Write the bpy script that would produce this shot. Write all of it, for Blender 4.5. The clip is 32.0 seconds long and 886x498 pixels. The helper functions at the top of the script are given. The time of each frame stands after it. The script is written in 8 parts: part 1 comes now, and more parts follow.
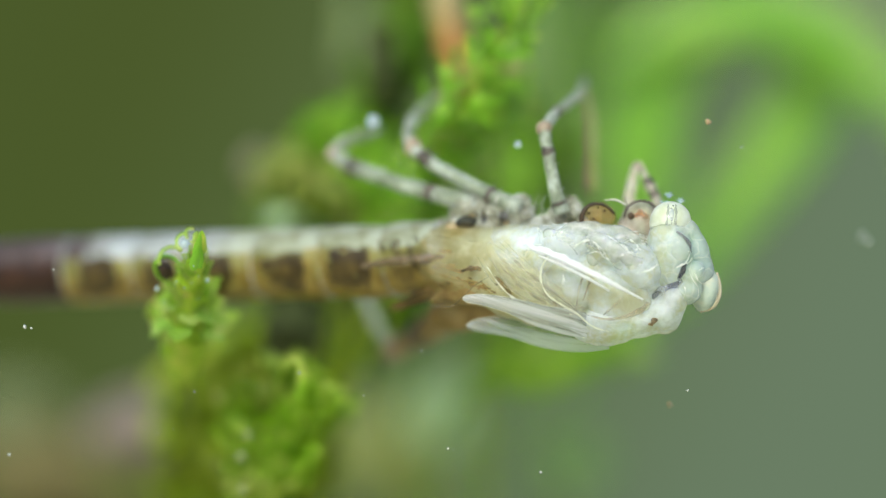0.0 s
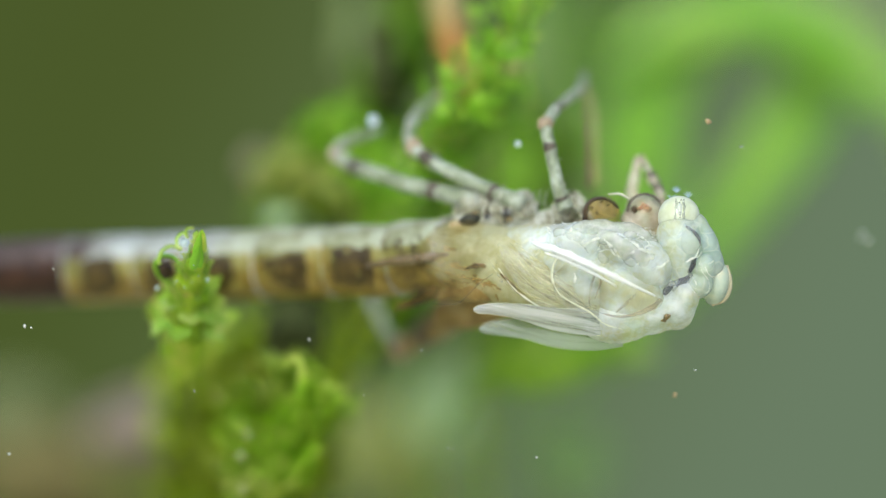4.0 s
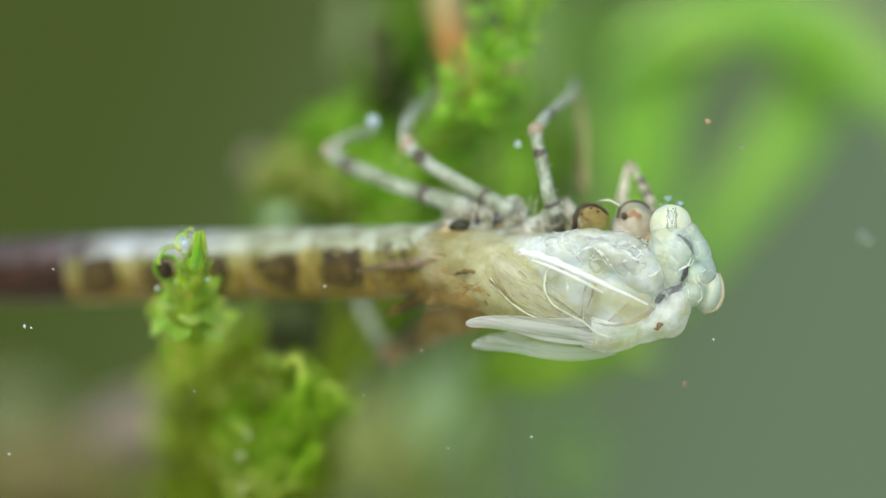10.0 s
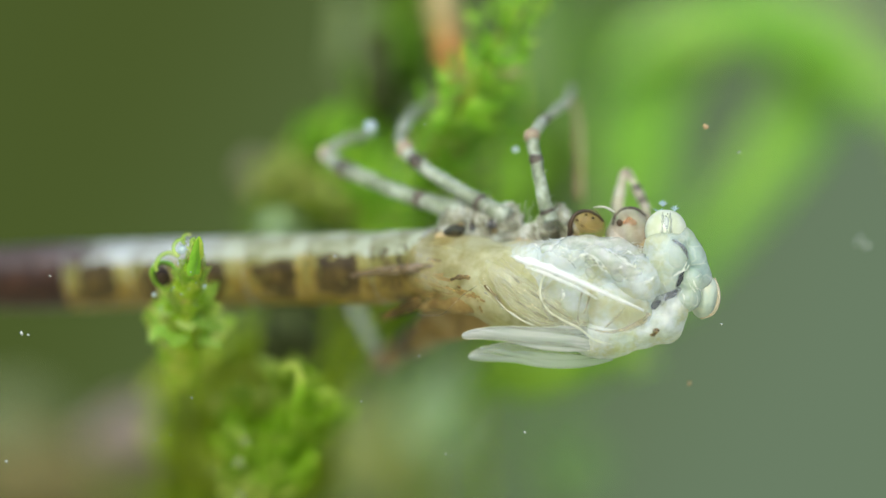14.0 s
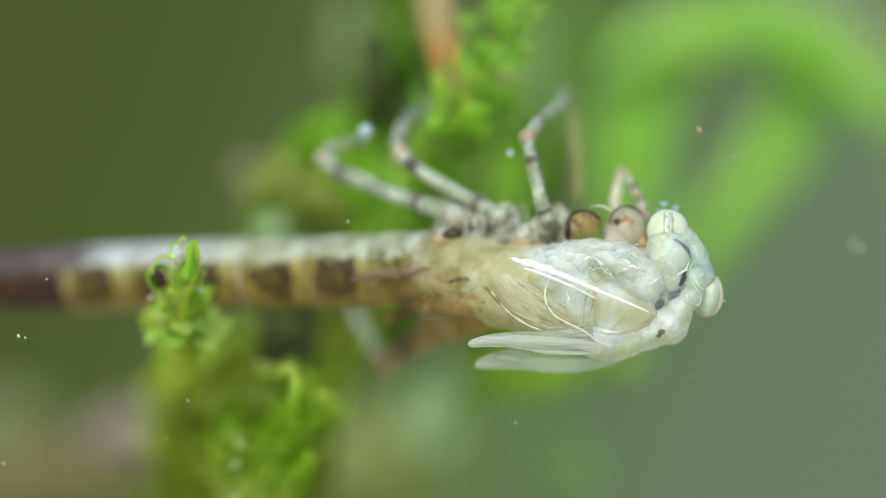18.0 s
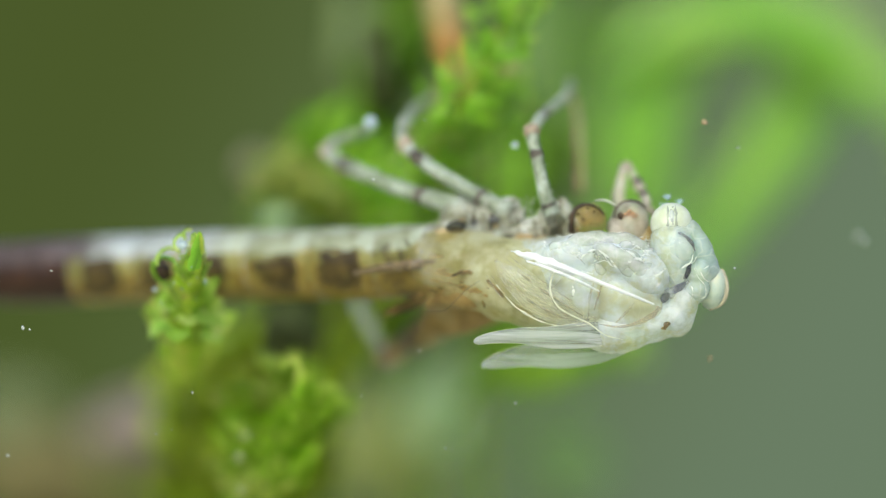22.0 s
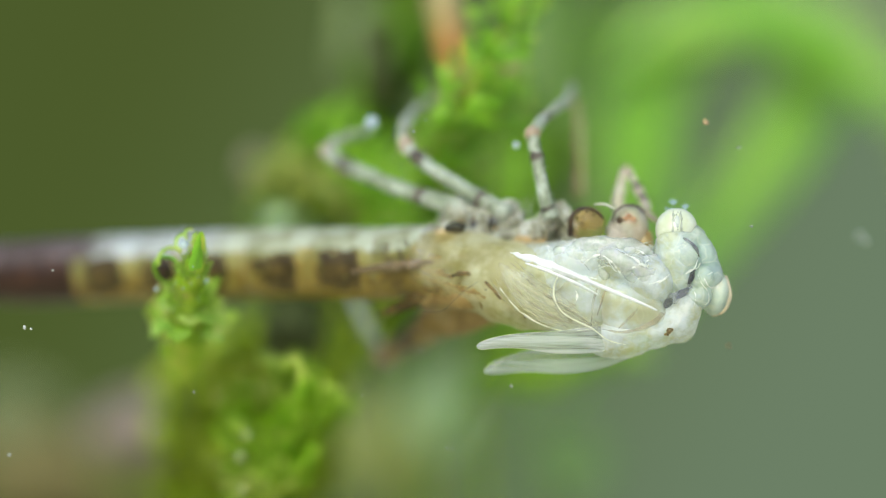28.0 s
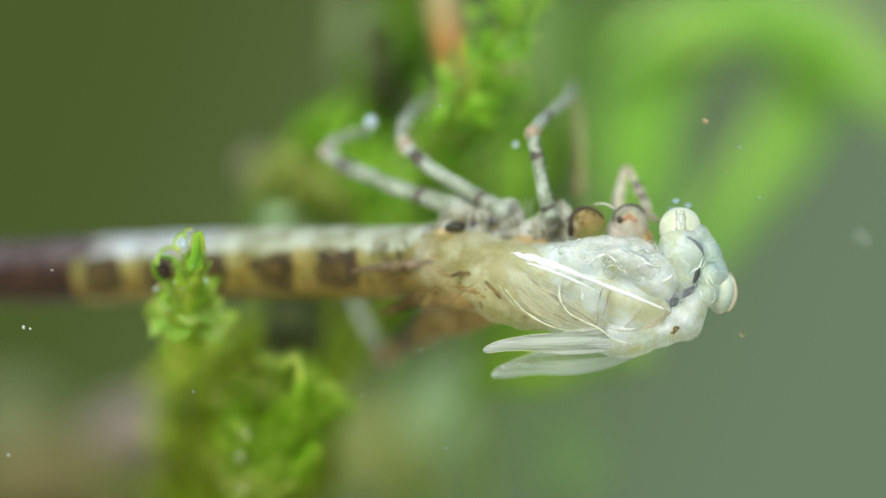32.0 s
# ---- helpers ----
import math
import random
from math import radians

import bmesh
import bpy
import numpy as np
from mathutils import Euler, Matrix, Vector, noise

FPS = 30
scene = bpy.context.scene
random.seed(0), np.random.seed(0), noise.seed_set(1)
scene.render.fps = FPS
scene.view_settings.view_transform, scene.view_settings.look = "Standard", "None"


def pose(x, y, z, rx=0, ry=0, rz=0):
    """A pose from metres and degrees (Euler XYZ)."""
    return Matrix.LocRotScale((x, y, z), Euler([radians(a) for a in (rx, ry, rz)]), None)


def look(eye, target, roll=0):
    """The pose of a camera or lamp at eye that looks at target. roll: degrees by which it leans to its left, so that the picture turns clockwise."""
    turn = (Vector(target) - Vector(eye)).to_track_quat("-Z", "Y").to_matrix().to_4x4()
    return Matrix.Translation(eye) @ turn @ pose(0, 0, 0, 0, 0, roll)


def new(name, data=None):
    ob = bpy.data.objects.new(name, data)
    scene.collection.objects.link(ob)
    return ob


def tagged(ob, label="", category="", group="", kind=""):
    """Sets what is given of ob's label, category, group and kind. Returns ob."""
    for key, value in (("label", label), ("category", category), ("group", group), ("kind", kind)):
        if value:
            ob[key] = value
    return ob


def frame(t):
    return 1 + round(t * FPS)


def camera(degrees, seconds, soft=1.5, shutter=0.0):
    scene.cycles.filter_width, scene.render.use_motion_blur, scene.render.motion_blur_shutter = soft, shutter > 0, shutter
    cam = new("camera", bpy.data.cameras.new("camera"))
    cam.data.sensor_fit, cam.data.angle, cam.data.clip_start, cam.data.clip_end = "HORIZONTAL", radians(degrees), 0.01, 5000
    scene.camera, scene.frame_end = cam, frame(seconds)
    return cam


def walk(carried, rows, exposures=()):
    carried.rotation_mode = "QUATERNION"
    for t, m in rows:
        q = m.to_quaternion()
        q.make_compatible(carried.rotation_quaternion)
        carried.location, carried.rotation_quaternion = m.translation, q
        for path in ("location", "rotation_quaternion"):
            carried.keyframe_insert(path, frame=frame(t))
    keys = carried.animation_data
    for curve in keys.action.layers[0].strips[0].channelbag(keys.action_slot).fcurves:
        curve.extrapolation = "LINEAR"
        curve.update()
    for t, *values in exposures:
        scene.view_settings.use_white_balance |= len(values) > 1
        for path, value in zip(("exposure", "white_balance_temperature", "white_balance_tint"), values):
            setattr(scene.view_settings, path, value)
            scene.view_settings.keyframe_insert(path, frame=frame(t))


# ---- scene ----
# A newly moulted damselfly larva leaving its old skin among water moss, seen through the side of a small pond tank.
# Lengths below are millimetres unless they are keyed poses; MM turns them into metres.
MM = 0.001
FOCUS = 114.3
EYE = Vector((0.0, -FOCUS * MM, 0.030))
cam = camera(10.0, 32.0, soft=1.25)
cam.data.dof.use_dof = True
cam.data.dof.focus_distance = FOCUS * MM
cam.data.dof.aperture_fstop = 24.0


def aim(dx, dz, roll, nearer):
    """The camera turned so that it looks dx, dz millimetres off the middle of the focal plane."""
    return look(EYE + Vector((0, nearer * MM, 0)), (dx * MM, 0, 0.030 + dz * MM), roll)


walk(cam, [
    (0.0, aim(0.0000, -0.0000, -0.000, -0.000)),
    (0.5, aim(-0.0003, -0.0031, 0.021, 0.017)),
    (1.0, aim(-0.0002, -0.0014, 0.019, -0.000)),
    (1.5, aim(-0.0002, -0.0014, 0.019, -0.000)),
    (2.0, aim(0.0021, -0.0064, -0.006, -0.049)),
    (2.5, aim(-0.0002, -0.0062, 0.031, -0.015)),
    (3.0, aim(-0.0001, -0.0047, 0.019, -0.002)),
    (3.5, aim(-0.0000, -0.0096, 0.017, -0.016)),
    (5.5, aim(-0.0027, -0.0153, -0.016, 0.000)),
    (6.0, aim(0.0017, -0.0100, -0.010, -0.012)),
    (6.5, aim(0.0016, -0.0080, 0.007, -0.029)),
    (7.0, aim(0.0016, -0.0080, 0.007, -0.029)),
    (7.5, aim(0.0017, -0.0063, 0.003, -0.014)),
    (8.0, aim(0.0017, -0.0064, 0.004, -0.015)),
    (8.5, aim(0.0015, -0.0097, 0.001, -0.017)),
    (9.0, aim(0.0032, -0.0078, 0.013, -0.026)),
    (9.5, aim(0.0032, -0.0078, 0.013, -0.026)),
    (10.0, aim(0.0024, -0.0083, 0.018, -0.022)),
    (10.5, aim(0.0035, -0.0133, -0.024, -0.020)),
    (11.0, aim(-0.0328, -0.0183, -0.015, -0.043)),
    (11.5, aim(-0.0174, -0.0576, 0.022, -0.061)),
    (12.0, aim(0.0232, 0.0317, -0.057, 0.029)),
    (12.5, aim(-0.0541, -0.0672, 0.020, -0.092)),
    (13.0, aim(0.0738, 0.0383, 0.002, 0.011)),
    (13.5, aim(-0.0059, -0.0373, -0.022, -0.085)),
    (14.0, aim(0.0557, 0.1233, -0.111, 0.180)),
    (14.5, aim(0.0915, 0.2226, -0.072, 0.340)),
    (16.5, aim(0.1898, 0.2323, -0.143, -0.063)),
    (17.0, aim(0.1670, 0.1574, -0.121, -0.342)),
    (17.5, aim(0.1610, 0.1367, -0.122, -0.320)),
    (18.0, aim(0.1709, 0.1886, -0.171, -0.342)),
    (18.5, aim(0.1695, 0.2058, -0.204, -0.377)),
    (19.0, aim(0.1666, 0.1897, -0.114, -0.357)),
    (19.5, aim(0.1050, 0.0604, -0.099, -0.333)),
    (20.0, aim(0.0537, 0.0196, -0.122, -0.213)),
    (20.5, aim(0.0597, 0.0197, -0.115, -0.252)),
    (21.0, aim(0.0583, 0.0175, -0.115, -0.304)),
    (21.5, aim(0.0577, 0.0146, -0.117, -0.236)),
    (22.0, aim(0.0598, 0.0126, -0.108, -0.242)),
    (22.5, aim(0.0598, 0.0126, -0.108, -0.242)),
    (23.0, aim(0.0593, 0.0128, -0.108, -0.254)),
    (23.5, aim(0.0593, 0.0128, -0.108, -0.254)),
    (24.0, aim(0.0582, 0.0130, -0.106, -0.283)),
    (24.5, aim(0.0579, 0.0114, -0.094, -0.292)),
    (25.0, aim(0.0597, 0.0076, -0.109, -0.240)),
    (25.5, aim(0.0597, 0.0076, -0.109, -0.240)),
    (27.5, aim(0.0597, 0.0120, -0.101, -0.238)),
    (28.0, aim(0.0319, 0.0073, -0.078, -0.329)),
    (28.5, aim(0.0428, 0.0022, -0.097, -0.266)),
    (29.0, aim(0.0480, 0.0007, -0.132, -0.304)),
    (29.5, aim(0.0500, -0.0006, -0.120, -0.255)),
    (30.0, aim(0.0484, -0.0014, -0.151, -0.282)),
    (30.5, aim(0.0463, -0.0006, -0.113, -0.284)),
    (31.0, aim(0.0463, -0.0006, -0.113, -0.284)),
    (31.5, aim(0.0465, -0.0013, -0.146, -0.269)),
    (32.0, aim(0.0433, -0.0038, -0.118, -0.216)),
], exposures=[(0.0, 0.31), (25.5, 0.32), (28.0, 0.36), (32.0, 0.36)])

# ---- light: a bright overcast sky above the water ----
world = bpy.data.worlds.new("sky")
scene.world = world
world.use_nodes = True
wn = world.node_tree
sky = wn.nodes.new("ShaderNodeTexSky")
sky.sky_type = "NISHITA"
sky.sun_disc = False
sky.sun_elevation = radians(37.5)
sky.sun_rotation = radians(194)
sky.air_density, sky.dust_density = 1.0, 3.0
wn.links.new(sky.outputs[0], wn.nodes["Background"].inputs[0])
wn.nodes["Background"].inputs[1].default_value = 0.15
sun = new("sun", bpy.data.lights.new("sun", "SUN"))
sun.data.energy, sun.data.angle, sun.data.color = 1.95, radians(14), (0.875, 1.0, 0.93)
sun.matrix_world = look((-0.06, -0.24, 0.22), (0, 0, 0.03))


# ---- materials ----
def lin(r, g, b):
    """A colour named in 0 to 255, as a linear base colour."""
    return tuple(((v / 255) / 12.92 if v < 10 else ((v / 255 + 0.055) / 1.055) ** 2.4) for v in (r, g, b)) + (1.0,)


def surface(name, c1, c2, c3=None, scale=1500.0, rough=0.45, bump=0.0, bump_scale=6000.0, sss=0.0, alpha=1.0, thin=0.0, coat=0.0, per_object=0.0, ior=1.4, spread=0.18, metal=0.0, web=0.0, web_scale=3000.0, grain=None, zone=None):
    """Two noise scales mix the colours; bump is the relief in metres; thin lets light through a leaf or a film;
    zone is (colour, x0, x1, amount): a pigment that fades along the thing from x0 to x1."""
    m = bpy.data.materials.new(name)
    m.use_nodes = True
    nt = m.node_tree
    b = nt.nodes["Principled BSDF"]
    tc = nt.nodes.new("ShaderNodeTexCoord")
    n1 = nt.nodes.new("ShaderNodeTexNoise")
    n1.inputs["Scale"].default_value, n1.inputs["Detail"].default_value = scale, 4.0
    n2 = nt.nodes.new("ShaderNodeTexNoise")
    n2.inputs["Scale"].default_value, n2.inputs["Detail"].default_value = scale * 5.3, 3.0
    place = tc.outputs["Object"]
    if grain:
        mp = nt.nodes.new("ShaderNodeMapping")
        mp.inputs["Scale"].default_value = grain
        nt.links.new(place, mp.inputs["Vector"])
        place = mp.outputs[0]
    nt.links.new(place, n1.inputs["Vector"])
    nt.links.new(place, n2.inputs["Vector"])
    add = nt.nodes.new("ShaderNodeMath")
    add.operation = "MULTIPLY_ADD"
    add.inputs[1].default_value = 0.35
    nt.links.new(n2.outputs[0], add.inputs[0])
    nt.links.new(n1.outputs[0], add.inputs[2])
    ramp = nt.nodes.new("ShaderNodeValToRGB")
    e = ramp.color_ramp.elements
    e[0].position, e[0].color = 0.675 - spread, c1
    e[1].position, e[1].color = 0.675 + spread, c3 or c2
    if c3:
        mid = e.new(0.675)
        mid.color = c2
    nt.links.new(add.outputs[0], ramp.inputs[0])
    colour = ramp.outputs[0]
    if zone:
        xyz = nt.nodes.new("ShaderNodeSeparateXYZ")
        nt.links.new(tc.outputs["Object"], xyz.inputs[0])
        uneven = nt.nodes.new("ShaderNodeMath")
        uneven.operation = "MULTIPLY_ADD"
        uneven.inputs[1].default_value = 0.0012
        nt.links.new(n1.outputs[0], uneven.inputs[0])
        nt.links.new(xyz.outputs["X"], uneven.inputs[2])
        fade = nt.nodes.new("ShaderNodeMapRange")
        fade.interpolation_type = "SMOOTHSTEP"
        fade.inputs["From Min"].default_value, fade.inputs["From Max"].default_value = zone[1], zone[2]
        fade.inputs["To Min"].default_value, fade.inputs["To Max"].default_value = zone[3], 0.0
        nt.links.new(uneven.outputs[0], fade.inputs["Value"])
        zm = nt.nodes.new("ShaderNodeMix")
        zm.data_type = "RGBA"
        zm.inputs["B"].default_value = zone[0]
        nt.links.new(fade.outputs[0], zm.inputs["Factor"])
        nt.links.new(colour, zm.inputs["A"])
        colour = zm.outputs["Result"]
    ridge = None
    if web:
        wob = nt.nodes.new("ShaderNodeTexNoise")
        wob.inputs["Scale"].default_value = web_scale * 0.9
        nt.links.new(tc.outputs["Object"], wob.inputs["Vector"])
        bend = nt.nodes.new("ShaderNodeVectorMath")
        bend.operation = "MULTIPLY_ADD"
        bend.inputs[1].default_value = (1.3 / web_scale,) * 3
        nt.links.new(wob.outputs["Color"], bend.inputs[0])
        nt.links.new(tc.outputs["Object"], bend.inputs[2])
        vo = nt.nodes.new("ShaderNodeTexVoronoi")
        vo.feature = "DISTANCE_TO_EDGE"
        vo.inputs["Scale"].default_value = web_scale
        nt.links.new(bend.outputs[0], vo.inputs["Vector"])
        edge = nt.nodes.new("ShaderNodeMapRange")
        edge.inputs["From Max"].default_value = 0.07
        edge.inputs["To Min"].default_value, edge.inputs["To Max"].default_value = web, 0.0
        nt.links.new(vo.outputs["Distance"], edge.inputs["Value"])
        patchy = nt.nodes.new("ShaderNodeMath")
        patchy.operation = "MULTIPLY"
        nt.links.new(edge.outputs[0], patchy.inputs[0])
        nt.links.new(n1.outputs[0], patchy.inputs[1])
        wm = nt.nodes.new("ShaderNodeMix")
        wm.data_type = "RGBA"
        wm.inputs["B"].default_value = lin(244, 247, 240)
        nt.links.new(patchy.outputs[0], wm.inputs["Factor"])
        nt.links.new(colour, wm.inputs["A"])
        colour = wm.outputs["Result"]
        ridge = patchy.outputs[0]
    if per_object:
        info = nt.nodes.new("ShaderNodeObjectInfo")
        geo = nt.nodes.new("ShaderNodeNewGeometry")
        mixr = nt.nodes.new("ShaderNodeMath")
        mixr.operation = "ADD"
        nt.links.new(info.outputs["Random"], mixr.inputs[0])
        nt.links.new(geo.outputs["Random Per Island"], mixr.inputs[1])
        mr = nt.nodes.new("ShaderNodeMapRange")
        mr.inputs["From Max"].default_value = 2.0
        mr.inputs["To Min"].default_value, mr.inputs["To Max"].default_value = 1.0 - per_object, 1.0 + per_object
        hsv = nt.nodes.new("ShaderNodeHueSaturation")
        nt.links.new(mixr.outputs[0], mr.inputs["Value"])
        nt.links.new(mr.outputs[0], hsv.inputs["Value"])
        nt.links.new(colour, hsv.inputs["Color"])
        colour = hsv.outputs[0]
    nt.links.new(colour, b.inputs["Base Color"])
    b.inputs["Roughness"].default_value = rough
    b.inputs["IOR"].default_value = ior
    b.inputs["Metallic"].default_value = metal
    b.inputs["Coat Weight"].default_value = coat
    b.inputs["Coat Roughness"].default_value = 0.12
    if sss:
        b.inputs["Subsurface Weight"].default_value = sss
        b.inputs["Subsurface Radius"].default_value = (0.0009, 0.0009, 0.0007)
        b.inputs["Subsurface Scale"].default_value = 1.0
    if bump:
        nb = nt.nodes.new("ShaderNodeTexNoise")
        nb.inputs["Scale"].default_value, nb.inputs["Detail"].default_value = bump_scale, 5.0
        nt.links.new(tc.outputs["Object"], nb.inputs["Vector"])
        bp = nt.nodes.new("ShaderNodeBump")
        bp.inputs["Distance"].default_value = bump
        bp.inputs["Strength"].default_value = 0.8
        height = nb.outputs[0]
        if ridge:
            up = nt.nodes.new("ShaderNodeMath")
            up.operation = "ADD"
            nt.links.new(height, up.inputs[0])
            nt.links.new(ridge, up.inputs[1])
            height = up.outputs[0]
        nt.links.new(height, bp.inputs["Height"])
        nt.links.new(bp.outputs[0], b.inputs["Normal"])
    out = nt.nodes["Material Output"]
    shader = b.outputs[0]
    if thin:
        tl = nt.nodes.new("ShaderNodeBsdfTranslucent")
        nt.links.new(colour, tl.inputs["Color"])
        mx = nt.nodes.new("ShaderNodeMixShader")
        mx.inputs[0].default_value = thin
        nt.links.new(shader, mx.inputs[1])
        nt.links.new(tl.outputs[0], mx.inputs[2])
        shader = mx.outputs[0]
    if alpha < 1:
        tp = nt.nodes.new("ShaderNodeBsdfTransparent")
        mx = nt.nodes.new("ShaderNodeMixShader")
        mx.inputs[0].default_value = alpha
        nt.links.new(tp.outputs[0], mx.inputs[1])
        nt.links.new(shader, mx.inputs[2])
        shader = mx.outputs[0]
    nt.links.new(shader, out.inputs["Surface"])
    return m


M_GREY_LOBE = surface("grey_clear_lobe", lin(180, 193, 182), lin(204, 214, 204), None, 1500, 0.25, 0.00002, 5000, 0.2, 0.28, 0.0, 0.3)
M_BODY = surface("pale_soft_cuticle", lin(198, 202, 168), lin(206, 217, 213), lin(224, 236, 242), 1500, 0.38, 0.00003, 5000, 0.8, 0.46, 0.0, 0.15, web=0.45, web_scale=1700, spread=0.12, zone=(lin(206, 204, 160), -0.0032, -0.0008, 0.6))
M_CORE = surface("milky_inner_body", lin(190, 198, 174), lin(207, 218, 210), lin(218, 230, 234), 1200, 0.5, 0.0, 8000, 0.8, spread=0.13, zone=(lin(204, 199, 150), -0.0032, -0.0008, 0.6))
M_PLATE = surface("pale_side_plate", lin(190, 190, 158), lin(200, 212, 204), lin(218, 230, 236), 1100, 0.32, 0.00002, 5000, 0.8, 0.36, 0.0, 0.2, web=0.3, web_scale=1700, spread=0.12)
M_LUMP = surface("soft_folded_limb", lin(188, 202, 184), lin(208, 218, 204), lin(230, 236, 228), 3600, 0.22, 0.00003, 6000, 0.8, 0.32, 0.0, 0.4, web=0.8, web_scale=2200)
M_HEAD = surface("pale_blue_green_head", lin(198, 206, 174), lin(204, 217, 207), lin(210, 225, 232), 1500, 0.38, 0.00002, 6000, 0.8, 0.6, 0.0, 0.15, spread=0.12, web=0.5, web_scale=2000, zone=(lin(158, 182, 178), 0.0016, -0.0002, 0.75))
M_EYE = surface("ivory_eye", lin(188, 197, 168), lin(206, 215, 198), lin(218, 226, 216), 1200, 0.28, 0.000006, 14000, 0.4, 0.9, 0.0, 0.4)
M_EYE_MARK = surface("grey_eye_facet", lin(116, 128, 134), lin(152, 164, 168), None, 4000, 0.3, alpha=0.45)
M_EYE_STRIPE = surface("pale_eye_stripe", lin(190, 202, 204), lin(212, 221, 224), None, 4000, 0.35, alpha=0.5)
M_EYE_FAR = surface("pinkish_far_eye", lin(146, 166, 160), lin(172, 187, 174), lin(190, 192, 168), 1300, 0.3, 0.00001, 8000, 0.3)
M_MARK = surface("violet_grey_marking", lin(46, 46, 56), lin(76, 78, 90), lin(128, 134, 140), 2200, 0.5, 0.00001, 9000, 0.0, 0.55)
M_SEAM = surface("brown_seam", lin(112, 94, 62), lin(150, 136, 102), lin(172, 162, 132), 3000, 0.5, 0.0, 8000, 0.0, 0.3)
M_RIDGE = surface("ivory_ridge", lin(204, 208, 182), lin(220, 223, 204), None, 3000, 0.25, 0.0, 8000, 0.3, 0.8)
M_PAD_SOFT = surface("soft_belly_pad", lin(186, 186, 150), lin(204, 206, 178), lin(218, 222, 204), 900, 0.3, 0.00003, 5000, 0.3, 0.18, 0.2, 0.2, grain=(0.5, 1.0, 2.0))
M_WING_BASE = surface("yellowish_wing_base", lin(200, 198, 136), lin(214, 213, 166), None, 3000, 0.3, 0.00005, 6000, 0.3, 0.2)
M_PAD_TIP = surface("milky_streaked_pad", lin(148, 156, 148), lin(192, 200, 198), lin(226, 233, 236), 1000, 0.3, 0.00003, 5000, 0.3, 0.4, 0.35, 0.2, spread=0.10, grain=(0.16, 1.0, 5.0))
M_PAD_FAR = surface("clear_streaked_pad", lin(140, 150, 142), lin(178, 189, 186), lin(210, 220, 222), 1000, 0.3, 0.00003, 5000, 0.3, 0.36, 0.35, 0.2, spread=0.10, grain=(0.16, 1.0, 5.0))
M_VEIN = surface("grey_brown_vein", lin(106, 98, 78), lin(146, 138, 114), None, 4000, 0.4, 0.0, 8000, 0.0, 0.3)
M_THREAD = surface("white_silky_thread", lin(216, 223, 228), lin(240, 244, 247), None, 2500, 0.16, 0.00001, 9000, 0.2, 0.72, 0.0, 0.7, grain=(0.5, 1.0, 3.0))
M_CRINKLE = surface("white_crinkle", lin(226, 232, 224), lin(244, 247, 242), None, 3000, 0.25, 0.0, 8000, 0.2, 0.6, 0.0, 0.3)
M_SKIN_GREY = surface("old_skin_grey_lump", lin(112, 110, 88), lin(172, 173, 154), lin(214, 219, 212), 2600, 0.4, 0.00006, 6000, 0.2, 0.6, coat=0.1, spread=0.13)
M_SKIN_FILM = surface("old_skin_film", lin(164, 156, 98), lin(188, 186, 136), lin(205, 206, 168), 1100, 0.4, 0.00004, 4000, 0.2, 0.52, 0.2, 0.1, spread=0.14, zone=(lin(142, 124, 66), -0.0016, 0.0006, 0.75))
M_SKIN_OCHRE = surface("old_skin_ochre", lin(150, 118, 66), lin(176, 150, 102), lin(196, 182, 146), 3500, 0.45, 0.00003, 6000, 0.1, 0.65)
M_AB_PALE = surface("abdomen_pale", lin(122, 127, 120), lin(146, 152, 150), lin(172, 180, 186), 500, 0.35, 0.00001, 5000, 0.2, 1.0, 0.0, 0.1)
M_AB_CREAM = surface("abdomen_cream", lin(114, 118, 90), lin(144, 151, 130), lin(168, 176, 164), 900, 0.4, 0.00001, 5000, 0.2)
M_AB_BROWN = surface("abdomen_brown", lin(102, 86, 34), lin(128, 111, 52), lin(154, 138, 80), 1500, 0.4, 0.00001, 5000, 0.1)
M_AB_DARK = surface("abdomen_dark_blotch", lin(38, 30, 11), lin(62, 51, 21), lin(94, 79, 40), 1800, 0.4, 0.00001, 5000)
M_AB_MAROON = surface("abdomen_maroon", lin(31, 16, 10), lin(47, 26, 16), lin(70, 45, 29), 1500, 0.4, 0.00001, 5000)
M_LEG = surface("old_leg_grey", lin(109, 120, 98), lin(146, 157, 139), lin(184, 196, 185), 2400, 0.45, 0.00003, 7000, 0.2, 0.7, spread=0.22)
M_LEG_BAND = surface("old_leg_dark_band", lin(58, 54, 48), lin(92, 86, 76), None, 3500, 0.5)
M_KNEE = surface("old_leg_pink_knee", lin(168, 144, 122), lin(184, 170, 152), None, 2000, 0.4, 0.0, 7000, 0.2, 0.6)
M_AMBER = surface("amber_eye_shell", lin(150, 112, 44), lin(184, 152, 84), lin(200, 180, 120), 1600, 0.25, 0.00001, 7000, 0.0, 0.28, 0.3, 0.4)
M_DARK = surface("dark_brown_rim", lin(38, 28, 16), lin(66, 50, 30), None, 4000, 0.45)
M_ORANGE = surface("orange_brown_spot", lin(150, 96, 56), lin(186, 136, 96), None, 3500, 0.4, 0.0, 6000, 0.0, 0.5)
M_MASK = surface("pinkish_face_shell", lin(176, 160, 144), lin(200, 190, 176), lin(216, 210, 198), 2600, 0.3, 0.00001, 6000, 0.2, 0.5, 0.1, 0.3)
M_LILAC = surface("lilac_grey_pad", lin(84, 66, 42), lin(114, 98, 76), lin(154, 142, 130), 800, 0.4, 0.00002, 6000, 0.1, 0.62, spread=0.14)
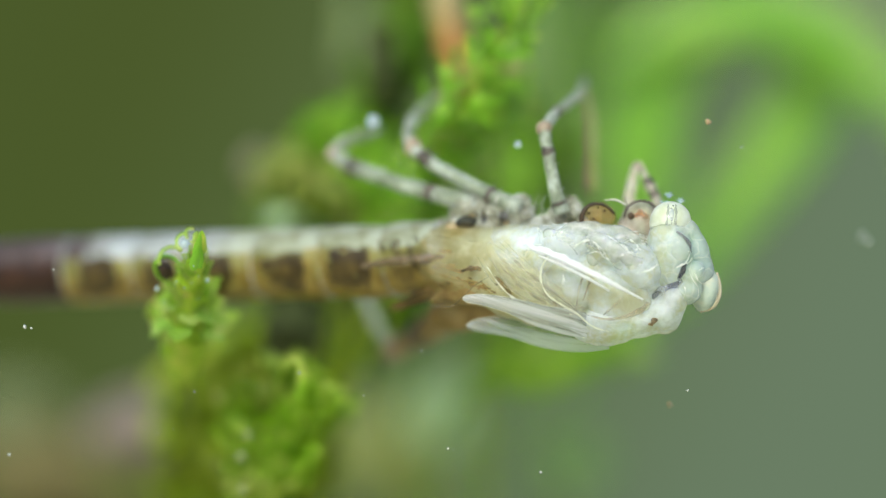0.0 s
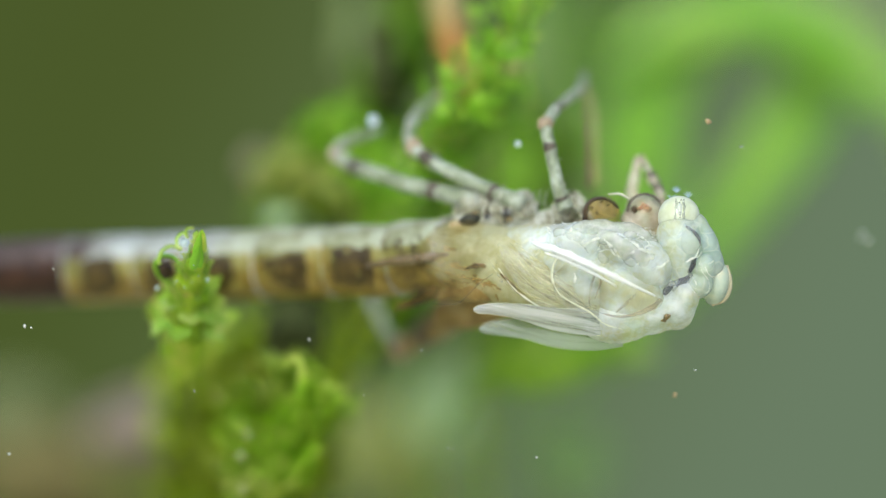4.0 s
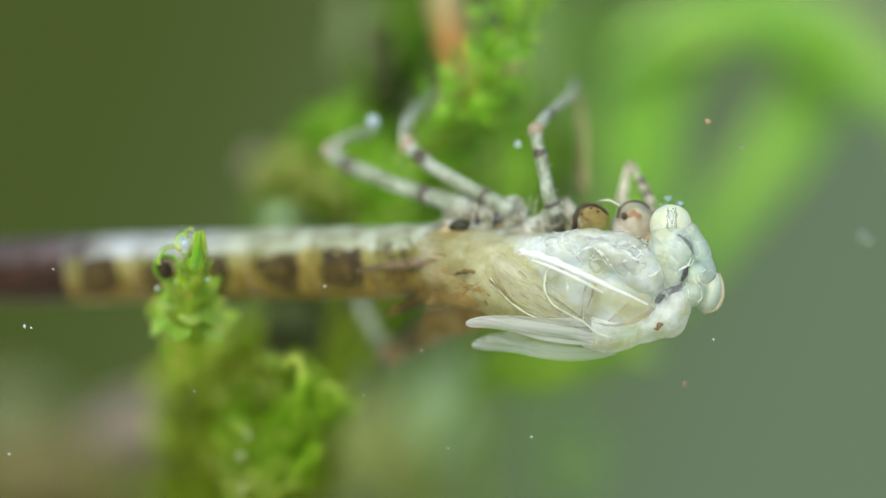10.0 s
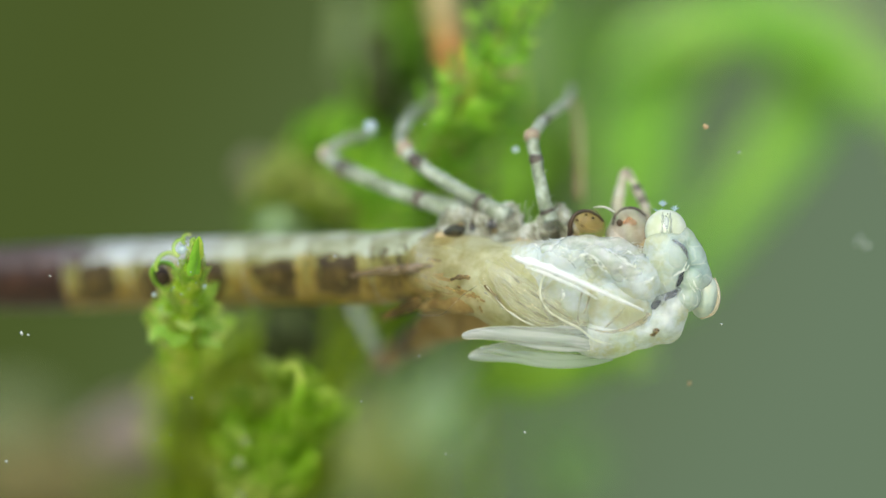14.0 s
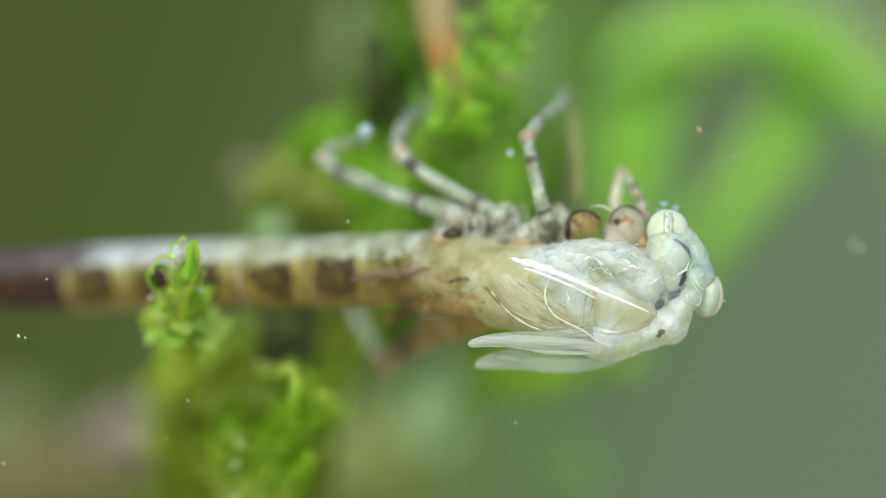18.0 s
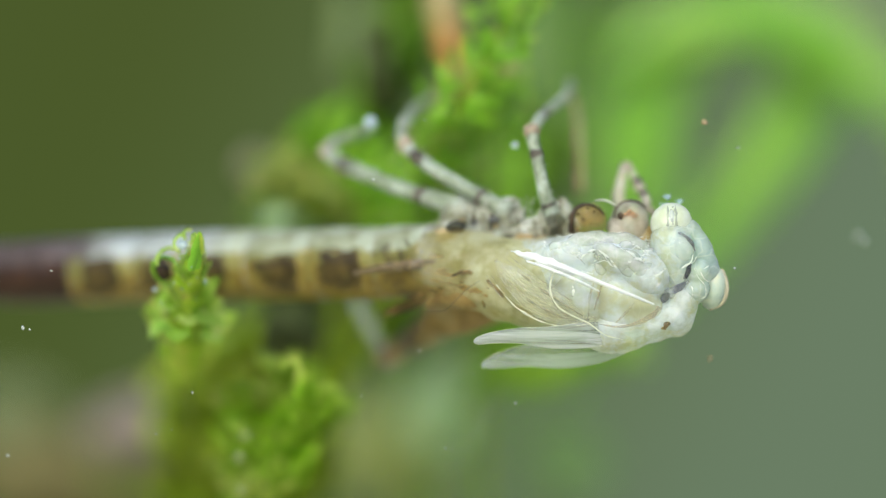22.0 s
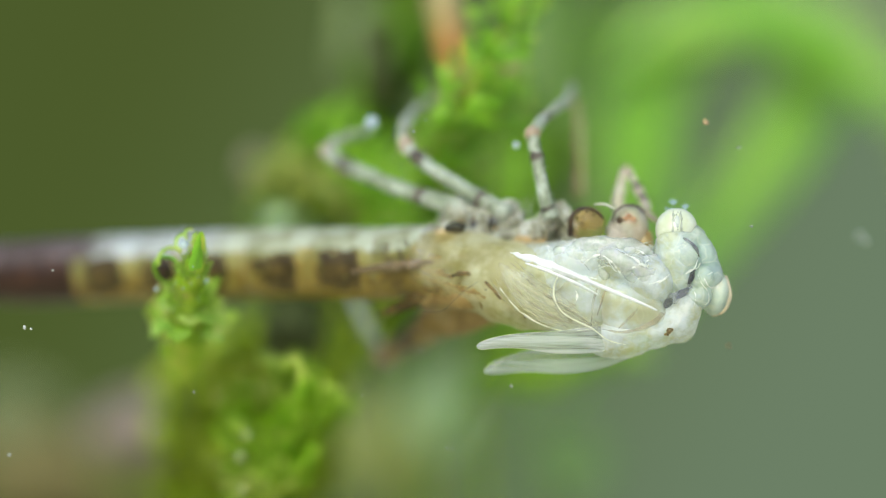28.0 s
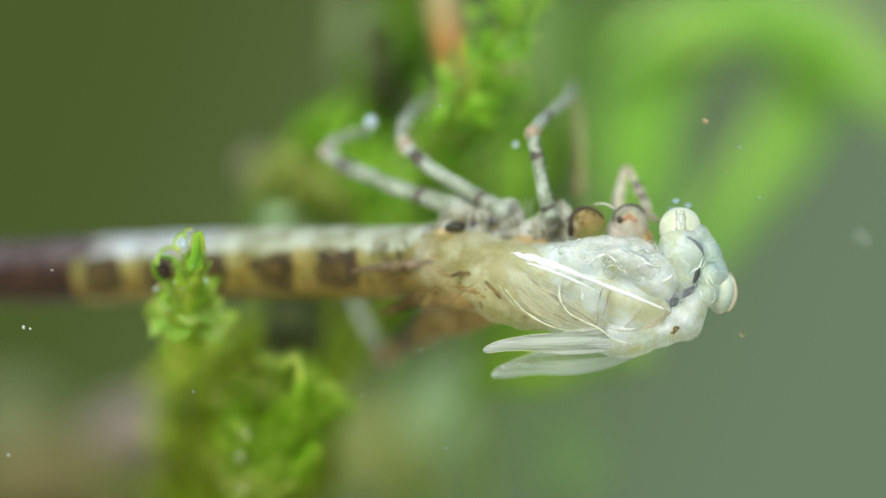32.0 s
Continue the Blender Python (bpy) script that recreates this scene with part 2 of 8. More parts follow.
M_STAIN = surface("dark_brown_skin_stain", lin(62, 46, 20), lin(92, 72, 36), lin(122, 100, 56), 1600, 0.4, 0.00002, 6000, 0.0, 0.7)
M_AMBER_SKIN = surface("amber_skin_patch", lin(140, 114, 58), lin(162, 138, 80), lin(184, 164, 108), 900, 0.4, 0.00002, 6000, 0.0, 0.5)
M_PIT = surface("black_green_pit", lin(26, 30, 20), lin(44, 48, 34), None, 2500, 0.5, alpha=0.7)
M_OLDTAN = surface("old_tan_pad", lin(108, 88, 46), lin(138, 116, 68), lin(162, 144, 100), 1500, 0.4, 0.00002, 6000, 0.1)
M_OLDBROWN = surface("old_brown_pad", lin(88, 70, 34), lin(116, 96, 52), lin(144, 126, 84), 1500, 0.4, 0.00002, 6000, 0.1)

M_MOSS = surface("moss_leaf_green", lin(100, 164, 28), lin(138, 192, 54), lin(206, 208, 122), 1500, 0.3, 0.00003, 4000, 0.0, 0.7, 0.3, 0.3, 0.25)
M_MOSS_TIP = surface("young_moss_leaf", lin(150, 204, 60), lin(186, 222, 90), lin(228, 230, 146), 1800, 0.3, 0.00003, 4000, 0.0, 0.5, 0.4, 0.4, 0.25)
M_MOSS_SPIKE = surface("bright_moss_spike", lin(112, 174, 40), lin(138, 192, 60), None, 1600, 0.35, 0.00003, 3500, 0.0, 0.9, 0.35, 0.2)
M_MOSS_DRY = surface("drying_moss_leaf", lin(104, 126, 36), lin(126, 146, 54), lin(158, 162, 92), 900, 0.45, 0.00002, 4000, 0.0, 0.9, 0.35, 0.0, 0.3)
M_MOSS_CORE = surface("bright_moss_blade", lin(146, 194, 36), lin(170, 210, 54), lin(212, 224, 96), 1600, 0.35, 0.00004, 3500, 0.0, 0.8, 0.35, 0.2)
M_MOSS_CLEAR = surface("translucent_moss_leaf", lin(134, 182, 66), lin(158, 198, 92), lin(204, 214, 140), 1800, 0.3, 0.00003, 4000, 0.0, 0.62, 0.4, 0.4, 0.25)
M_MOSS_LOW = surface("low_moss_leaf", lin(126, 172, 30), lin(152, 192, 52), lin(198, 208, 112), 1100, 0.45, 0.00002, 4000, 0.0, 0.6, 0.5, 0.0, 0.35)
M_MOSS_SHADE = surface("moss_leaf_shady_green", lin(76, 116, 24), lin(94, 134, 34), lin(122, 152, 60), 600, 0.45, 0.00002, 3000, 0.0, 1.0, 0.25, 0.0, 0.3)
M_MOSS_MID = surface("moss_leaf_mid_green", lin(98, 154, 22), lin(122, 174, 38), lin(158, 190, 74), 1200, 0.4, 0.00002, 4000, 0.0, 0.85, 0.3, 0.1, 0.3)
M_MOSS_TAN = surface("withered_moss_leaf", lin(150, 130, 70), lin(184, 166, 112), lin(206, 194, 150), 900, 0.5, 0.00002, 4000, 0.0, 0.8, 0.35, 0.0, 0.2)
M_TARSUS = surface("pinkish_thin_leg", lin(140, 112, 84), lin(164, 144, 118), lin(180, 166, 144), 1500, 0.4, 0.00001, 5000, 0.1, 0.7)
M_BLADE_SOFT = surface("soft_green_round_leaf", lin(92, 124, 70), lin(104, 136, 82), lin(118, 148, 96), 250, 0.5, 0.00002, 1500, 0.0, 1.0, 0.2, 0.0, 0.1)
M_MOSS_OLIVE = surface("moss_leaf_olive", lin(112, 142, 16), lin(134, 160, 30), lin(168, 184, 66), 700, 0.4, 0.00002, 4000, 0.0, 1.0, 0.35, 0.0, 0.25)
M_MOSS_DEEP = surface("moss_leaf_deep_green", lin(96, 150, 20), lin(124, 176, 36), lin(156, 196, 66), 600, 0.4, 0.00002, 3000, 0.0, 1.0, 0.25, 0.0, 0.3)
M_BLADE = surface("water_grass_green", lin(106, 168, 44), lin(122, 181, 58), lin(148, 194, 82), 250, 0.4, 0.00002, 1500, 0.0, 1.0, 0.35, 0.1, 0.1)
M_BLADE_DEEP = surface("water_grass_deep_green", lin(92, 142, 20), lin(108, 156, 32), lin(126, 168, 52), 250, 0.4, 0.00002, 1500, 0.0, 1.0, 0.2, 0.0, 0.1)
M_BLADE_GREY = surface("water_grass_greyish", lin(112, 132, 84), lin(128, 148, 98), lin(146, 164, 116), 250, 0.5, 0.00002, 1500, 0.0, 1.0, 0.2, 0.0, 0.1)
M_BLADE_MID = surface("water_grass_mid_green", lin(58, 92, 16), lin(70, 106, 24), lin(86, 118, 40), 250, 0.5, 0.00002, 1500, 0.0, 1.0, 0.2, 0.0, 0.1)
M_BLADE_OLIVE = surface("water_grass_olive", lin(74, 89, 34), lin(86, 103, 46), lin(102, 118, 60), 250, 0.5, 0.00002, 1500, 0.0, 1.0, 0.2, 0.0, 0.1)
M_AB_STRAW = surface("abdomen_straw", lin(94, 92, 44), lin(118, 115, 64), lin(146, 142, 92), 1200, 0.4, 0.00001, 5000, 0.1)
M_TAIL_TOP = surface("tail_top_greyish", lin(58, 48, 46), lin(76, 66, 64), lin(94, 86, 88), 1200, 0.4, 0.00001, 5000)
M_PEACH = surface("peach_eye_rim", lin(200, 186, 156), lin(210, 200, 174), None, 2500, 0.3, 0.0, 8000, 0.3, 0.6)
M_BUBBLE_DIM = surface("dull_air_bubble", lin(170, 182, 130), lin(194, 204, 156), None, 2000, 0.1, 0.0, 8000, 0.0, 0.4, 0.3, 0.5)
M_BLADE_PALE = surface("pale_round_leaf", lin(140, 170, 122), lin(152, 180, 134), lin(166, 190, 146), 250, 0.5, 0.00002, 1500, 0.0, 1.0, 0.2, 0.0, 0.1)
M_STEM_ORANGE = surface("dead_stem_orange", lin(166, 100, 46), lin(182, 126, 66), lin(172, 142, 90), 350, 0.6, 0.00005, 2500)
M_DEAD = surface("withered_leaf_grey_violet", lin(118, 106, 100), lin(136, 124, 119), lin(142, 132, 122), 300, 0.7, 0.00005, 2000, 0.0, 1.0, 0.3)
M_DEAD_BEIGE = surface("withered_leaf_beige", lin(88, 88, 54), lin(104, 104, 68), lin(120, 120, 84), 300, 0.7, 0.00005, 2000, 0.0, 1.0, 0.3)
M_LEAF_DIM = surface("withered_leaf_dim_green", lin(82, 92, 56), lin(94, 105, 68), lin(106, 117, 80), 300, 0.7, 0.00005, 2000, 0.0, 1.0, 0.2)
M_DEAD_BROWN = surface("withered_leaf_brown", lin(72, 67, 34), lin(88, 83, 46), lin(104, 99, 58), 300, 0.7, 0.00005, 2000, 0.0, 1.0, 0.2)
M_TAN = surface("tan_dead_stalk", lin(128, 112, 70), lin(150, 134, 90), lin(168, 154, 112), 300, 0.7, 0.00005, 2000)
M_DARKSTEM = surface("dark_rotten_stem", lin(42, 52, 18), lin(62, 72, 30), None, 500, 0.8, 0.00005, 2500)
M_SPECK = surface("pale_floating_speck", lin(160, 168, 164), lin(190, 198, 194), None, 4000, 0.25, 0.0, 8000, 0.2, 0.7)
M_TUFT = surface("bluish_antenna_tuft", lin(150, 180, 190), lin(182, 208, 216), None, 4000, 0.3, 0.0, 8000, 0.1, 0.7)
M_SPECK_TAN = surface("tan_floating_speck", lin(160, 132, 98), lin(184, 160, 126), None, 4000, 0.4, alpha=0.8)
M_GROUND = surface("pond_silt", lin(176, 172, 132), lin(198, 192, 156), lin(212, 206, 176), 60, 0.9, 0.0004, 400)


# the blue-white base colour stands for skylight mirrored in the bubbles
M_BUBBLE = surface("air_bubble_painted_sheen", lin(188, 212, 226), lin(214, 232, 240), None, 2000, 0.08, 0.0, 8000, 0.0, 0.5, 0.3, 0.8)


# ---- mesh helpers, all in millimetres ----
ORIGIN = {}


def thing(name, origin, label, category, group="", kind=""):
    o = new(name)
    o.empty_display_size = 0.001
    o.location = Vector(origin) * MM
    ORIGIN[o] = Vector(origin)
    return tagged(o, label, category, group, kind)


def finish(bm, name, mats, pivot, smooth=True):
    bmesh.ops.translate(bm, verts=bm.verts, vec=-Vector(pivot))
    bmesh.ops.scale(bm, verts=bm.verts, vec=(MM, MM, MM))
    me = bpy.data.meshes.new(name)
    if smooth:
        for f in bm.faces:
            f.smooth = True
    bm.to_mesh(me)
    bm.free()
    for m in (mats if isinstance(mats, (list, tuple)) else [mats]):
        me.materials.append(m)
    return me


def part(name, bm, material, parent, label="", pivot=None, smooth=True):
    p = Vector(pivot) if pivot is not None else ORIGIN[parent]
    o = new(name, finish(bm, name, material, p, smooth))
    o.parent = parent
    o.location = (p - ORIGIN[parent]) * MM
    ORIGIN[o] = p
    return tagged(o, label)


def single(name, bm, material, origin, label, category, group="", kind=""):
    o = new(name, finish(bm, name, material, origin))
    o.location = Vector(origin) * MM
    ORIGIN[o] = Vector(origin)
    return tagged(o, label, category, group, kind)


def smooth_line(pts, n):
    """A Catmull-Rom line of n + 1 points through control points of any width."""
    p = np.array(pts, float)
    p = np.vstack([2 * p[0] - p[1], p, 2 * p[-1] - p[-2]])
    out = []
    spans = len(p) - 3
    for k in range(n + 1):
        s = k / n * spans
        i = min(int(s), spans - 1)
        t = s - i
        a, b, c, d = p[i], p[i + 1], p[i + 2], p[i + 3]
        out.append(0.5 * (2 * b + (c - a) * t + (2 * a - 5 * b + 4 * c - d) * t * t + (3 * b - a - 3 * c + d) * t ** 3))
    return np.array(out)


def swell(c, d, r, bumps):
    """How far a smooth union of egg-shaped swellings reaches from c along d, starting from the radius r."""
    for centre, radii, turn in bumps:
        m = Euler((0, radians(turn), 0)).to_matrix().transposed()
        o, w = m @ (c - Vector(centre)), m @ d
        o = Vector((o.x / radii[0], o.y / radii[1], o.z / radii[2]))
        w = Vector((w.x / radii[0], w.y / radii[1], w.z / radii[2]))
        a, b, k = w.dot(w), o.dot(w), o.dot(o) - 1
        q = b * b - a * k
        if q > 0:
            far = (-b + math.sqrt(q)) / a
            h = max(0.0, 0.09 - abs(far - r)) / 0.09
            r = max(far, r) + h * h * 0.09 * 0.25
    return r


def tube(bm, pts, radii, n=16, segs=12, depth=1.0, wobble=0.0, freq=2.0, closed=True, pick=None, bumps=(), crease=0.0):
    """A swept body with the given radius at each control point; depth stretches it along y; wobble roughens it."""
    rr = [(r, r * depth) if not isinstance(r, (tuple, list)) else r for r in radii]
    line = smooth_line([tuple(p) + tuple(r) for p, r in zip(pts, rr)], n)
    rings = []
    for k in range(n + 1):
        c = Vector(line[k][:3])
        t = Vector(line[min(k + 1, n)][:3]) - Vector(line[max(k - 1, 0)][:3])
        t.normalize()
        y = Vector((0, 1, 0))
        if abs(t.y) > 0.9:
            y = Vector((1, 0, 0))
        b = (y - t * y.dot(t)).normalized()
        a = t.cross(b)
        ring = []
        for j in range(segs):
            w = 2 * math.pi * j / segs
            v = c + a * (math.cos(w) * max(line[k][3], 1e-4)) + b * (math.sin(w) * max(line[k][4], 1e-4))
            if bumps:
                d = (v - c).normalized()
                v = c + d * swell(c, d, (v - c).length, bumps)
            if wobble:
                v += (v - c).normalized() * wobble * noise.noise(v * freq)
            if crease:
                f1, f2 = noise.noise(v * 3.1), noise.noise(v * 6.7 + Vector((4, 1, 7)))
                v -= (v - c).normalized() * crease * ((1 - min(abs(f1) * 2.2, 1)) ** 3 + 0.6 * (1 - min(abs(f2) * 2.2, 1)) ** 3)
            ring.append(bm.verts.new(v))
        rings.append(ring)
    for k in range(n):
        for j in range(segs):
            f = bm.faces.new((rings[k][j], rings[k][(j + 1) % segs], rings[k + 1][(j + 1) % segs], rings[k + 1][j]))
            if pick:
                f.material_index = pick((k + 0.5) / n, (j + 0.5) / segs)
    if closed:
        bm.faces.new(rings[0][::-1])
        bm.faces.new(rings[-1])
    return bm


def ball(bm, centre, radii, turn=0.0, wobble=0.0, freq=2.0, sub=3, cut=None):
    """An egg-shaped body, turned by degrees clockwise about y, with an uneven surface."""
    ret = bmesh.ops.create_icosphere(bm, subdivisions=sub, radius=1.0)
    r = Euler((0, radians(turn), 0)).to_matrix()
    c = Vector(centre)
    for v in ret["verts"]:
        d = v.co.copy()
        p = r @ Vector((d.x * radii[0], d.y * radii[1], d.z * radii[2]))
        if wobble:
            p += (r @ d) * wobble * noise.noise((c + p) * freq)
        v.co = c + p
    return bm


def along(axis, radii, depth, s0, s1, w0, w1, count=5, lift=0.0):
    """Points on the surface of a swept body, from s0 to s1 of its length and from angle w0 to w1 (0 is its top, 270 faces the viewer)."""
    ln = smooth_line([tuple(p) + (r,) for p, r in zip(axis, radii)], 100)
    out = []
    for k in range(count):
        f = k / (count - 1)
        i = min(max(int(100 * (s0 + (s1 - s0) * f)), 0), 99)
        c, t = Vector(ln[i][:3]), (Vector(ln[min(i + 1, 100)][:3]) - Vector(ln[max(i - 1, 0)][:3])).normalized()
        b = (Vector((0, 1, 0)) - t * t.y).normalized()
        a = t.cross(b)
        w = radians(w0 + (w1 - w0) * f)
        out.append(c + a * (math.cos(w) * (ln[i][3] + lift)) + b * (math.sin(w) * (ln[i][3] * depth + lift)))
    return out


def made(fn, *a, **k):
    bm = bmesh.new()
    fn(bm, *a, **k)
    return bm


def blade(bm, line, widths, thick, n=14, across=6, bulge=0.0, face=(0, -1, 0)):
    """A flat tapering lobe along a line: width at each control point, a real thickness, bulging towards face."""
    ln = smooth_line([tuple(p) + (w,) for p, w in zip(line, widths)], n)
    front, back = [], []
    fv = Vector(face).normalized()
    for k in range(n + 1):
        c = Vector(ln[k][:3])
        t = (Vector(ln[min(k + 1, n)][:3]) - Vector(ln[max(k - 1, 0)][:3])).normalized()
        s = t.cross(fv).normalized()
        w = max(ln[k][3], 0.004)
        fr, bk = [], []
        for j in range(across + 1):
            u = 2 * j / across - 1
            h = (1 - u * u)
            p = c + s * (u * w)
            fr.append(bm.verts.new(p + fv * (bulge * h + thick * math.sqrt(max(h, 0.02)))))
            bk.append(bm.verts.new(p + fv * (bulge * h * 0.6 - thick * math.sqrt(max(h, 0.02)))))
        front.append(fr)
        back.append(bk)
    for k in range(n):
        for j in range(across):
            bm.faces.new((front[k][j], front[k][j + 1], front[k + 1][j + 1], front[k + 1][j]))
            bm.faces.new((back[k][j], back[k + 1][j], back[k + 1][j + 1], back[k][j + 1]))
        bm.faces.new((front[k][0], front[k + 1][0], back[k + 1][0], back[k][0]))
        bm.faces.new((front[k][across], back[k][across], back[k + 1][across], front[k + 1][across]))
    for fr, bk in ((front[0], back[0]), (front[-1], back[-1])):
        for j in range(across):
            bm.faces.new((fr[j], bk[j], bk[j + 1], fr[j + 1]))
    return bm


def leaf(bm, base, way, up, length, width, curl=0.25):
    """A small cupped leaf, pointed at its tip, bending towards up."""
    way, up = Vector(way).normalized(), Vector(up)
    up = (up - way * up.dot(way)).normalized()
    side = way.cross(up)
    prev = None
    for k in range(6):
        s = k / 5
        c = Vector(base) + way * (length * s) + up * (curl * length * s * s)
        w = width * (math.sin(math.pi * (0.12 + 0.88 * s) ** 0.8) * 0.95 + 0.05) * 0.5
        row = [bm.verts.new(c + side * (u * w) + up * (0.35 * w * u * u)) for u in (-1, -0.5, 0, 0.5, 1)]
        if prev:
            for j in range(4):
                bm.faces.new((prev[j], prev[j + 1], row[j + 1], row[j]))
        prev = row
    return bm


# ---- the setting: silt bottom and a self-glowing sheet for the murky water far behind ----
bm = bmesh.new()
bmesh.ops.create_grid(bm, x_segments=50, y_segments=50, size=700.0)
for v in bm.verts:
    v.co.z = 1.2 * noise.noise(v.co * 0.02) - 0.8
ground = new("ground", finish(bm, "ground", M_GROUND, (0, 0, 0)))
tagged(ground, "brown silt bottom of the pond tank", "ground", kind="structure")

m = bpy.data.materials.new("glowing_water_distance")
m.use_nodes = True
nt = m.node_tree
nt.nodes.remove(nt.nodes["Principled BSDF"])
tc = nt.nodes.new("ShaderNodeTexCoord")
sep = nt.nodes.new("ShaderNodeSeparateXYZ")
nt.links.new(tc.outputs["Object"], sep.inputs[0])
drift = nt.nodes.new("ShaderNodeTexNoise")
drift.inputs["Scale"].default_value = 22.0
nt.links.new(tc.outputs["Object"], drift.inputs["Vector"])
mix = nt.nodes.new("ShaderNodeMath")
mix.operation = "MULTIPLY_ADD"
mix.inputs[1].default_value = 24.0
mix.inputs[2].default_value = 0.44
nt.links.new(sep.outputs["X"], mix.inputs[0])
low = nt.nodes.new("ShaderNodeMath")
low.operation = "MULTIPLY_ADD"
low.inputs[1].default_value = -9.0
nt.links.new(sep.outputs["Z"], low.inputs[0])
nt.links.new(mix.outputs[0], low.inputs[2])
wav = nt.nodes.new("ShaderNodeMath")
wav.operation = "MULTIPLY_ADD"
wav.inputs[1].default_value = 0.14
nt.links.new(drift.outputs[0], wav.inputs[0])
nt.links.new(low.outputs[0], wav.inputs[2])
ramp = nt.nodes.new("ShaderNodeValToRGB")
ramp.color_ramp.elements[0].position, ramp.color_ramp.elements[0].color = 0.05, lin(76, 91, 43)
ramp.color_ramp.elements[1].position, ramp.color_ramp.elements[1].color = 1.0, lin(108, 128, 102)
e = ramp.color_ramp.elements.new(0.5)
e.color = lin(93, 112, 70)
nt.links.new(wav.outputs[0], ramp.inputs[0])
# the sheet emits its graded colour, so the water's brightness needs no lamp
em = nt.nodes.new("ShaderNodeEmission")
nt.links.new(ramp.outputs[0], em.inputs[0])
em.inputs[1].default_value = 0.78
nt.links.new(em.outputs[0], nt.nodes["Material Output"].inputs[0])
bm = bmesh.new()
cols = []
for k in range(25):
    x = -90 + 180 * k / 24
    y = 150 - 0.002 * x * x
    cols.append([bm.verts.new((x, y, z)) for z in (-1.5, 20, 40, 60, 80)])
for a, b in zip(cols, cols[1:]):
    for j in range(4):
        bm.faces.new((a[j], b[j], b[j + 1], a[j + 1]))
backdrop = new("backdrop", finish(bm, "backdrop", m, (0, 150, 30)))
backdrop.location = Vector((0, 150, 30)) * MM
tagged(backdrop, "self-glowing sheet for the murky olive to grey-green water far behind", "backdrop", kind="structure")

# ---- the newly moulted larva ----
LARVA = (3.986, 0.800, 28.971)
larva = thing("damselfly_larva", LARVA, "pale, newly moulted damselfly larva slipping out of its old skin", "larva")
TRUNK = [(0.845, 2.400, 29.487), (1.360, 1.900, 29.306), (2.063, 1.250, 29.166), (3.087, 0.850, 29.063), (3.986, 0.800, 28.997), (4.761, 0.850, 28.968), (5.474, 0.950, 28.927), (5.824, 1.000, 28.861)]
GIRTH = [0.3827, 0.6633, 0.9694, 1.0842, 1.1224, 1.0459, 0.7653, 0.3827]
SWELL = [((3.203, 0.350, 29.721), (0.7653, 0.75, 0.4592), 6), ((4.158, 0.150, 29.642), (0.6633, 0.75, 0.4337), 12), ((4.758, 0.150, 29.295), (0.6122, 0.75, 0.5612), 30),
         ((5.423, 0.450, 28.303), (0.5357, 0.8, 0.4847), -30), ((5.611, 0.350, 28.611), (0.4337, 0.75, 0.4592), 15),
         ((4.095, 0.300, 28.001), (0.8418, 0.55, 0.5357), -2), ((4.866, 0.350, 28.075), (0.7143, 0.6, 0.3827), -14)]
part("inner_body", made(tube, TRUNK, [g * 0.87 for g in GIRTH], 50, 40, 0.9, 0.02, 2.2), M_CORE, larva, "milky flesh showing through the clear skin")
thorax = part("thorax", made(tube, TRUNK, GIRTH, 150, 110, 0.95, 0.03, 2.2, bumps=SWELL, crease=0.03), M_BODY, larva, "milky green-white thorax")
part("folded_leg", made(tube, [(2.618, 0.000, 29.851), (3.191, -0.100, 30.028), (3.828, -0.150, 30.052), (4.469, -0.100, 29.948), (4.856, 0.000, 29.717)], [0.1276, 0.1913, 0.2041, 0.1786, 0.102], 30, 14, 1.0, 0.12, 5.0), M_LUMP, larva, "glassy folded leg")
part("folded_leg", made(tube, [(3.565, -0.400, 29.900), (4.007, -0.500, 29.772), (4.386, -0.550, 29.567), (4.834, -0.500, 29.413)], [0.102, 0.1913, 0.1786, 0.102], 30, 14, 1.0, 0.12, 5.0), M_LUMP, larva, "glassy folded leg")
# side plates of the thorax, with their seams
plate = part("side_plate", made(ball, (3.241, -0.020, 28.750), (0.6633, 0.35, 0.5612), 25, 0.04, 3.0, 4), M_PLATE, larva, "smooth grey-green side plate")
part("plate_edge", made(tube, [(2.804, -0.280, 29.519), (2.609, -0.430, 29.214), (2.593, -0.500, 28.858), (2.795, -0.530, 28.527), (3.177, -0.530, 28.309), (3.458, -0.500, 28.168), (3.816, -0.430, 27.911), (4.202, -0.330, 27.806)], [0.008, 0.014, 0.019, 0.016, 0.019, 0.021, 0.016, 0.006], 60, 8, 1.0, 0.02, 6.0), M_RIDGE, plate, "raised ivory rim")
plate = part("side_plate", made(ball, (4.276, -0.040, 28.658), (0.8418, 0.36, 0.5867), 12, 0.04, 3.0, 4), M_PLATE, larva, "smooth grey-green side plate")
part("seam", made(tube, [(3.664, -0.350, 28.166), (4.072, -0.330, 28.088), (4.519, -0.330, 28.176), (4.902, -0.330, 28.341), (5.040, -0.380, 28.520)], [0.012, 0.03, 0.042, 0.05, 0.03], 24, 10, 0.3, 0.05, 5.0), M_SEAM, plate, "brown seam")
part("seam", made(tube, [(4.047, -0.330, 28.177), (4.263, -0.370, 28.394), (4.479, -0.390, 28.623)], [0.0128, 0.0306, 0.0128], 14, 8), M_SEAM, plate, "brown seam")
part("seam", made(tube, [(3.565, -0.340, 29.084), (3.462, -0.340, 28.727), (3.436, -0.300, 28.319)], [0.0128, 0.0306, 0.0128], 14, 8), M_SEAM, plate, "brown seam")
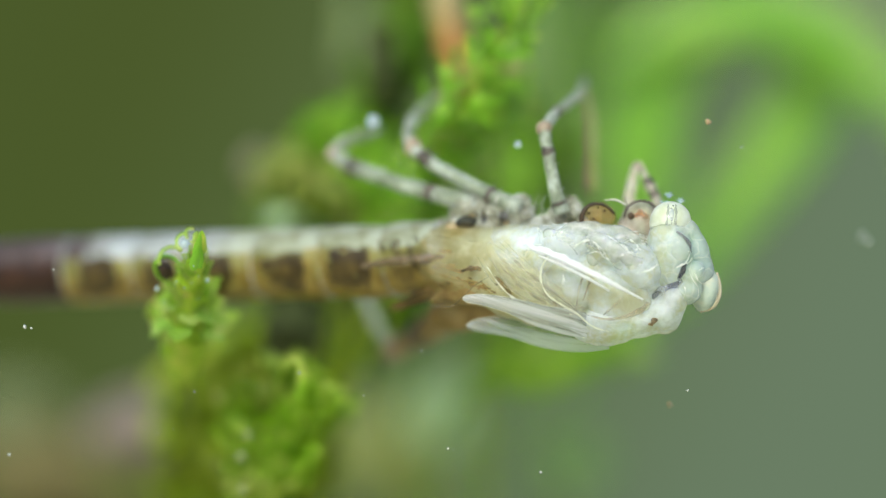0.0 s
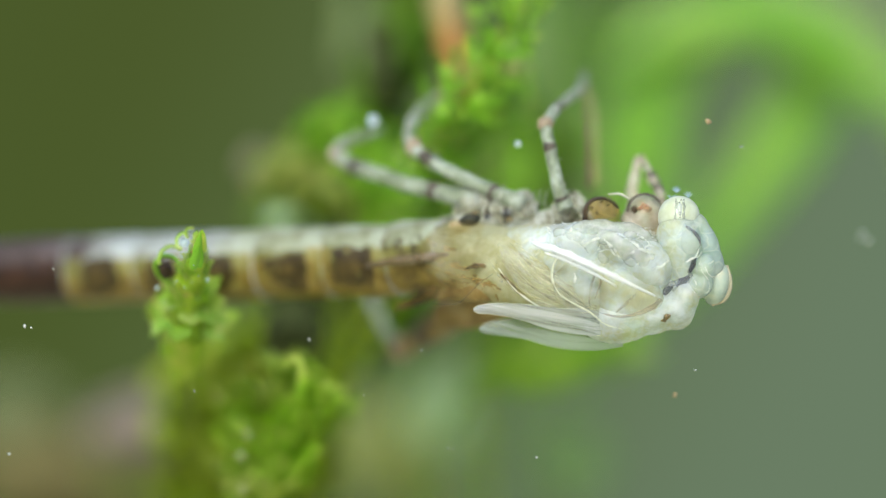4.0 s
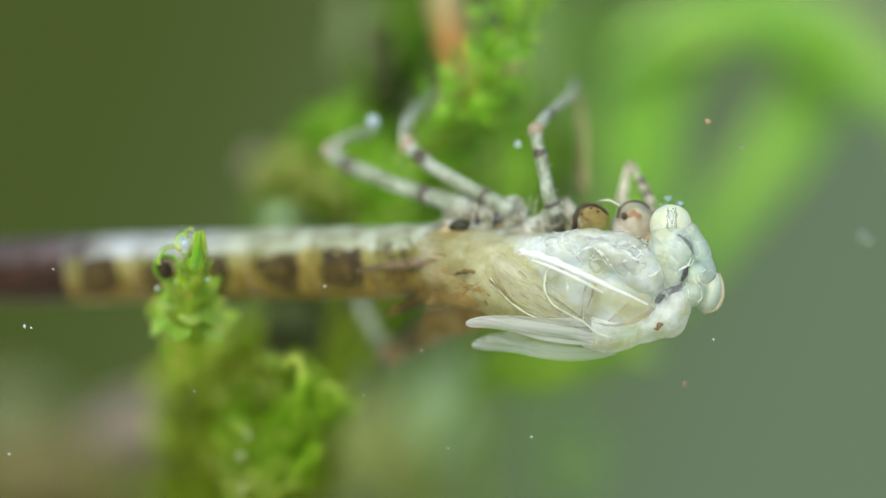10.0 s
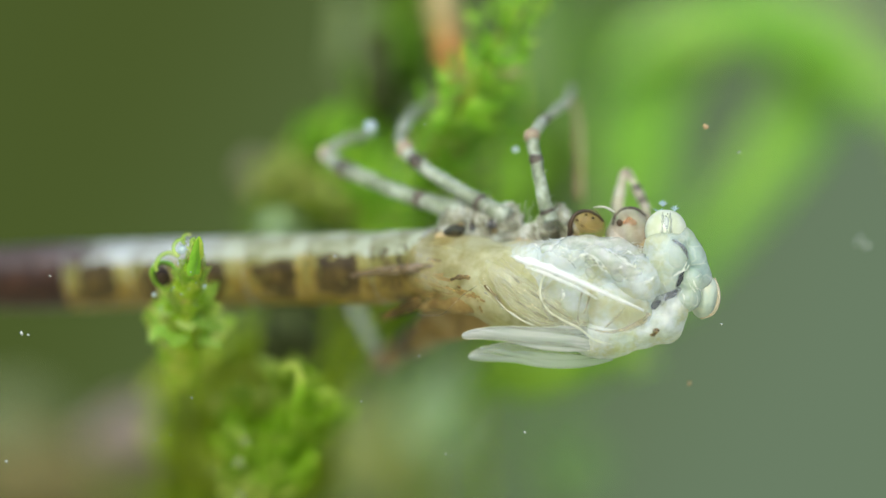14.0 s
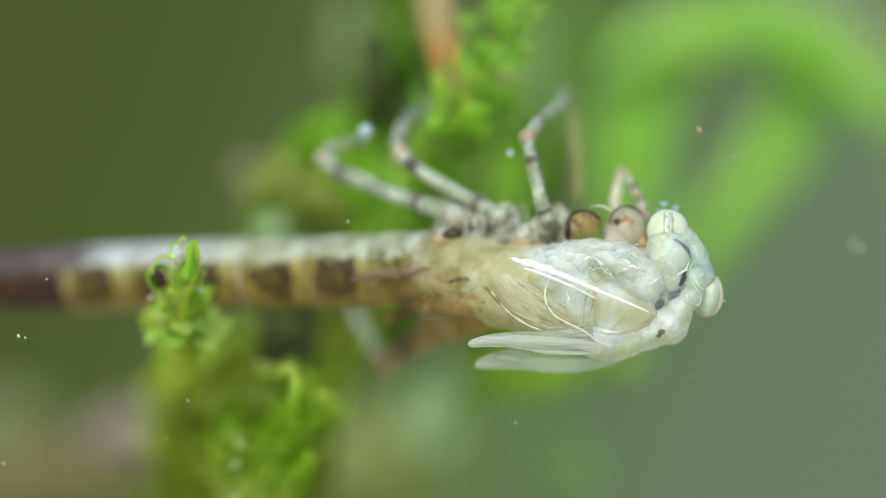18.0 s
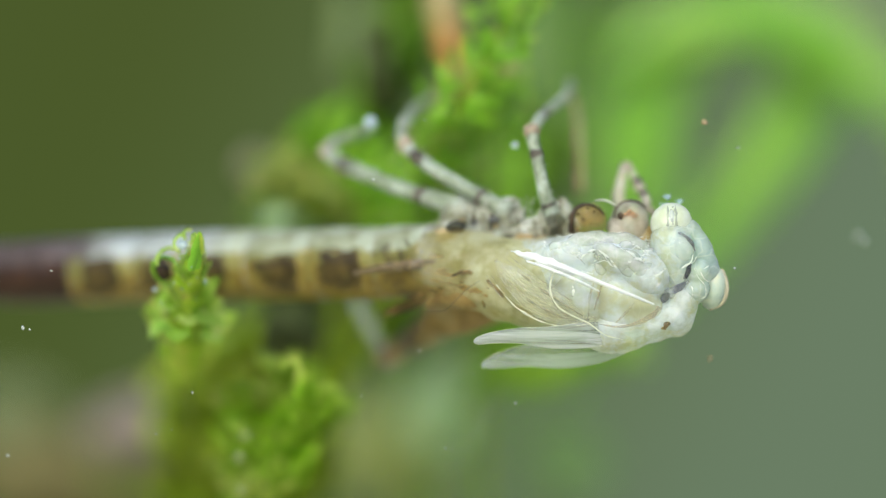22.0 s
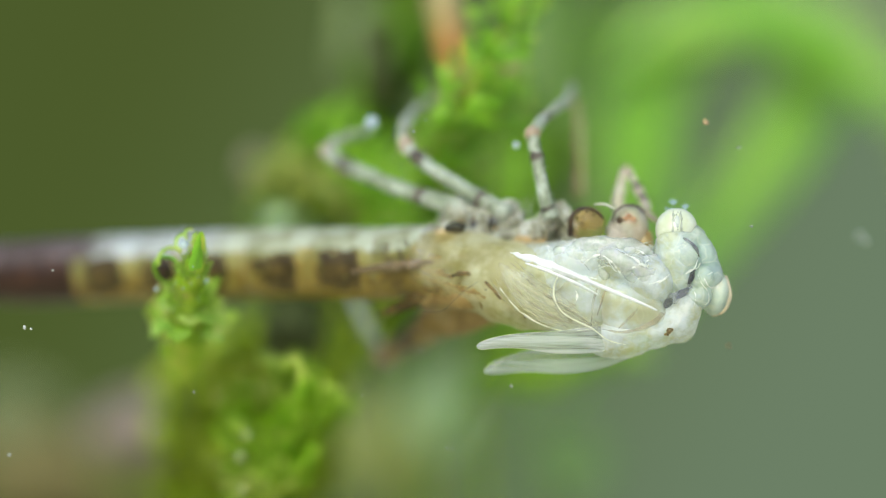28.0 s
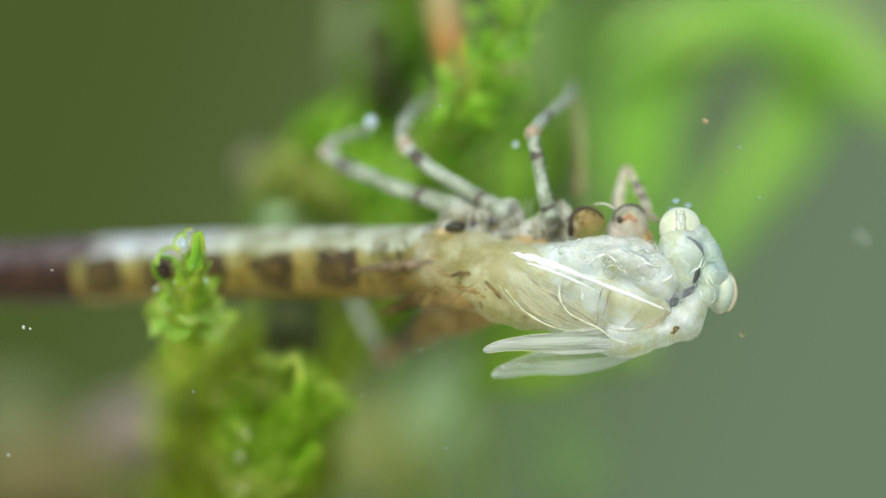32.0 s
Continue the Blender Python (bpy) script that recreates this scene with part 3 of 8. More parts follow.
part("seam", made(tube, [(3.755, -0.360, 29.084), (3.665, -0.370, 28.791), (3.563, -0.340, 28.472)], [0.0102, 0.0255, 0.0102], 14, 8), M_SEAM, plate, "brown seam")
part("spiracle", made(ball, (5.206, -0.360, 28.126), (0.085, 0.05, 0.06), -30, 0.03, 12.0, 4), M_STAIN, larva, "dark breathing pore")
part("spiracle", made(ball, (5.120, -0.380, 28.036), (0.06, 0.04, 0.04), 10, 0.03, 14.0, 4), M_STAIN, larva, "dark breathing pore")
part("dark_spot", made(ball, (2.947, -0.470, 28.374), (0.0638, 0.04, 0.04), 20, 0.03, 8.0, 3), M_SEAM, larva)
# belly film with the hind pads still under it
pad = part("hind_wing_pad", made(blade, [(3.592, -0.200, 28.215), (2.899, -0.360, 28.436), (2.225, -0.340, 28.833), (1.681, -0.160, 29.292), (1.354, 0.150, 29.649)], [0.102, 0.3189, 0.38, 0.22, 0.03], 0.0255, 40, 12, 0.051), M_PAD_SOFT, larva, "milky pad folded along the belly")
for k, w in enumerate((-1.0, -0.5, 0.0, 0.6)):
    o = Vector((0.0, -0.05, 0.0))
    part("vein", made(tube, [Vector((3.438, -0.250, 28.254)) + o, Vector((2.899, -0.370, 28.436)) + o + Vector((0.12 * w, 0, 0.21 * w)), Vector((2.251, -0.350, 28.820)) + o + Vector((0.2 * w, 0, 0.25 * w)), Vector((1.732, -0.170, 29.266)) + o + Vector((0.2 * w, 0, 0.2 * w))],
                     [0.0064, 0.0128, 0.014, 0.0051], 20, 6, 1.0, 0.05, 3.0), (M_PAD_SOFT, M_VEIN)[k % 2], pad)
part("pad_edge", made(tube, [(1.376, 0.000, 29.087), (1.755, -0.200, 28.628), (2.262, -0.350, 28.284), (2.859, -0.400, 28.118), (3.433, -0.400, 28.167)], [0.004, 0.007, 0.009, 0.009, 0.005], 40, 8, 1.0, 0.05, 5.0), M_RIDGE, pad, "bright rim of the pad")


def wing_pad(base, line, widths, veins, rims, mat):
    w = part("wing_pad", made(blade, line, widths, 0.0319, 40, 12, 0.0383), mat, larva, "soft milky wing pad, unfolding", pivot=base)
    n = len(line)
    for f in veins:
        pts, rad = [], []
        for k, (p, h) in enumerate(zip(line, widths)):
            q = Vector(line[min(k + 1, n - 1)]) - Vector(line[max(k - 1, 0)])
            s = q.normalized().cross(Vector((0, -1, 0))).normalized()
            pts.append(Vector(p) + s * (f * h) + Vector((0, -0.0319 - 0.0383 * (1 - f * f) + 0.0077, 0)))
            rad.append(0.0095 * (1 - 0.8 * k / n))
        part("vein", made(tube, pts[:-1], rad[:-1], 22, 6), M_VEIN, w)
    for f in rims:
        pts = []
        for k, (p, h) in enumerate(zip(line, widths)):
            q = Vector(line[min(k + 1, n - 1)]) - Vector(line[max(k - 1, 0)])
            s = q.normalized().cross(Vector((0, -1, 0))).normalized()
            pts.append(Vector(p) + s * (f * h))
        part("pad_edge", made(tube, pts, [0.008] * (n - 1) + [0.006], 26, 8), M_RIDGE, w, "ivory rim")
    return w


WING_A = (3.563, -0.300, 27.961)
WING_B = (3.901, 0.300, 27.565)
wing_a = wing_pad(WING_A, [(4.278, 0.450, 28.005), (3.433, -0.260, 27.925), (2.665, -0.460, 27.853), (1.901, -0.500, 27.880), (1.291, -0.450, 27.830), (0.960, -0.400, 27.753), (0.845, -0.400, 27.728)],
                  [0.24, 0.30, 0.2551, 0.1786, 0.1276, 0.0893, 0.0255], (-0.6, -0.3, 0.0, 0.3, 0.65), (-0.97, 0.97), M_PAD_TIP)
wing_b = wing_pad(WING_B, [(4.226, 0.400, 27.691), (3.590, 0.600, 27.534), (2.826, 0.900, 27.427), (2.056, 1.100, 27.385), (1.450, 1.200, 27.255), (1.166, 1.200, 27.166), (1.036, 1.200, 27.114)],
                  [0.22, 0.3061, 0.3189, 0.2551, 0.1786, 0.1148, 0.0383], (-0.4, 0.0, 0.35, 0.7), (0.97,), M_PAD_FAR)
# shiny white lining of the breathing tubes, pulled out of the old skin
THREAD_A = (1.627, -0.450, 29.892)
THREAD_B = (4.928, -0.620, 28.587)
thread_a = part("breathing_tube_lining", made(tube, [(1.564, -0.420, 29.918), (1.905, -0.600, 29.815), (2.284, -0.720, 29.688), (2.789, -0.800, 29.471), (3.423, -0.820, 29.215), (3.932, -0.780, 29.010)], [0.0191, 0.0702, 0.0957, 0.0791, 0.0536, 0.023], 30, 12, 0.4, 0.05, 6.0), M_THREAD, larva, "silky white drawn-out tube lining", pivot=THREAD_A)
part("strand", made(tube, [(1.904, -0.620, 29.676), (2.410, -0.740, 29.497), (3.043, -0.780, 29.216), (3.528, -0.700, 28.960)], [0.0191, 0.0383, 0.0332, 0.0153], 24, 8), M_THREAD, thread_a)
thread_b = part("breathing_tube_lining", made(tube, [(2.536, -0.800, 29.573), (3.169, -0.840, 29.330), (3.803, -0.820, 29.062), (4.440, -0.750, 28.793), (4.903, -0.600, 28.587)], [0.0281, 0.0485, 0.0459, 0.0357, 0.023], 30, 8), M_THREAD, larva, "silky white drawn-out tube lining", pivot=THREAD_B)
# fine crinkles on the folded limbs
for a, b, c in (((3.655, -0.750, 29.849), (3.907, -0.800, 29.645), (4.086, -0.750, 29.391)), ((4.169, -0.600, 29.873), (4.445, -0.680, 29.720), (4.573, -0.660, 29.516)), ((3.243, -0.500, 29.621), (3.433, -0.550, 29.773), (3.638, -0.500, 29.849)),
                ((4.333, -0.300, 30.000), (4.610, -0.400, 29.872), (4.813, -0.400, 29.667)), ((4.292, -0.700, 29.517), (4.520, -0.720, 29.618), (4.699, -0.680, 29.541)), ((3.072, -0.620, 29.037), (3.097, -0.640, 28.935), (3.084, -0.640, 28.808)),
                ((4.698, -0.680, 29.173), (4.979, -0.660, 29.235), (5.185, -0.600, 29.387))):
    part("crinkle", made(tube, [a, b, c], [0.0077, 0.0153, 0.0077], 18, 6, 1.0, 0.05, 9.0), M_CRINKLE, larva)

# head, turned down beside the thorax
HEAD = (5.385, 0.400, 29.484)
BROW = [((5.398, 0.100, 30.125), (0.4719, 0.43, 0.2934), 0), ((5.455, -0.030, 29.792), (0.4719, 0.42, 0.4592), 0), ((5.790, 0.250, 30.201), (0.2806, 0.34, 0.3316), -40), ((6.018, 0.220, 29.842), (0.2806, 0.34, 0.4337), -22), ((6.150, 0.300, 29.405), (0.2934, 0.34, 0.3827), -8),
        ((5.881, 0.100, 28.895), (0.3444, 0.5, 0.3061), -50), ((5.980, 0.000, 29.254), (0.2551, 0.4, 0.3316), 20)]
head = part("head", made(tube, [(5.258, 0.350, 30.613), (5.331, 0.300, 30.305), (5.380, 0.250, 29.997), (5.458, 0.300, 29.612), (5.564, 0.400, 29.227), (5.696, 0.500, 28.866), (5.778, 0.600, 28.557)], [0.1276, 0.3827, 0.5357, 0.5867, 0.5357, 0.4082, 0.102], 120, 96, 1.1, 0.02, 2.6, bumps=BROW, crease=0.022), M_HEAD, larva, "pale blue-green head, bent down", pivot=HEAD)
eye = part("eye", made(ball, (5.382, 0.280, 30.407), (0.4783, 0.4592, 0.4719), 0, 0.012, 3.0, 4), M_EYE, head, "rounded ivory compound eye")
for x in (-0.10, 0.095):
    arc = [Vector((x * (1 - 0.3 * abs(z)), -math.sqrt(max(0.0, 0.212 - x * x - z * z * 0.95)), z)) + Vector((5.382, 0.280, 30.420)) for z in (0.38, 0.28, 0.15, 0.0, -0.14, -0.22)]
    part("eye_line", made(tube, arc, [0.012, 0.026, 0.022, 0.024, 0.032, 0.016], 24, 8, 1.0, 0.03, 12.0), M_EYE_MARK, head, "grey line across the eye")
rnd = random.Random(77)
for k in range(11):
    z, x = 0.36 - 0.055 * k, rnd.uniform(-0.045, 0.045)
    part("facet", made(ball, Vector((5.382 + x, 0.280 - math.sqrt(max(0.01, 0.214 - x * x - z * z * 0.95)), 30.420 + z)), (0.024, 0.012, 0.02), 0, 0.0, 1.0, 2), M_EYE_MARK, head)
part("eye_stripe", made(ball, Vector((5.382, 0.280, 30.484)) + Vector((0, -0.40, 0)), (0.075, 0.06, 0.24), 0, 0.01, 9.0, 3), M_EYE_STRIPE, head, "whitish eye stripe")
part("cheek_edge", made(tube, [(5.504, -0.360, 30.201), (5.680, -0.420, 30.098), (5.807, -0.420, 29.945), (5.873, -0.360, 29.766)], [0.0102, 0.0357, 0.0408, 0.0102], 18, 12, 0.4, 0.03, 6.0), M_MARK, head, "dark crescent")
part("cheek_edge", made(tube, [(5.836, -0.340, 29.715), (5.756, -0.380, 29.512), (5.549, -0.440, 29.385)], [0.0077, 0.0153, 0.0077], 14, 6), M_CRINKLE, head)
part("far_eye", made(ball, (6.287, 0.500, 28.916), (0.3189, 0.42, 0.4974), 8, 0.02, 3.0), M_EYE_FAR, head, "pale far eye with a peach rim")
part("eye_rim", made(tube, [(6.517, 0.450, 29.352), (6.587, 0.350, 29.096), (6.587, 0.350, 28.814), (6.458, 0.350, 28.558), (6.204, 0.400, 28.430)], [0.0191, 0.0383, 0.051, 0.051, 0.0255], 22, 10), M_PEACH, head, "peach rim")
MARKS = (([(5.750, 29.500), (5.700, 29.330), (5.640, 29.160)], [0.035, 0.055, 0.05]), ([(5.640, 29.070), (5.490, 28.950), (5.350, 28.840)], [0.06, 0.095, 0.085]), ([(5.270, 28.830), (5.170, 28.720), (5.090, 28.620)], [0.07, 0.105, 0.07]))
rnd = random.Random(5)
for k in range(3):
    a = Vector((6.010, -0.380, 29.129)) + Vector((rnd.uniform(-0.25, 0.22), rnd.uniform(-0.03, 0.05), rnd.uniform(-0.5, 0.42)))
    d = Vector((rnd.uniform(-0.14, 0.14), 0.0, rnd.uniform(-0.16, 0.16)))
    part("crinkle", made(tube, [a, a + d * 0.5 + Vector((0.03, -0.02, 0.02)), a + d], [0.0051, 0.0102, 0.0051], 8, 5), M_CRINKLE, head)
def front(ob, x, z, proud):
    """The point on the near side of a part at x, z, sunk or lifted a little."""
    c = np.array([v.co[:] for v in ob.data.vertices]) / MM + np.array(ORIGIN[ob])
    d = np.hypot(c[:, 0] - x, c[:, 2] - z)
    near = c[d < max(0.09, d.min() + 0.01)]
    return Vector((x, near[:, 1].min() - proud, z))


M_MARK_PALE = surface("pale_violet_band", lin(118, 126, 138), lin(148, 156, 166), None, 2200, 0.5, 0.0, 9000, 0.0, 0.32)
whole = [q for line, rad in MARKS for q in line]
part("dark_marking", made(tube, [min(front(head, x, z, -0.02), front(thorax, x, z, -0.02), key=lambda q: q.y) for x, z in whole], [0.02, 0.055, 0.065, 0.085, 0.105, 0.105, 0.105, 0.105, 0.03], 48, 20, 0.4, 0.05, 5.0), M_MARK_PALE, head, "pale violet-grey band")
for line, rad in MARKS:
    rad = [rad[0] * 0.45, rad[1], rad[2] * 0.45]
    part("dark_marking", made(tube, [min(front(head, x, z, 0.005), front(thorax, x, z, 0.005), key=lambda q: q.y) for x, z in line], rad, 30, 20, 0.2, 0.03, 6.0), M_MARK, head, "violet-grey marking")
# the grey lobe puts the cheek's shading into colour
part("cheek", made(ball, front(head, 5.600, 29.840, -0.09), (0.25, 0.13, 0.30), -12, 0.02, 3.0, 4), M_GREY_LOBE, head, "clear cheek lobe, grey for the shading beside the crescent")
# thin rims of the soft plates round the mouth
for line in ([(5.840, 29.380), (5.920, 29.180), (6.070, 28.980), (6.070, 28.740), (5.860, 28.680)], [(5.700, 29.080), (5.790, 28.900), (5.760, 28.700)], [(5.980, 29.300), (6.060, 29.140), (6.180, 29.060)], [(5.560, 29.400), (5.680, 29.480), (5.830, 29.520), (5.900, 29.640)]):
    part("plate_rim", made(tube, [front(head, x, z, 0.0) for x, z in line], [0.004] + [0.009] * (len(line) - 2) + [0.004], 24, 6, 1.0, 0.02, 9.0), M_CRINKLE, head)
# outlines of the limbs folded over the chest, and soft lobes between them
for line, r, mt in (([(3.650, 29.860), (3.760, 29.760), (3.880, 29.610), (3.960, 29.480), (4.110, 29.420)], 0.016, M_CRINKLE), ([(3.480, 29.720), (3.580, 29.810), (3.760, 29.780)], 0.010, M_CRINKLE),
                    ([(4.280, 29.630), (4.410, 29.820), (4.660, 29.950), (4.850, 30.000)], 0.012, M_CRINKLE), ([(3.700, 30.010), (3.830, 30.100), (4.080, 30.120), (4.460, 30.060), (4.780, 29.980)], 0.013, M_CRINKLE),
                    ([(4.600, 29.620), (4.730, 29.720), (4.850, 29.690)], 0.010, M_CRINKLE), ([(3.530, 29.500), (3.780, 29.590), (3.900, 29.560)], 0.012, M_CRINKLE), ([(4.460, 29.250), (4.650, 29.500), (4.720, 29.630)], 0.010, M_RIDGE),
                    ([(2.850, 30.000), (3.230, 30.140), (3.560, 30.180), (3.830, 30.130)], 0.014, M_RIDGE), ([(3.190, 29.690), (3.300, 29.600), (3.380, 29.500)], 0.009, M_SEAM), ([(4.600, 28.830), (4.780, 28.720), (4.920, 28.640)], 0.022, M_MARK),
                    ([(3.680, 28.930), (3.650, 28.700), (3.700, 28.350)], 0.014, M_SEAM), ([(4.220, 28.250), (4.420, 28.450), (4.620, 28.690)], 0.014, M_SEAM), ([(3.280, 28.900), (3.340, 28.800), (3.330, 28.700)], 0.010, M_CRINKLE)):
    part("skin_fold", made(tube, [front(thorax, x, z, 0.01) for x, z in line], [r * 0.4] + [r] * (len(line) - 2) + [r * 0.4], 26, 6, 1.0, 0.02, 9.0), mt, larva)
rnd = random.Random(43)
for k in range(8):
    f = k / 7
    a, b = Vector((1.150 + 0.55 * f, 0, 29.300 + 0.42 * f)), Vector((2.950 + 0.15 * f, 0, 28.230 + 0.55 * f))
    sag = Vector((-0.16, 0, -0.20)) * (1.2 - f) + Vector((rnd.uniform(-0.04, 0.04), 0, rnd.uniform(-0.04, 0.04)))
    pts = [a.lerp(b, u) + sag * (4 * u * (1 - u)) for u in (0.0, 0.25, 0.5, 0.75, 1.0)]
    part("belly_fold", made(tube, [min(front(thorax, p.x, p.z, 0.02), front(pad, p.x, p.z, 0.004), key=lambda q: q.y) for p in pts], [0.003, 0.012, 0.018, 0.012, 0.003], 30, 8, 0.5, 0.04, 5.0), (M_PAD_SOFT, M_WING_BASE)[k % 2], larva)
rnd = random.Random(41)
for k in range(16):
    x, z = rnd.uniform(3.0, 4.9), rnd.uniform(29.25, 29.95)
    r = rnd.uniform(0.14, 0.27)
    part("soft_lobe", made(ball, front(thorax, x, z, -0.07), (r, 0.11, r * 0.7), rnd.uniform(-40, 60), 0.03, 4.0, 4), (M_LUMP, M_GREY_LOBE)[k % 2], larva, "clear folded lobe")
part("soft_lobe", made(ball, front(thorax, 2.250, 29.440, -0.03), (0.08, 0.06, 0.11), 0, 0.02, 4.0, 3), M_WING_BASE, larva, "small yellow knob")
for c, n, size in (((5.330, 0.800, 30.980), 5, 0.13), ((5.600, 0.750, 30.880), 4, 0.12), ((5.230, 0.850, 30.840), 2, 0.12)):
    tuft = part("antenna_tuft", made(ball, c, (0.035, 0.03, 0.03), 0, 0.02, 9.0, 3), M_TUFT, head, "bluish white tuft")
    for k in range(n):
        w = radians(-60 + 120 * k / max(1, n - 1))
        d = Vector((math.sin(w), 0, math.cos(w)))
        part("filament", made(tube, [Vector(c), Vector(c) + d * size * 0.55, Vector(c) + d * size], [0.020, 0.017, 0.006], 8, 6), M_TUFT, tuft)

# creases and painted-on white glints over the soft chest, and long folds of the flanks
rnd = random.Random(8)
for k in range(150):
    s0, w0 = rnd.uniform(0.36, 0.86), rnd.uniform(284, 338)
    pts = along(TRUNK, GIRTH, 0.95, s0, s0 + rnd.uniform(0.01, 0.07), w0, w0 + rnd.uniform(-16, 16), 4, rnd.uniform(0.03, 0.14))
    part("crinkle", made(tube, pts, [0.0038, 0.0110, 0.0095, 0.0030], 10, 5, 1.0, 0.05, 9.0), M_CRINKLE, larva)
for k in range(9):
    s0, w0 = rnd.uniform(0.12, 0.30), rnd.uniform(222, 275)
    pts = along(TRUNK, GIRTH, 0.95, s0, s0 + rnd.uniform(0.12, 0.24), w0, w0 - rnd.uniform(4, 26), 5, 0.02)
    part("flank_fold", made(tube, pts, [0.0077, 0.0179, 0.0217, 0.0166, 0.0077], 18, 6), (M_SEAM, M_PAD_SOFT, M_VEIN)[k % 3], larva)

# ---- the old skin that it leaves behind ----
SKIN = (0.646, 1.600, 30.139)
skin = thing("moulted_skin", SKIN, "empty old larva skin, banded brown and grey, clinging to moss", "larva skin")
CASE = [(-0.450, 2.650, 29.720), (-0.200, 2.400, 29.710), (0.126, 1.900, 29.621), (0.903, 1.500, 29.439), (1.545, 1.150, 29.232), (2.184, 0.820, 29.001), (2.820, 0.550, 28.668), (3.265, 0.400, 28.335)]
CASE_R = [0.60, 0.73, 0.8418, 0.8929, 0.9439, 0.9184, 0.5612, 0.1276]


def shell_colours(u, v):
    """Brown stains and amber patches low on the hind half of the crumpled shell, clear film towards its split."""
    up = math.cos(2 * math.pi * v)
    n = noise.noise(Vector((u * 7, up * 3.2, 3.0))) + 0.7 * noise.noise(Vector((u * 19, up * 9, 8.0))) + 0.5 * noise.noise(Vector((u * 45, up * 24, 5.0)))
    n += 0.35 - 1.5 * max(0.0, u - 0.12) - 1.1 * max(0.0, up + 0.25)
    return 1 if n > 0.95 else 2 if n > 0.22 else 0


part("thorax_shell", made(tube, CASE, CASE_R, 150, 120, 1.0, 0.06, 2.2, pick=shell_colours), [M_SKIN_FILM, M_STAIN, M_AMBER_SKIN], skin, "split straw-coloured thorax shell with brown stains")
part("breast_shell", made(tube, [(-0.369, 2.700, 30.013), (0.259, 2.400, 30.207), (0.910, 2.200, 30.296), (1.561, 2.100, 30.268), (2.211, 2.050, 30.240), (2.863, 2.100, 30.238)], [0.4592, 0.5357, 0.5357, 0.4337, 0.3571, 0.2296], 30, 20, 0.8, 0.14, 3.0), M_SKIN_GREY, skin, "mottled grey breast shell")
for c, r, t in (((0.417, 2.300, 30.819), (0.4337, 0.45, 0.3061), -15), ((1.145, 2.100, 30.790), (0.4592, 0.45, 0.3316), 10), ((1.560, 2.000, 30.632), (0.3827, 0.4, 0.3316), 0), ((2.014, 1.950, 30.422), (0.3061, 0.35, 0.2551), 0), ((2.664, 1.900, 30.628), (0.3316, 0.4, 0.4082), 5), ((0.843, 1.900, 30.373), (0.2806, 0.3, 0.2296), 0), ((1.588, 2.050, 30.945), (0.2296, 0.3, 0.1786), 20), ((2.350, 1.750, 30.520), (0.30, 0.32, 0.28), 10), ((2.930, 1.650, 30.360), (0.24, 0.28, 0.26), 0), ((2.120, 1.700, 30.260), (0.26, 0.28, 0.20), -10)):
    part("hip_joint", made(ball, c, r, t, 0.2, 5.0, 4), M_SKIN_GREY, skin)
part("breast_patch", made(ball, (2.048, 1.700, 30.136), (0.4337, 0.4, 0.2168), 0, 0.08, 4.0), M_SKIN_OCHRE, skin, "ochre patch")
part("breast_patch", made(ball, (0.024, 2.250, 30.220), (0.2551, 0.4, 0.1786), 0, 0.08, 4.0), M_SKIN_OCHRE, skin, "ochre patch")
part("breast_patch", made(ball, (0.200, 1.600, 30.330), (0.36, 0.12, 0.18), 0, 0.06, 4.0, 4), M_SKIN_OCHRE, skin, "ochre patch")
part("dark_pit", made(ball, (0.330, 1.450, 30.500), (0.27, 0.12, 0.12), -6, 0.06, 4.0, 4), M_PIT, skin, "dark hip pit")
part("dark_pit", made(ball, (1.192, 1.650, 30.631), (0.1148, 0.08, 0.102), 0, 0.03, 6.0, 2), M_MARK, skin)
part("dark_pit", made(ball, (0.752, 1.750, 30.555), (0.0893, 0.06, 0.0765), 0, 0.03, 6.0, 2), M_MARK, skin)
part("dark_pit", made(ball, (0.971, 1.800, 30.009), (0.2041, 0.08, 0.102), 20, 0.03, 6.0, 2), M_SEAM, skin)
part("torn_edge", made(tube, [(0.995, 0.300, 29.265), (1.276, 0.250, 28.983), (1.596, 0.250, 28.662), (2.045, 0.350, 28.339)], [0.02, 0.05, 0.035, 0.015], 16, 8, 0.6, 0.03, 6.0), M_STAIN, skin, "torn brown edge")
part("torn_edge", made(tube, [(0.741, 0.600, 29.418), (0.446, 0.600, 29.445), (0.189, 0.600, 29.368)], [0.0255, 0.0638, 0.0255], 14, 8, 0.5, 0.06, 8.0), M_STAIN, skin, "torn brown edge")
# old wing cases
part("old_wing_case", made(blade, [(0.254, 1.050, 29.727), (-0.391, 1.300, 29.676), (-1.174, 1.750, 29.599), (-1.832, 2.150, 29.507), (-2.070, 2.300, 29.468)], [0.0383, 0.11, 0.11, 0.08, 0.0255], 0.0383, 20, 6, 0.0765), M_LILAC, skin, "lilac-grey old wing case")
part("old_wing_case", made(blade, [(0.702, 0.800, 29.341), (-0.005, 1.600, 29.083), (-0.654, 2.300, 28.783), (-1.176, 2.900, 28.559), (-1.413, 3.100, 28.479)], [0.0383, 0.16, 0.16, 0.10, 0.0255], 0.0383, 20, 6, 0.0765), M_STAIN, skin, "grey-brown old wing case")
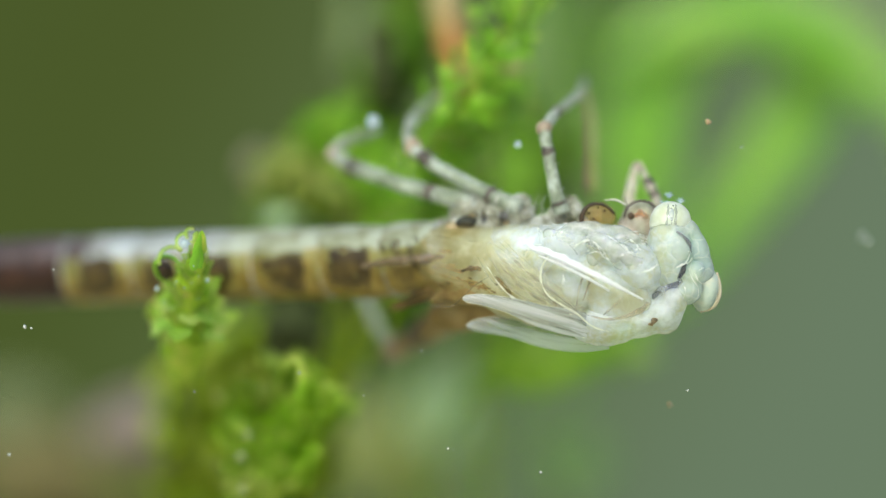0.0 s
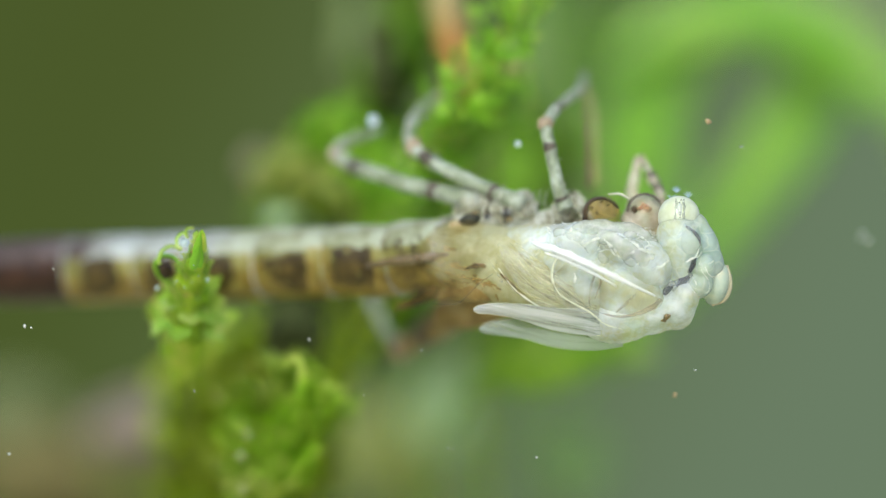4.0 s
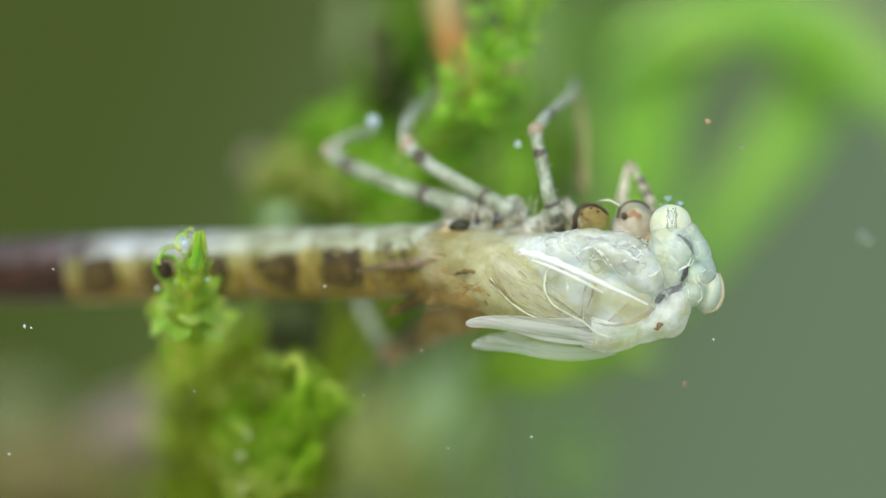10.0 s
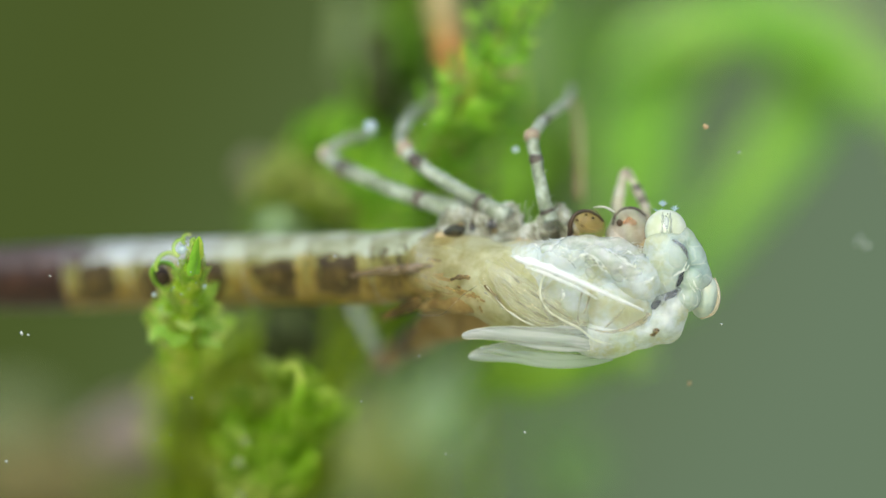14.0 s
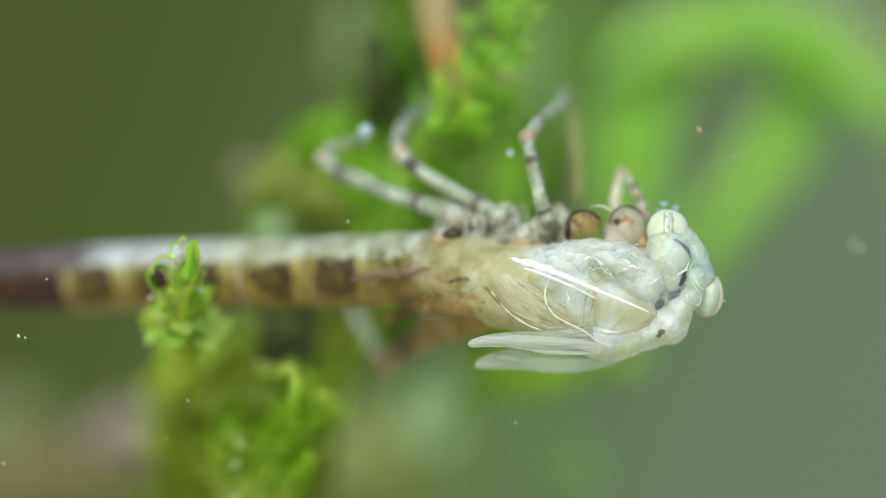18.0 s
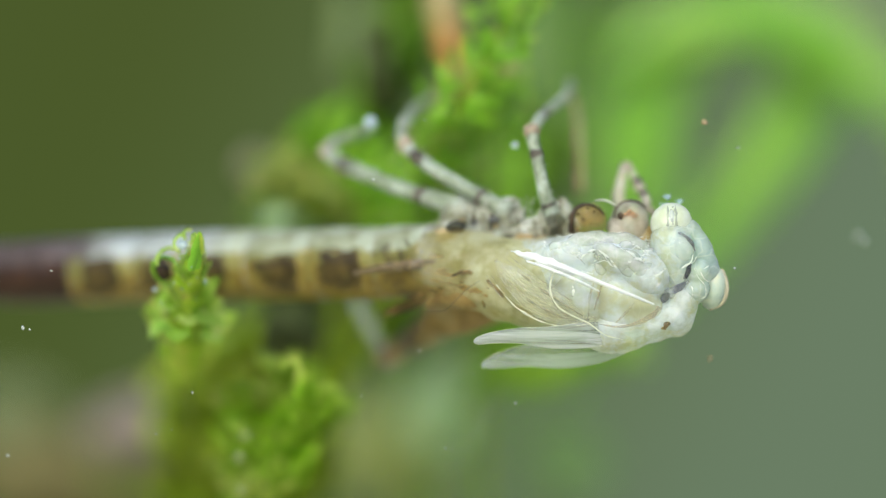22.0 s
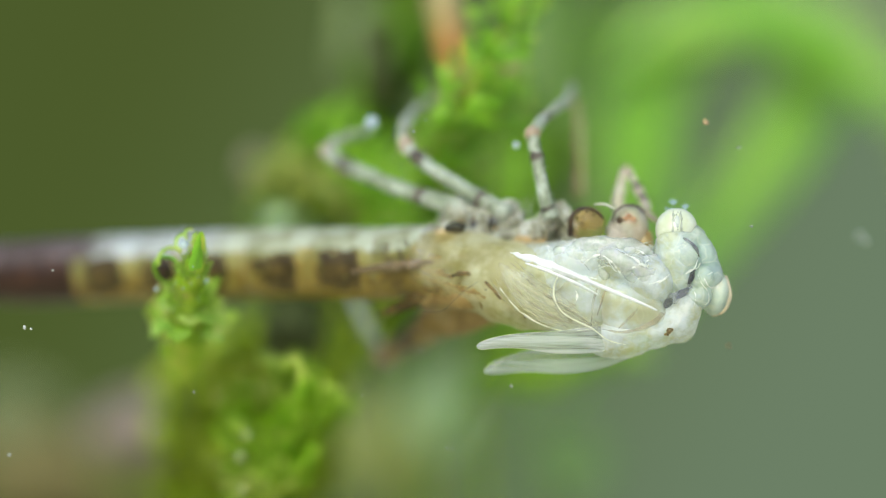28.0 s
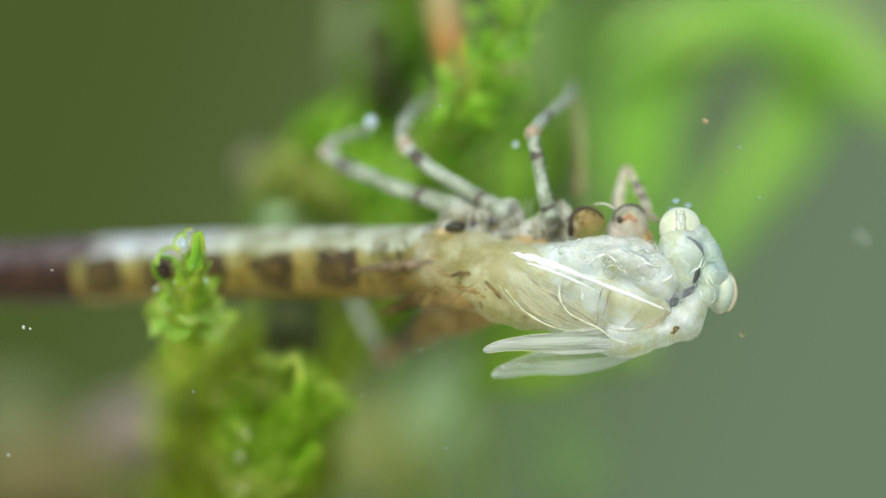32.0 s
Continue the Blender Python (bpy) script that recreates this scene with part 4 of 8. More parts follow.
part("old_wing_case", made(blade, [(1.050, 1.000, 28.860), (0.446, 1.000, 28.880), (-0.100, 1.600, 28.840), (-0.450, 2.100, 28.680)], [0.20, 0.28, 0.18, 0.06], 0.051, 20, 6, 0.0765), M_OLDBROWN, skin, "brown old wing case")
part("old_wing_case", made(blade, [(1.306, 3.000, 28.499), (0.519, 3.300, 28.432), (-0.139, 3.900, 28.346), (-0.538, 4.300, 28.262)], [0.20, 0.42, 0.42, 0.20], 0.051, 20, 6, 0.0765), M_OLDTAN, skin, "brown old wing case")
part("loose_thread", made(tube, [(-0.584, 0.500, 28.600), (-0.006, 0.400, 28.587), (0.315, 0.300, 28.857), (0.533, 0.200, 29.062), (0.827, 0.100, 29.254)], [0.0051, 0.0102, 0.0089, 0.0102, 0.0051], 24, 6), M_VEIN, skin, "fine pale thread")

rnd = random.Random(14)
for k in range(3):
    s0, w0 = rnd.uniform(0.05, 0.72), rnd.uniform(205, 345)
    pts = along(CASE, CASE_R, 1.0, s0, min(s0 + rnd.uniform(0.08, 0.28), 0.98), w0, w0 + rnd.uniform(-22, 14), 5, 0.01)
    part("fold", made(tube, pts, [0.0077, 0.0255, 0.0306, 0.023, 0.0077], 16, 6, 0.6, 0.03, 6.0), (M_SKIN_FILM, M_AMBER_SKIN)[k % 2], skin)
for k in range(26):
    s0, w0 = rnd.uniform(0.1, 0.95), rnd.uniform(250, 350)
    c = along([(-0.369, 2.700, 30.013), (0.259, 2.400, 30.207), (0.910, 2.200, 30.296), (1.561, 2.100, 30.268), (2.211, 2.050, 30.240), (2.863, 2.100, 30.238)], [0.4592, 0.5357, 0.5357, 0.4337, 0.3571, 0.2296], 0.8, s0, s0 + 0.01, w0, w0, 2, 0.05)[0]
    r = rnd.uniform(3, 7) * 0.0128
    part("knob", made(ball, c, (r, r * 0.6, r * 0.8), rnd.uniform(0, 180), r * 0.6, 8.0, 2), (M_SKIN_GREY, M_LILAC, M_SKIN_OCHRE, M_SKIN_GREY, M_MARK)[k % 5], skin)

# the emptied head: an amber eye shell and the face
shell = part("eye_shell", made(ball, (3.355, 1.100, 30.571), (0.4209, 0.42, 0.4337), 0, 0.03, 4.0, 3), M_AMBER, skin, "clear amber shell of the old eye")
part("shell_rim", made(tube, [(2.961, 0.850, 30.287), (2.947, 0.800, 30.570), (3.038, 0.800, 30.827), (3.270, 0.800, 30.930), (3.502, 0.800, 30.878), (3.709, 0.850, 30.697)], [0.0638, 0.0638, 0.051, 0.0383, 0.0306, 0.0255], 26, 8, 1.0, 0.03, 8.0), M_DARK, shell, "dark brown rim")
for c in ((3.113, 0.720, 30.724), (3.319, 0.720, 30.852), (3.473, 0.700, 30.774), (3.215, 0.680, 30.595)):
    part("speckle", made(ball, c, (0.0383, 0.03, 0.0306), 0, 0.0, 1.0, 2), M_DARK, shell)
M_LINING = surface("mottled_ochre_lining", lin(104, 84, 38), lin(160, 144, 90), lin(194, 184, 138), 2600, 0.4, 0.00002, 6000, 0.0, 0.5, spread=0.12)
part("eye_lining", made(ball, (3.390, 1.250, 30.660), (0.36, 0.16, 0.23), 8, 0.10, 4.0, 4), M_LINING, shell, "torn ochre lining")
face = part("face_shell", made(ball, (4.292, 1.300, 30.492), (0.4592, 0.5, 0.5102), 8, 0.05, 3.4), M_MASK, skin, "pinkish empty face shell")
part("face_spot", made(ball, (4.288, 0.820, 30.670), (0.1403, 0.05, 0.1276), 20, 0.12, 6.0), M_ORANGE, face, "orange-brown spot")
part("face_spot", made(ball, (4.082, 0.820, 30.657), (0.0765, 0.05, 0.102), 0, 0.03, 8.0, 2), M_DARK, face)
part("face_rim", made(tube, [(3.918, 0.950, 30.620), (3.995, 0.900, 30.851), (4.201, 0.900, 30.993), (4.459, 0.900, 30.979), (4.667, 0.950, 30.824)], [0.0255, 0.0306, 0.0306, 0.0332, 0.0255], 20, 8), M_LEG_BAND, face)
part("jaw", made(tube, [(3.992, 0.900, 30.001), (4.026, 1.100, 30.259), (3.959, 1.400, 30.519)], [0.3316, 0.2551, 0.1786], 14, 14, 1.0, 0.06, 4.0), M_MASK, skin)
part("jaw", made(tube, [(4.649, 1.200, 30.025), (4.628, 1.300, 30.258), (4.559, 1.500, 30.518)], [0.2296, 0.2041, 0.1531], 14, 14, 1.0, 0.06, 4.0), M_SKIN_OCHRE, skin)
part("palp", made(tube, [(4.102, 2.500, 30.889), (4.133, 2.600, 31.308), (4.216, 2.700, 31.702), (4.299, 2.800, 31.887)], [0.1658, 0.1403, 0.1148, 0.0638], 18, 12, 1.0, 0.05, 4.0), M_MASK, skin, "pale upright palp")
part("palp", made(tube, [(4.299, 2.800, 31.887), (4.478, 2.700, 31.570), (4.626, 2.500, 31.241), (4.800, 2.300, 30.938)], [0.0765, 0.102, 0.1148, 0.0893], 18, 12, 1.0, 0.05, 4.0), M_MASK, skin, "greyish palp")
part("palp_ring", made(tube, [(4.510, 2.640, 31.510), (4.570, 2.580, 31.390)], [0.118, 0.122], 6, 12), M_LEG_BAND, skin, "dark ring")
part("palp_ring", made(tube, [(4.640, 2.470, 31.210), (4.700, 2.400, 31.110)], [0.12, 0.112], 6, 12), M_LEG_BAND, skin, "dark ring")
part("palp_tip", made(ball, (4.290, 2.780, 31.830), (0.09, 0.08, 0.09), 0, 0.02, 4.0, 3), M_KNEE, skin, "pinkish tip")
part("palp", made(tube, [(4.605, 2.000, 30.884), (4.805, 1.800, 30.752), (4.978, 1.600, 30.621)], [0.0893, 0.0893, 0.0638], 14, 10, 1.0, 0.03, 4.0), M_LILAC, skin)
part("feeler", made(tube, [(3.477, 0.800, 31.019), (3.731, 0.700, 31.018), (3.962, 0.700, 30.902)], [0.0102, 0.0281, 0.0204], 14, 6), M_RIDGE, skin, "fine white feeler")


def leg_piece(name, pts, radii, bands, pivot, label, mat=None, pink=None):
    radii = [1.02 * r for r in radii]
    p = part(name, made(tube, pts, radii, 22, 12, 1.0, 0.03, 4.0), mat or M_LEG, skin, label, pivot=pivot)
    line = smooth_line([tuple(q) + (r,) for q, r in zip(pts, radii)], 40)
    for f, w in bands:
        k = int(f * 40)
        a, b, c = line[max(k - w, 0)], line[k], line[min(k + w, 40)]
        part("dark_band", made(tube, [a[:3], b[:3], c[:3]], [a[3] * 0.98, b[3] * 1.12, c[3] * 0.98], 8, 12), M_LEG_BAND, p, "dark ring")
    if pink:
        part("knee", made(ball, pts[pink], (radii[pink] * 1.45, radii[pink] * 1.3, radii[pink] * 1.45), 0, 0.02, 4.0, 2), M_KNEE, p, "pinkish knee")
    for k in range(10):
        q = line[3 + 3 * k]
        d = Vector((random.uniform(-1, 1), random.uniform(-0.5, 0.2), random.uniform(0.2, 1))).normalized()
        b0 = Vector(q[:3]) + d * q[3] * 0.8
        part("bristle", made(tube, [b0, b0 + d * 0.07, b0 + d * 0.13 + Vector((0.03, 0, 0))], [0.0102, 0.0077, 0.0038], 4, 5), M_CRINKLE, p)
    return p


FRONT = (2.650, 1.290, 30.806)
femur_front = leg_piece("femur", [(2.520, 1.290, 30.700), (2.370, 1.290, 31.169), (2.265, 1.350, 31.687), (2.179, 1.490, 32.208), (2.106, 1.690, 32.653)], [0.1888, 0.1556, 0.1327, 0.1441, 0.1327], ((0.14, 1), (0.70, 2)), FRONT, "grey front thigh with dark rings", None, 4)
leg_piece("tibia", [(2.106, 1.690, 32.627), (2.328, 2.360, 32.981), (2.706, 3.440, 33.297), (2.984, 4.520, 33.540), (3.130, 6.000, 33.906)], [0.1327, 0.1224, 0.111, 0.0995, 0.0778], ((0.3, 1),), (2.106, 1.690, 32.627), "grey front shin", None, None)
leg_piece("tarsus", [(3.081, 6.200, 33.778), (3.273, 6.400, 33.244), (3.325, 6.400, 32.434), (3.311, 6.000, 31.282)], [0.0638, 0.0765, 0.0765, 0.0893], (), (3.081, 6.200, 33.778), "thin pinkish brown far shin", M_TARSUS, None)
MID = (1.362, 1.690, 30.890)
KNEE_M = (-0.943, 3.300, 32.645)
femur_mid = leg_piece("femur", [(1.557, 1.690, 30.812), (0.910, 1.900, 31.153), (0.262, 2.200, 31.549), (-0.390, 2.600, 31.974), (-0.810, 3.000, 32.402), (-0.943, 3.300, 32.698)], [0.2219, 0.1888, 0.1671, 0.1556, 0.1556, 0.1224], ((0.2, 1), (0.66, 2)), MID, "grey middle thigh with dark rings", None, 4)
tibia_mid = leg_piece("tibia", [(-0.943, 3.300, 32.672), (-0.815, 4.000, 32.978), (-0.556, 5.400, 33.334), (-0.197, 7.000, 33.676)], [0.1327, 0.1327, 0.111, 0.0893], (), KNEE_M, "grey middle shin", None, None)
HIND = (0.261, 2.230, 31.028)
KNEE_H = (-2.657, 4.600, 32.307)
femur_hind = leg_piece("femur", [(0.521, 2.230, 30.949), (-0.261, 2.600, 31.163), (-1.050, 3.100, 31.433), (-1.846, 3.700, 31.785), (-2.386, 4.300, 32.035), (-2.686, 4.700, 32.309)], [0.2334, 0.2003, 0.1888, 0.1773, 0.1888, 0.1441], ((0.26, 1), (0.74, 2)), HIND, "grey hind thigh with dark rings", None, 5)
tibia_hind = leg_piece("tibia", [(-2.683, 4.600, 32.386), (-2.356, 4.900, 32.605), (-2.003, 5.300, 32.720), (-1.636, 5.900, 32.894)], [0.1327, 0.1224, 0.111, 0.0893], (), KNEE_H, "grey hind shin", None, None)
leg_piece("femur", [(0.524, 4.120, 28.686), (-0.141, 5.470, 28.244), (-0.821, 6.800, 27.765), (-1.371, 7.400, 27.429)], [0.36, 0.38, 0.30, 0.20], ((0.6, 3),), (0.524, 4.120, 28.686), "brown far thigh", M_OLDBROWN, 3)
leg_piece("tibia", [(-1.344, 7.400, 27.429), (-1.674, 7.700, 27.833), (-1.923, 8.000, 28.348), (-2.147, 8.400, 28.851)], [0.1671, 0.1441, 0.1441, 0.1224], (), (-1.344, 7.400, 27.429), "pale far shin", None, None)

# ringed abdomen, one piece a ring, each slipped a little into the next
AXIS = [(-11.634, 8.000, 29.441), (-9.799, 7.300, 29.467), (-7.835, 6.400, 29.546), (-6.035, 5.500, 29.626), (-4.397, 4.700, 29.664), (-2.846, 3.900, 29.675), (-1.317, 3.100, 29.674), (-0.134, 2.300, 29.777)]
HALF = [0.6633, 0.7653, 0.8036, 0.8163, 0.8291, 0.8291, 0.8418, 0.7908]
SHAFT = smooth_line([tuple(a) + (h,) for a, h in zip(AXIS, HALF)], 84)


def ring_colours(kind, seed):
    """Which colour lies where on a ring: pale back, straw flank, brown lower edge and the dark saddle."""
    rnd = random.Random(90 + seed)

    def pick(u, v):
        up = math.cos(2 * math.pi * v)
        n = 0.6 * noise.noise(Vector((u * 3, up * 2, seed * 7.3))) + 0.4 * noise.noise(Vector((u * 9, up * 6, seed * 3.1))) + rnd.uniform(-0.32, 0.32)
        if kind == "tail":
            return 3 if up < 0.30 + 0.3 * n else 6
        d = ((u - 0.47 + 0.08 * n) / 0.27) ** 4 + ((up + 0.2) / 0.55) ** 4
        if kind == "dark" and d < 1.0 + 1.4 * n:
            return 2
        if kind == "faint" and d < 0.9 + 1.2 * n:
            return 4
        if seed == 2 and up > 0.3 and u < 0.30 + 0.5 * n:
            return 6
        if kind == "mottled" and up < 0.62 and n > 0.16 + 0.25 * abs(u - 0.4):
            return 2
        if up > 0.36 + 0.14 * n:
            return 7 if seed > 4 or (seed == 4 and u > 0.5 + 0.6 * n) else 0
        return 1 if up < -0.1 + 0.9 * n else 5
    return pick


RINGS = []
for i, kind in enumerate(("tail", "tail", "dark", "dark", "dark", "dark", "dark", "mottled")):
    lo, hi = (0, 7, 19, 29, 37, 48, 60, 72)[i], (8, 20, 30, 38, 49, 61, 73, 84)[i]
    seg = SHAFT[lo:hi + 1]
    step = seg[::max(1, len(seg) // 5)]
    if tuple(step[-1]) != tuple(seg[-1]):
        step = np.vstack([step, seg[-1]])
    rad = [float(s[3]) * (0.985 if k == 0 else 1.0 + 0.015 * math.sin(math.pi * k / (len(step) - 1))) for k, s in enumerate(step)]
    mid = tuple(seg[len(seg) // 2][:3])
    r = part("abdomen_ring", made(tube, [tuple(s[:3]) for s in step], rad, 44, 56, 0.95, 0.02, 2.0, True, ring_colours(kind, i)),
             [M_AB_PALE, M_AB_BROWN, M_AB_DARK, M_AB_MAROON, M_OLDBROWN, M_AB_STRAW, M_TAIL_TOP, M_AB_CREAM], skin,
             {"tail": "maroon tail ring", "dark": "straw ring with a dark blotch", "faint": "straw ring with a faint brown blotch", "mottled": "cream ring with small dark mottles"}[kind], pivot=mid)
    RINGS.append((r, mid))

rnd = random.Random(33)
for k in range(56):
    a = Vector((1.361, 1.600, 30.838)) + Vector((rnd.uniform(-1.0, 1.3), rnd.uniform(-0.3, 0.2), rnd.uniform(-0.35, 0.12)))
    d = Vector((rnd.uniform(-0.3, 0.6), rnd.uniform(-0.3, 0.3), 1.0)).normalized()
    part("bristle", made(tube, [a, a + d * 0.14, a + d * 0.27 + Vector((0.04, 0, 0))], [0.0064, 0.0051, 0.0026], 5, 5), M_CRINKLE, skin)

# ---- water moss and other plants ----
def rise(line, foot_z=-0.6, aside=False):
    """The stem's way from its lowest point down to the silt; aside leads it into the thicket first."""
    x, y, z = line[-1]
    if aside:
        return list(line) + [((x - 5.0) / 2, y + 2.0, 26.0), (-5.2, y + 4.0, 22.0), (-5.4, y + 4.0, foot_z)]
    return list(line) + [(x + 0.6, y + 0.8, z * 0.55), (x + 0.3, y + 1.0, foot_z)]


def shoot(name, line, stem_r, mat, leaf_len, leaf_w, count, label, seed, spread=0.9, span=1.0, group="moss shoots", stem_mat=None, aside=False, loose=0.0):
    """A moss shoot: a stem from tip to silt, with leaves packed round its upper part, joined as one mass."""
    rnd = random.Random(seed)
    full = rise(line, aside=aside)
    o = thing(name, full[-1], label, "moss", group)
    n = 60
    ln = smooth_line(full, n)
    part("stem", made(tube, [tuple(p) for p in ln[::5]], [stem_r * (0.5 + 0.6 * k / 12) for k in range(len(ln[::5]))], 48, 8), stem_mat or M_MOSS_OLIVE, o)
    bm = bmesh.new()
    top = smooth_line(line, 50)
    for k in range(count):
        s = (k + rnd.random()) / count * span
        i = min(int(s * 50), 49)
        p = Vector(top[i]).lerp(Vector(top[i + 1]), s * 50 - i)
        t = (Vector(top[max(i - 1, 0)]) - Vector(top[i + 1])).normalized()
        w = Vector((rnd.gauss(0, 1), rnd.gauss(0, 1), rnd.gauss(0, 1)))
        w = (w - t * w.dot(t)).normalized()
        size = rnd.uniform(0.7, 1.25)
        if loose:
            p += Vector((rnd.gauss(0, loose), rnd.gauss(0, loose), rnd.gauss(0, loose * 0.8)))
        leaf(bm, p, t * rnd.uniform(0.3, 1.0) + w * spread, t * 0.5 + Vector((-0.15, -0.75, 0.6)), leaf_len * size, leaf_w * size, rnd.uniform(-0.1, 0.45))
    part("leaves", bm, mat, o)["kind"] = "stuff"
    return o


# the sharp tip in front of the abdomen: every leaf a piece of its own
tip_line = [(-5.534, 0.700, 30.206), (-5.557, 0.900, 29.897), (-5.709, 1.600, 29.378), (-5.937, 3.000, 28.649), (-6.100, 4.600, 27.900), (-6.037, 5.400, 26.948)]
tip = thing("moss_shoot", rise(tip_line)[-1], "bright green moss shoot with a hooked tip before the skin", "moss", "moss shoots")
ln = smooth_line(rise(tip_line + [(-6.058, 8.500, 25.907), (-5.996, 10.000, 24.744), (-5.978, 11.000, 23.300)]), 60)
part("stem", made(tube, [tuple(p) for p in ln[::4]], [0.05 + 0.006 * k for k in range(len(ln[::4]))], 48, 8), M_MOSS_OLIVE, tip)
part("stem", made(tube, [(-5.450, 0.500, 30.420)] + tip_line[1:], [0.03, 0.12, 0.27, 0.44, 0.56, 0.3], 60, 20, 0.7, 0.16, 3.0), M_MOSS_CORE, tip, "pale swollen upper stem")
for p, d, length, width in (((-5.600, 0.550, 29.680), (0.17, -0.2, 0.78), 0.74, 0.26), ((-5.640, 0.500, 29.520), (0.16, -0.2, 0.60), 0.60, 0.30), ((-5.500, 0.600, 29.560), (0.03, -0.1, 0.60), 0.62, 0.22)):
    part("leaf", made(leaf, p, d, (-0.5, 0.6, 0.1), length, width, 0.08), M_MOSS_SPIKE, tip, "bright green pointed leaf at the growing tip")
rnd = random.Random(11)
top = smooth_line(tip_line[:5], 60)
for k in range(190):
    s = ((k + rnd.random()) / 190) ** 0.75
    i = min(int(s * 60), 59)
    p = Vector(top[i])
    t = (Vector(top[max(i - 1, 0)]) - Vector(top[i + 1])).normalized()
    a = k * 2.4 + rnd.uniform(-0.4, 0.4)
    side = Vector((math.cos(a), math.sin(a), 0))
    size = (0.20 + 0.62 * s * s + 0.1 * s) * rnd.uniform(0.7, 1.25)
    p = p + side * 0.50 * s * rnd.uniform(0, 1)
    part("leaf", made(leaf, p, t * rnd.uniform(0.7, 1.1) + side * (0.35 + 0.75 * s) + Vector((-0.25 * (1 - s), 0, 0)), t * 0.6 - side * 0.3 + Vector((-0.1, -0.7, 0.5)), size * 1.1, size * 0.85, rnd.uniform(0.0, 0.5)), M_MOSS_TAN if k % 9 == 4 and s > 0.35 else M_MOSS_TIP, tip)
for k in range(14):
    a = radians(k * 360 / 14 + rnd.uniform(-9, 9))
    side = Vector((math.cos(a), math.sin(a), 0))
    p = Vector((-5.90, 3.1, 28.45 + 0.35 * math.sin(k * 2.3))) + side * 0.42
    part("leaf", made(leaf, p, side * 0.55 + Vector((0, 0, rnd.uniform(-0.9, -0.3))), side * 0.5 + Vector((0, -0.4, 0.5)), 0.56, 0.62, 0.3), M_MOSS_CLEAR, tip, "translucent rounded leaf")
for c, r, a0, a1, w in (((-5.879, 0.900, 30.156), 0.1913, 200, 20, 3), ((-6.169, 1.000, 29.744), 0.3061, 250, 40, 4), ((-5.749, 0.900, 30.349), 0.1148, 210, 30, 2.4)):
    pts = [Vector(c) + Vector((math.sin(radians(a0 + (a1 + 360 - a0) * k / 8)) * r, 0.02 * k, math.cos(radians(a0 + (a1 + 360 - a0) * k / 8)) * r)) for k in range(9)]
    part("curled_leaf", made(tube, pts, [0.02 + 0.008 * w] * 9, 24, 8, 1.6), M_MOSS_TIP, tip, "thin hooked leaf")
part("curled_leaf", made(tube, [(-6.250, 2.000, 29.182), (-6.524, 1.800, 29.379), (-6.590, 1.600, 29.640), (-6.416, 1.500, 29.834), (-6.146, 1.300, 29.795), (-5.999, 1.200, 29.614)], [0.05, 0.06, 0.06, 0.05, 0.05, 0.04], 20, 8, 1.6), M_MOSS, tip, "thin hooked leaf")
# dark ball put in for the shade inside the curl
part("bud", made(ball, (-6.387, 1.900, 29.482), (0.2168, 0.2, 0.2168), 0, 0.06, 5.0), M_DARK, tip, "dark ball for the shaded hollow inside the curled leaf")

shoot("moss_shoot", [(-3.500, 5.600, 26.950), (-3.500, 5.700, 26.643), (-3.600, 5.800, 26.216), (-3.800, 5.800, 25.576), (-4.250, 6.000, 24.653), (-4.500, 6.000, 23.515)], 0.09, M_MOSS_LOW, 0.75, 0.6, 190, "green moss shoot with a yellow curled tip", 21, 0.75, loose=0.16)
hook = shoot("moss_shoot", [(-2.943, 4.600, 26.455), (-3.250, 4.800, 26.050), (-3.600, 5.000, 25.327), (-4.000, 5.200, 24.361)], 0.07, M_MOSS_LOW, 0.65, 0.5, 130, "green moss shoot with a curled hook", 27, 0.7, loose=0.15)
part("curled_leaf", made(tube, [(-3.700, 3.800, 27.150), (-3.630, 3.600, 27.344), (-3.478, 3.600, 27.429), (-3.320, 3.600, 27.317), (-3.280, 3.700, 26.984), (-3.371, 3.900, 26.477)], [0.04, 0.07, 0.09, 0.10, 0.11, 0.11], 26, 10, 1.0, 0.06, 4.0), M_MOSS_LOW, hook, "yellow-green hooked leaf")
shoot("moss_shoot", [(-3.203, 6.000, 26.187), (-3.455, 6.000, 25.834), (-3.784, 5.400, 25.226), (-4.156, 5.600, 24.230)], 0.08, M_MOSS_LOW, 0.8, 0.6, 230, "short green moss shoot", 22, 0.8, loose=0.32)
shoot("moss_shoot", [(-5.350, 13.500, 26.500), (-5.350, 14.000, 26.000), (-5.356, 14.000, 25.435), (-5.616, 14.000, 24.286), (-5.547, 14.000, 23.138)], 0.14, M_MOSS_OLIVE, 0.8, 0.6, 620, "olive green moss shoot, out of focus", 23, 0.9, loose=0.5)
shoot("moss_shoot", [(-4.413, 13.000, 26.764), (-4.662, 15.500, 25.379), (-4.809, 15.500, 24.508), (-4.957, 15.500, 23.346)], 0.14, M_MOSS_OLIVE, 0.8, 0.6, 620, "olive green moss shoot, out of focus", 24, 0.9, loose=0.8)
shoot("moss_shoot", [(-5.365, 15.000, 26.266), (-5.396, 15.000, 25.543), (-5.485, 15.000, 24.675), (-5.589, 15.000, 23.374)], 0.14, M_MOSS_OLIVE, 0.8, 0.6, 620, "olive green moss shoot, out of focus", 28, 0.9, loose=0.6)
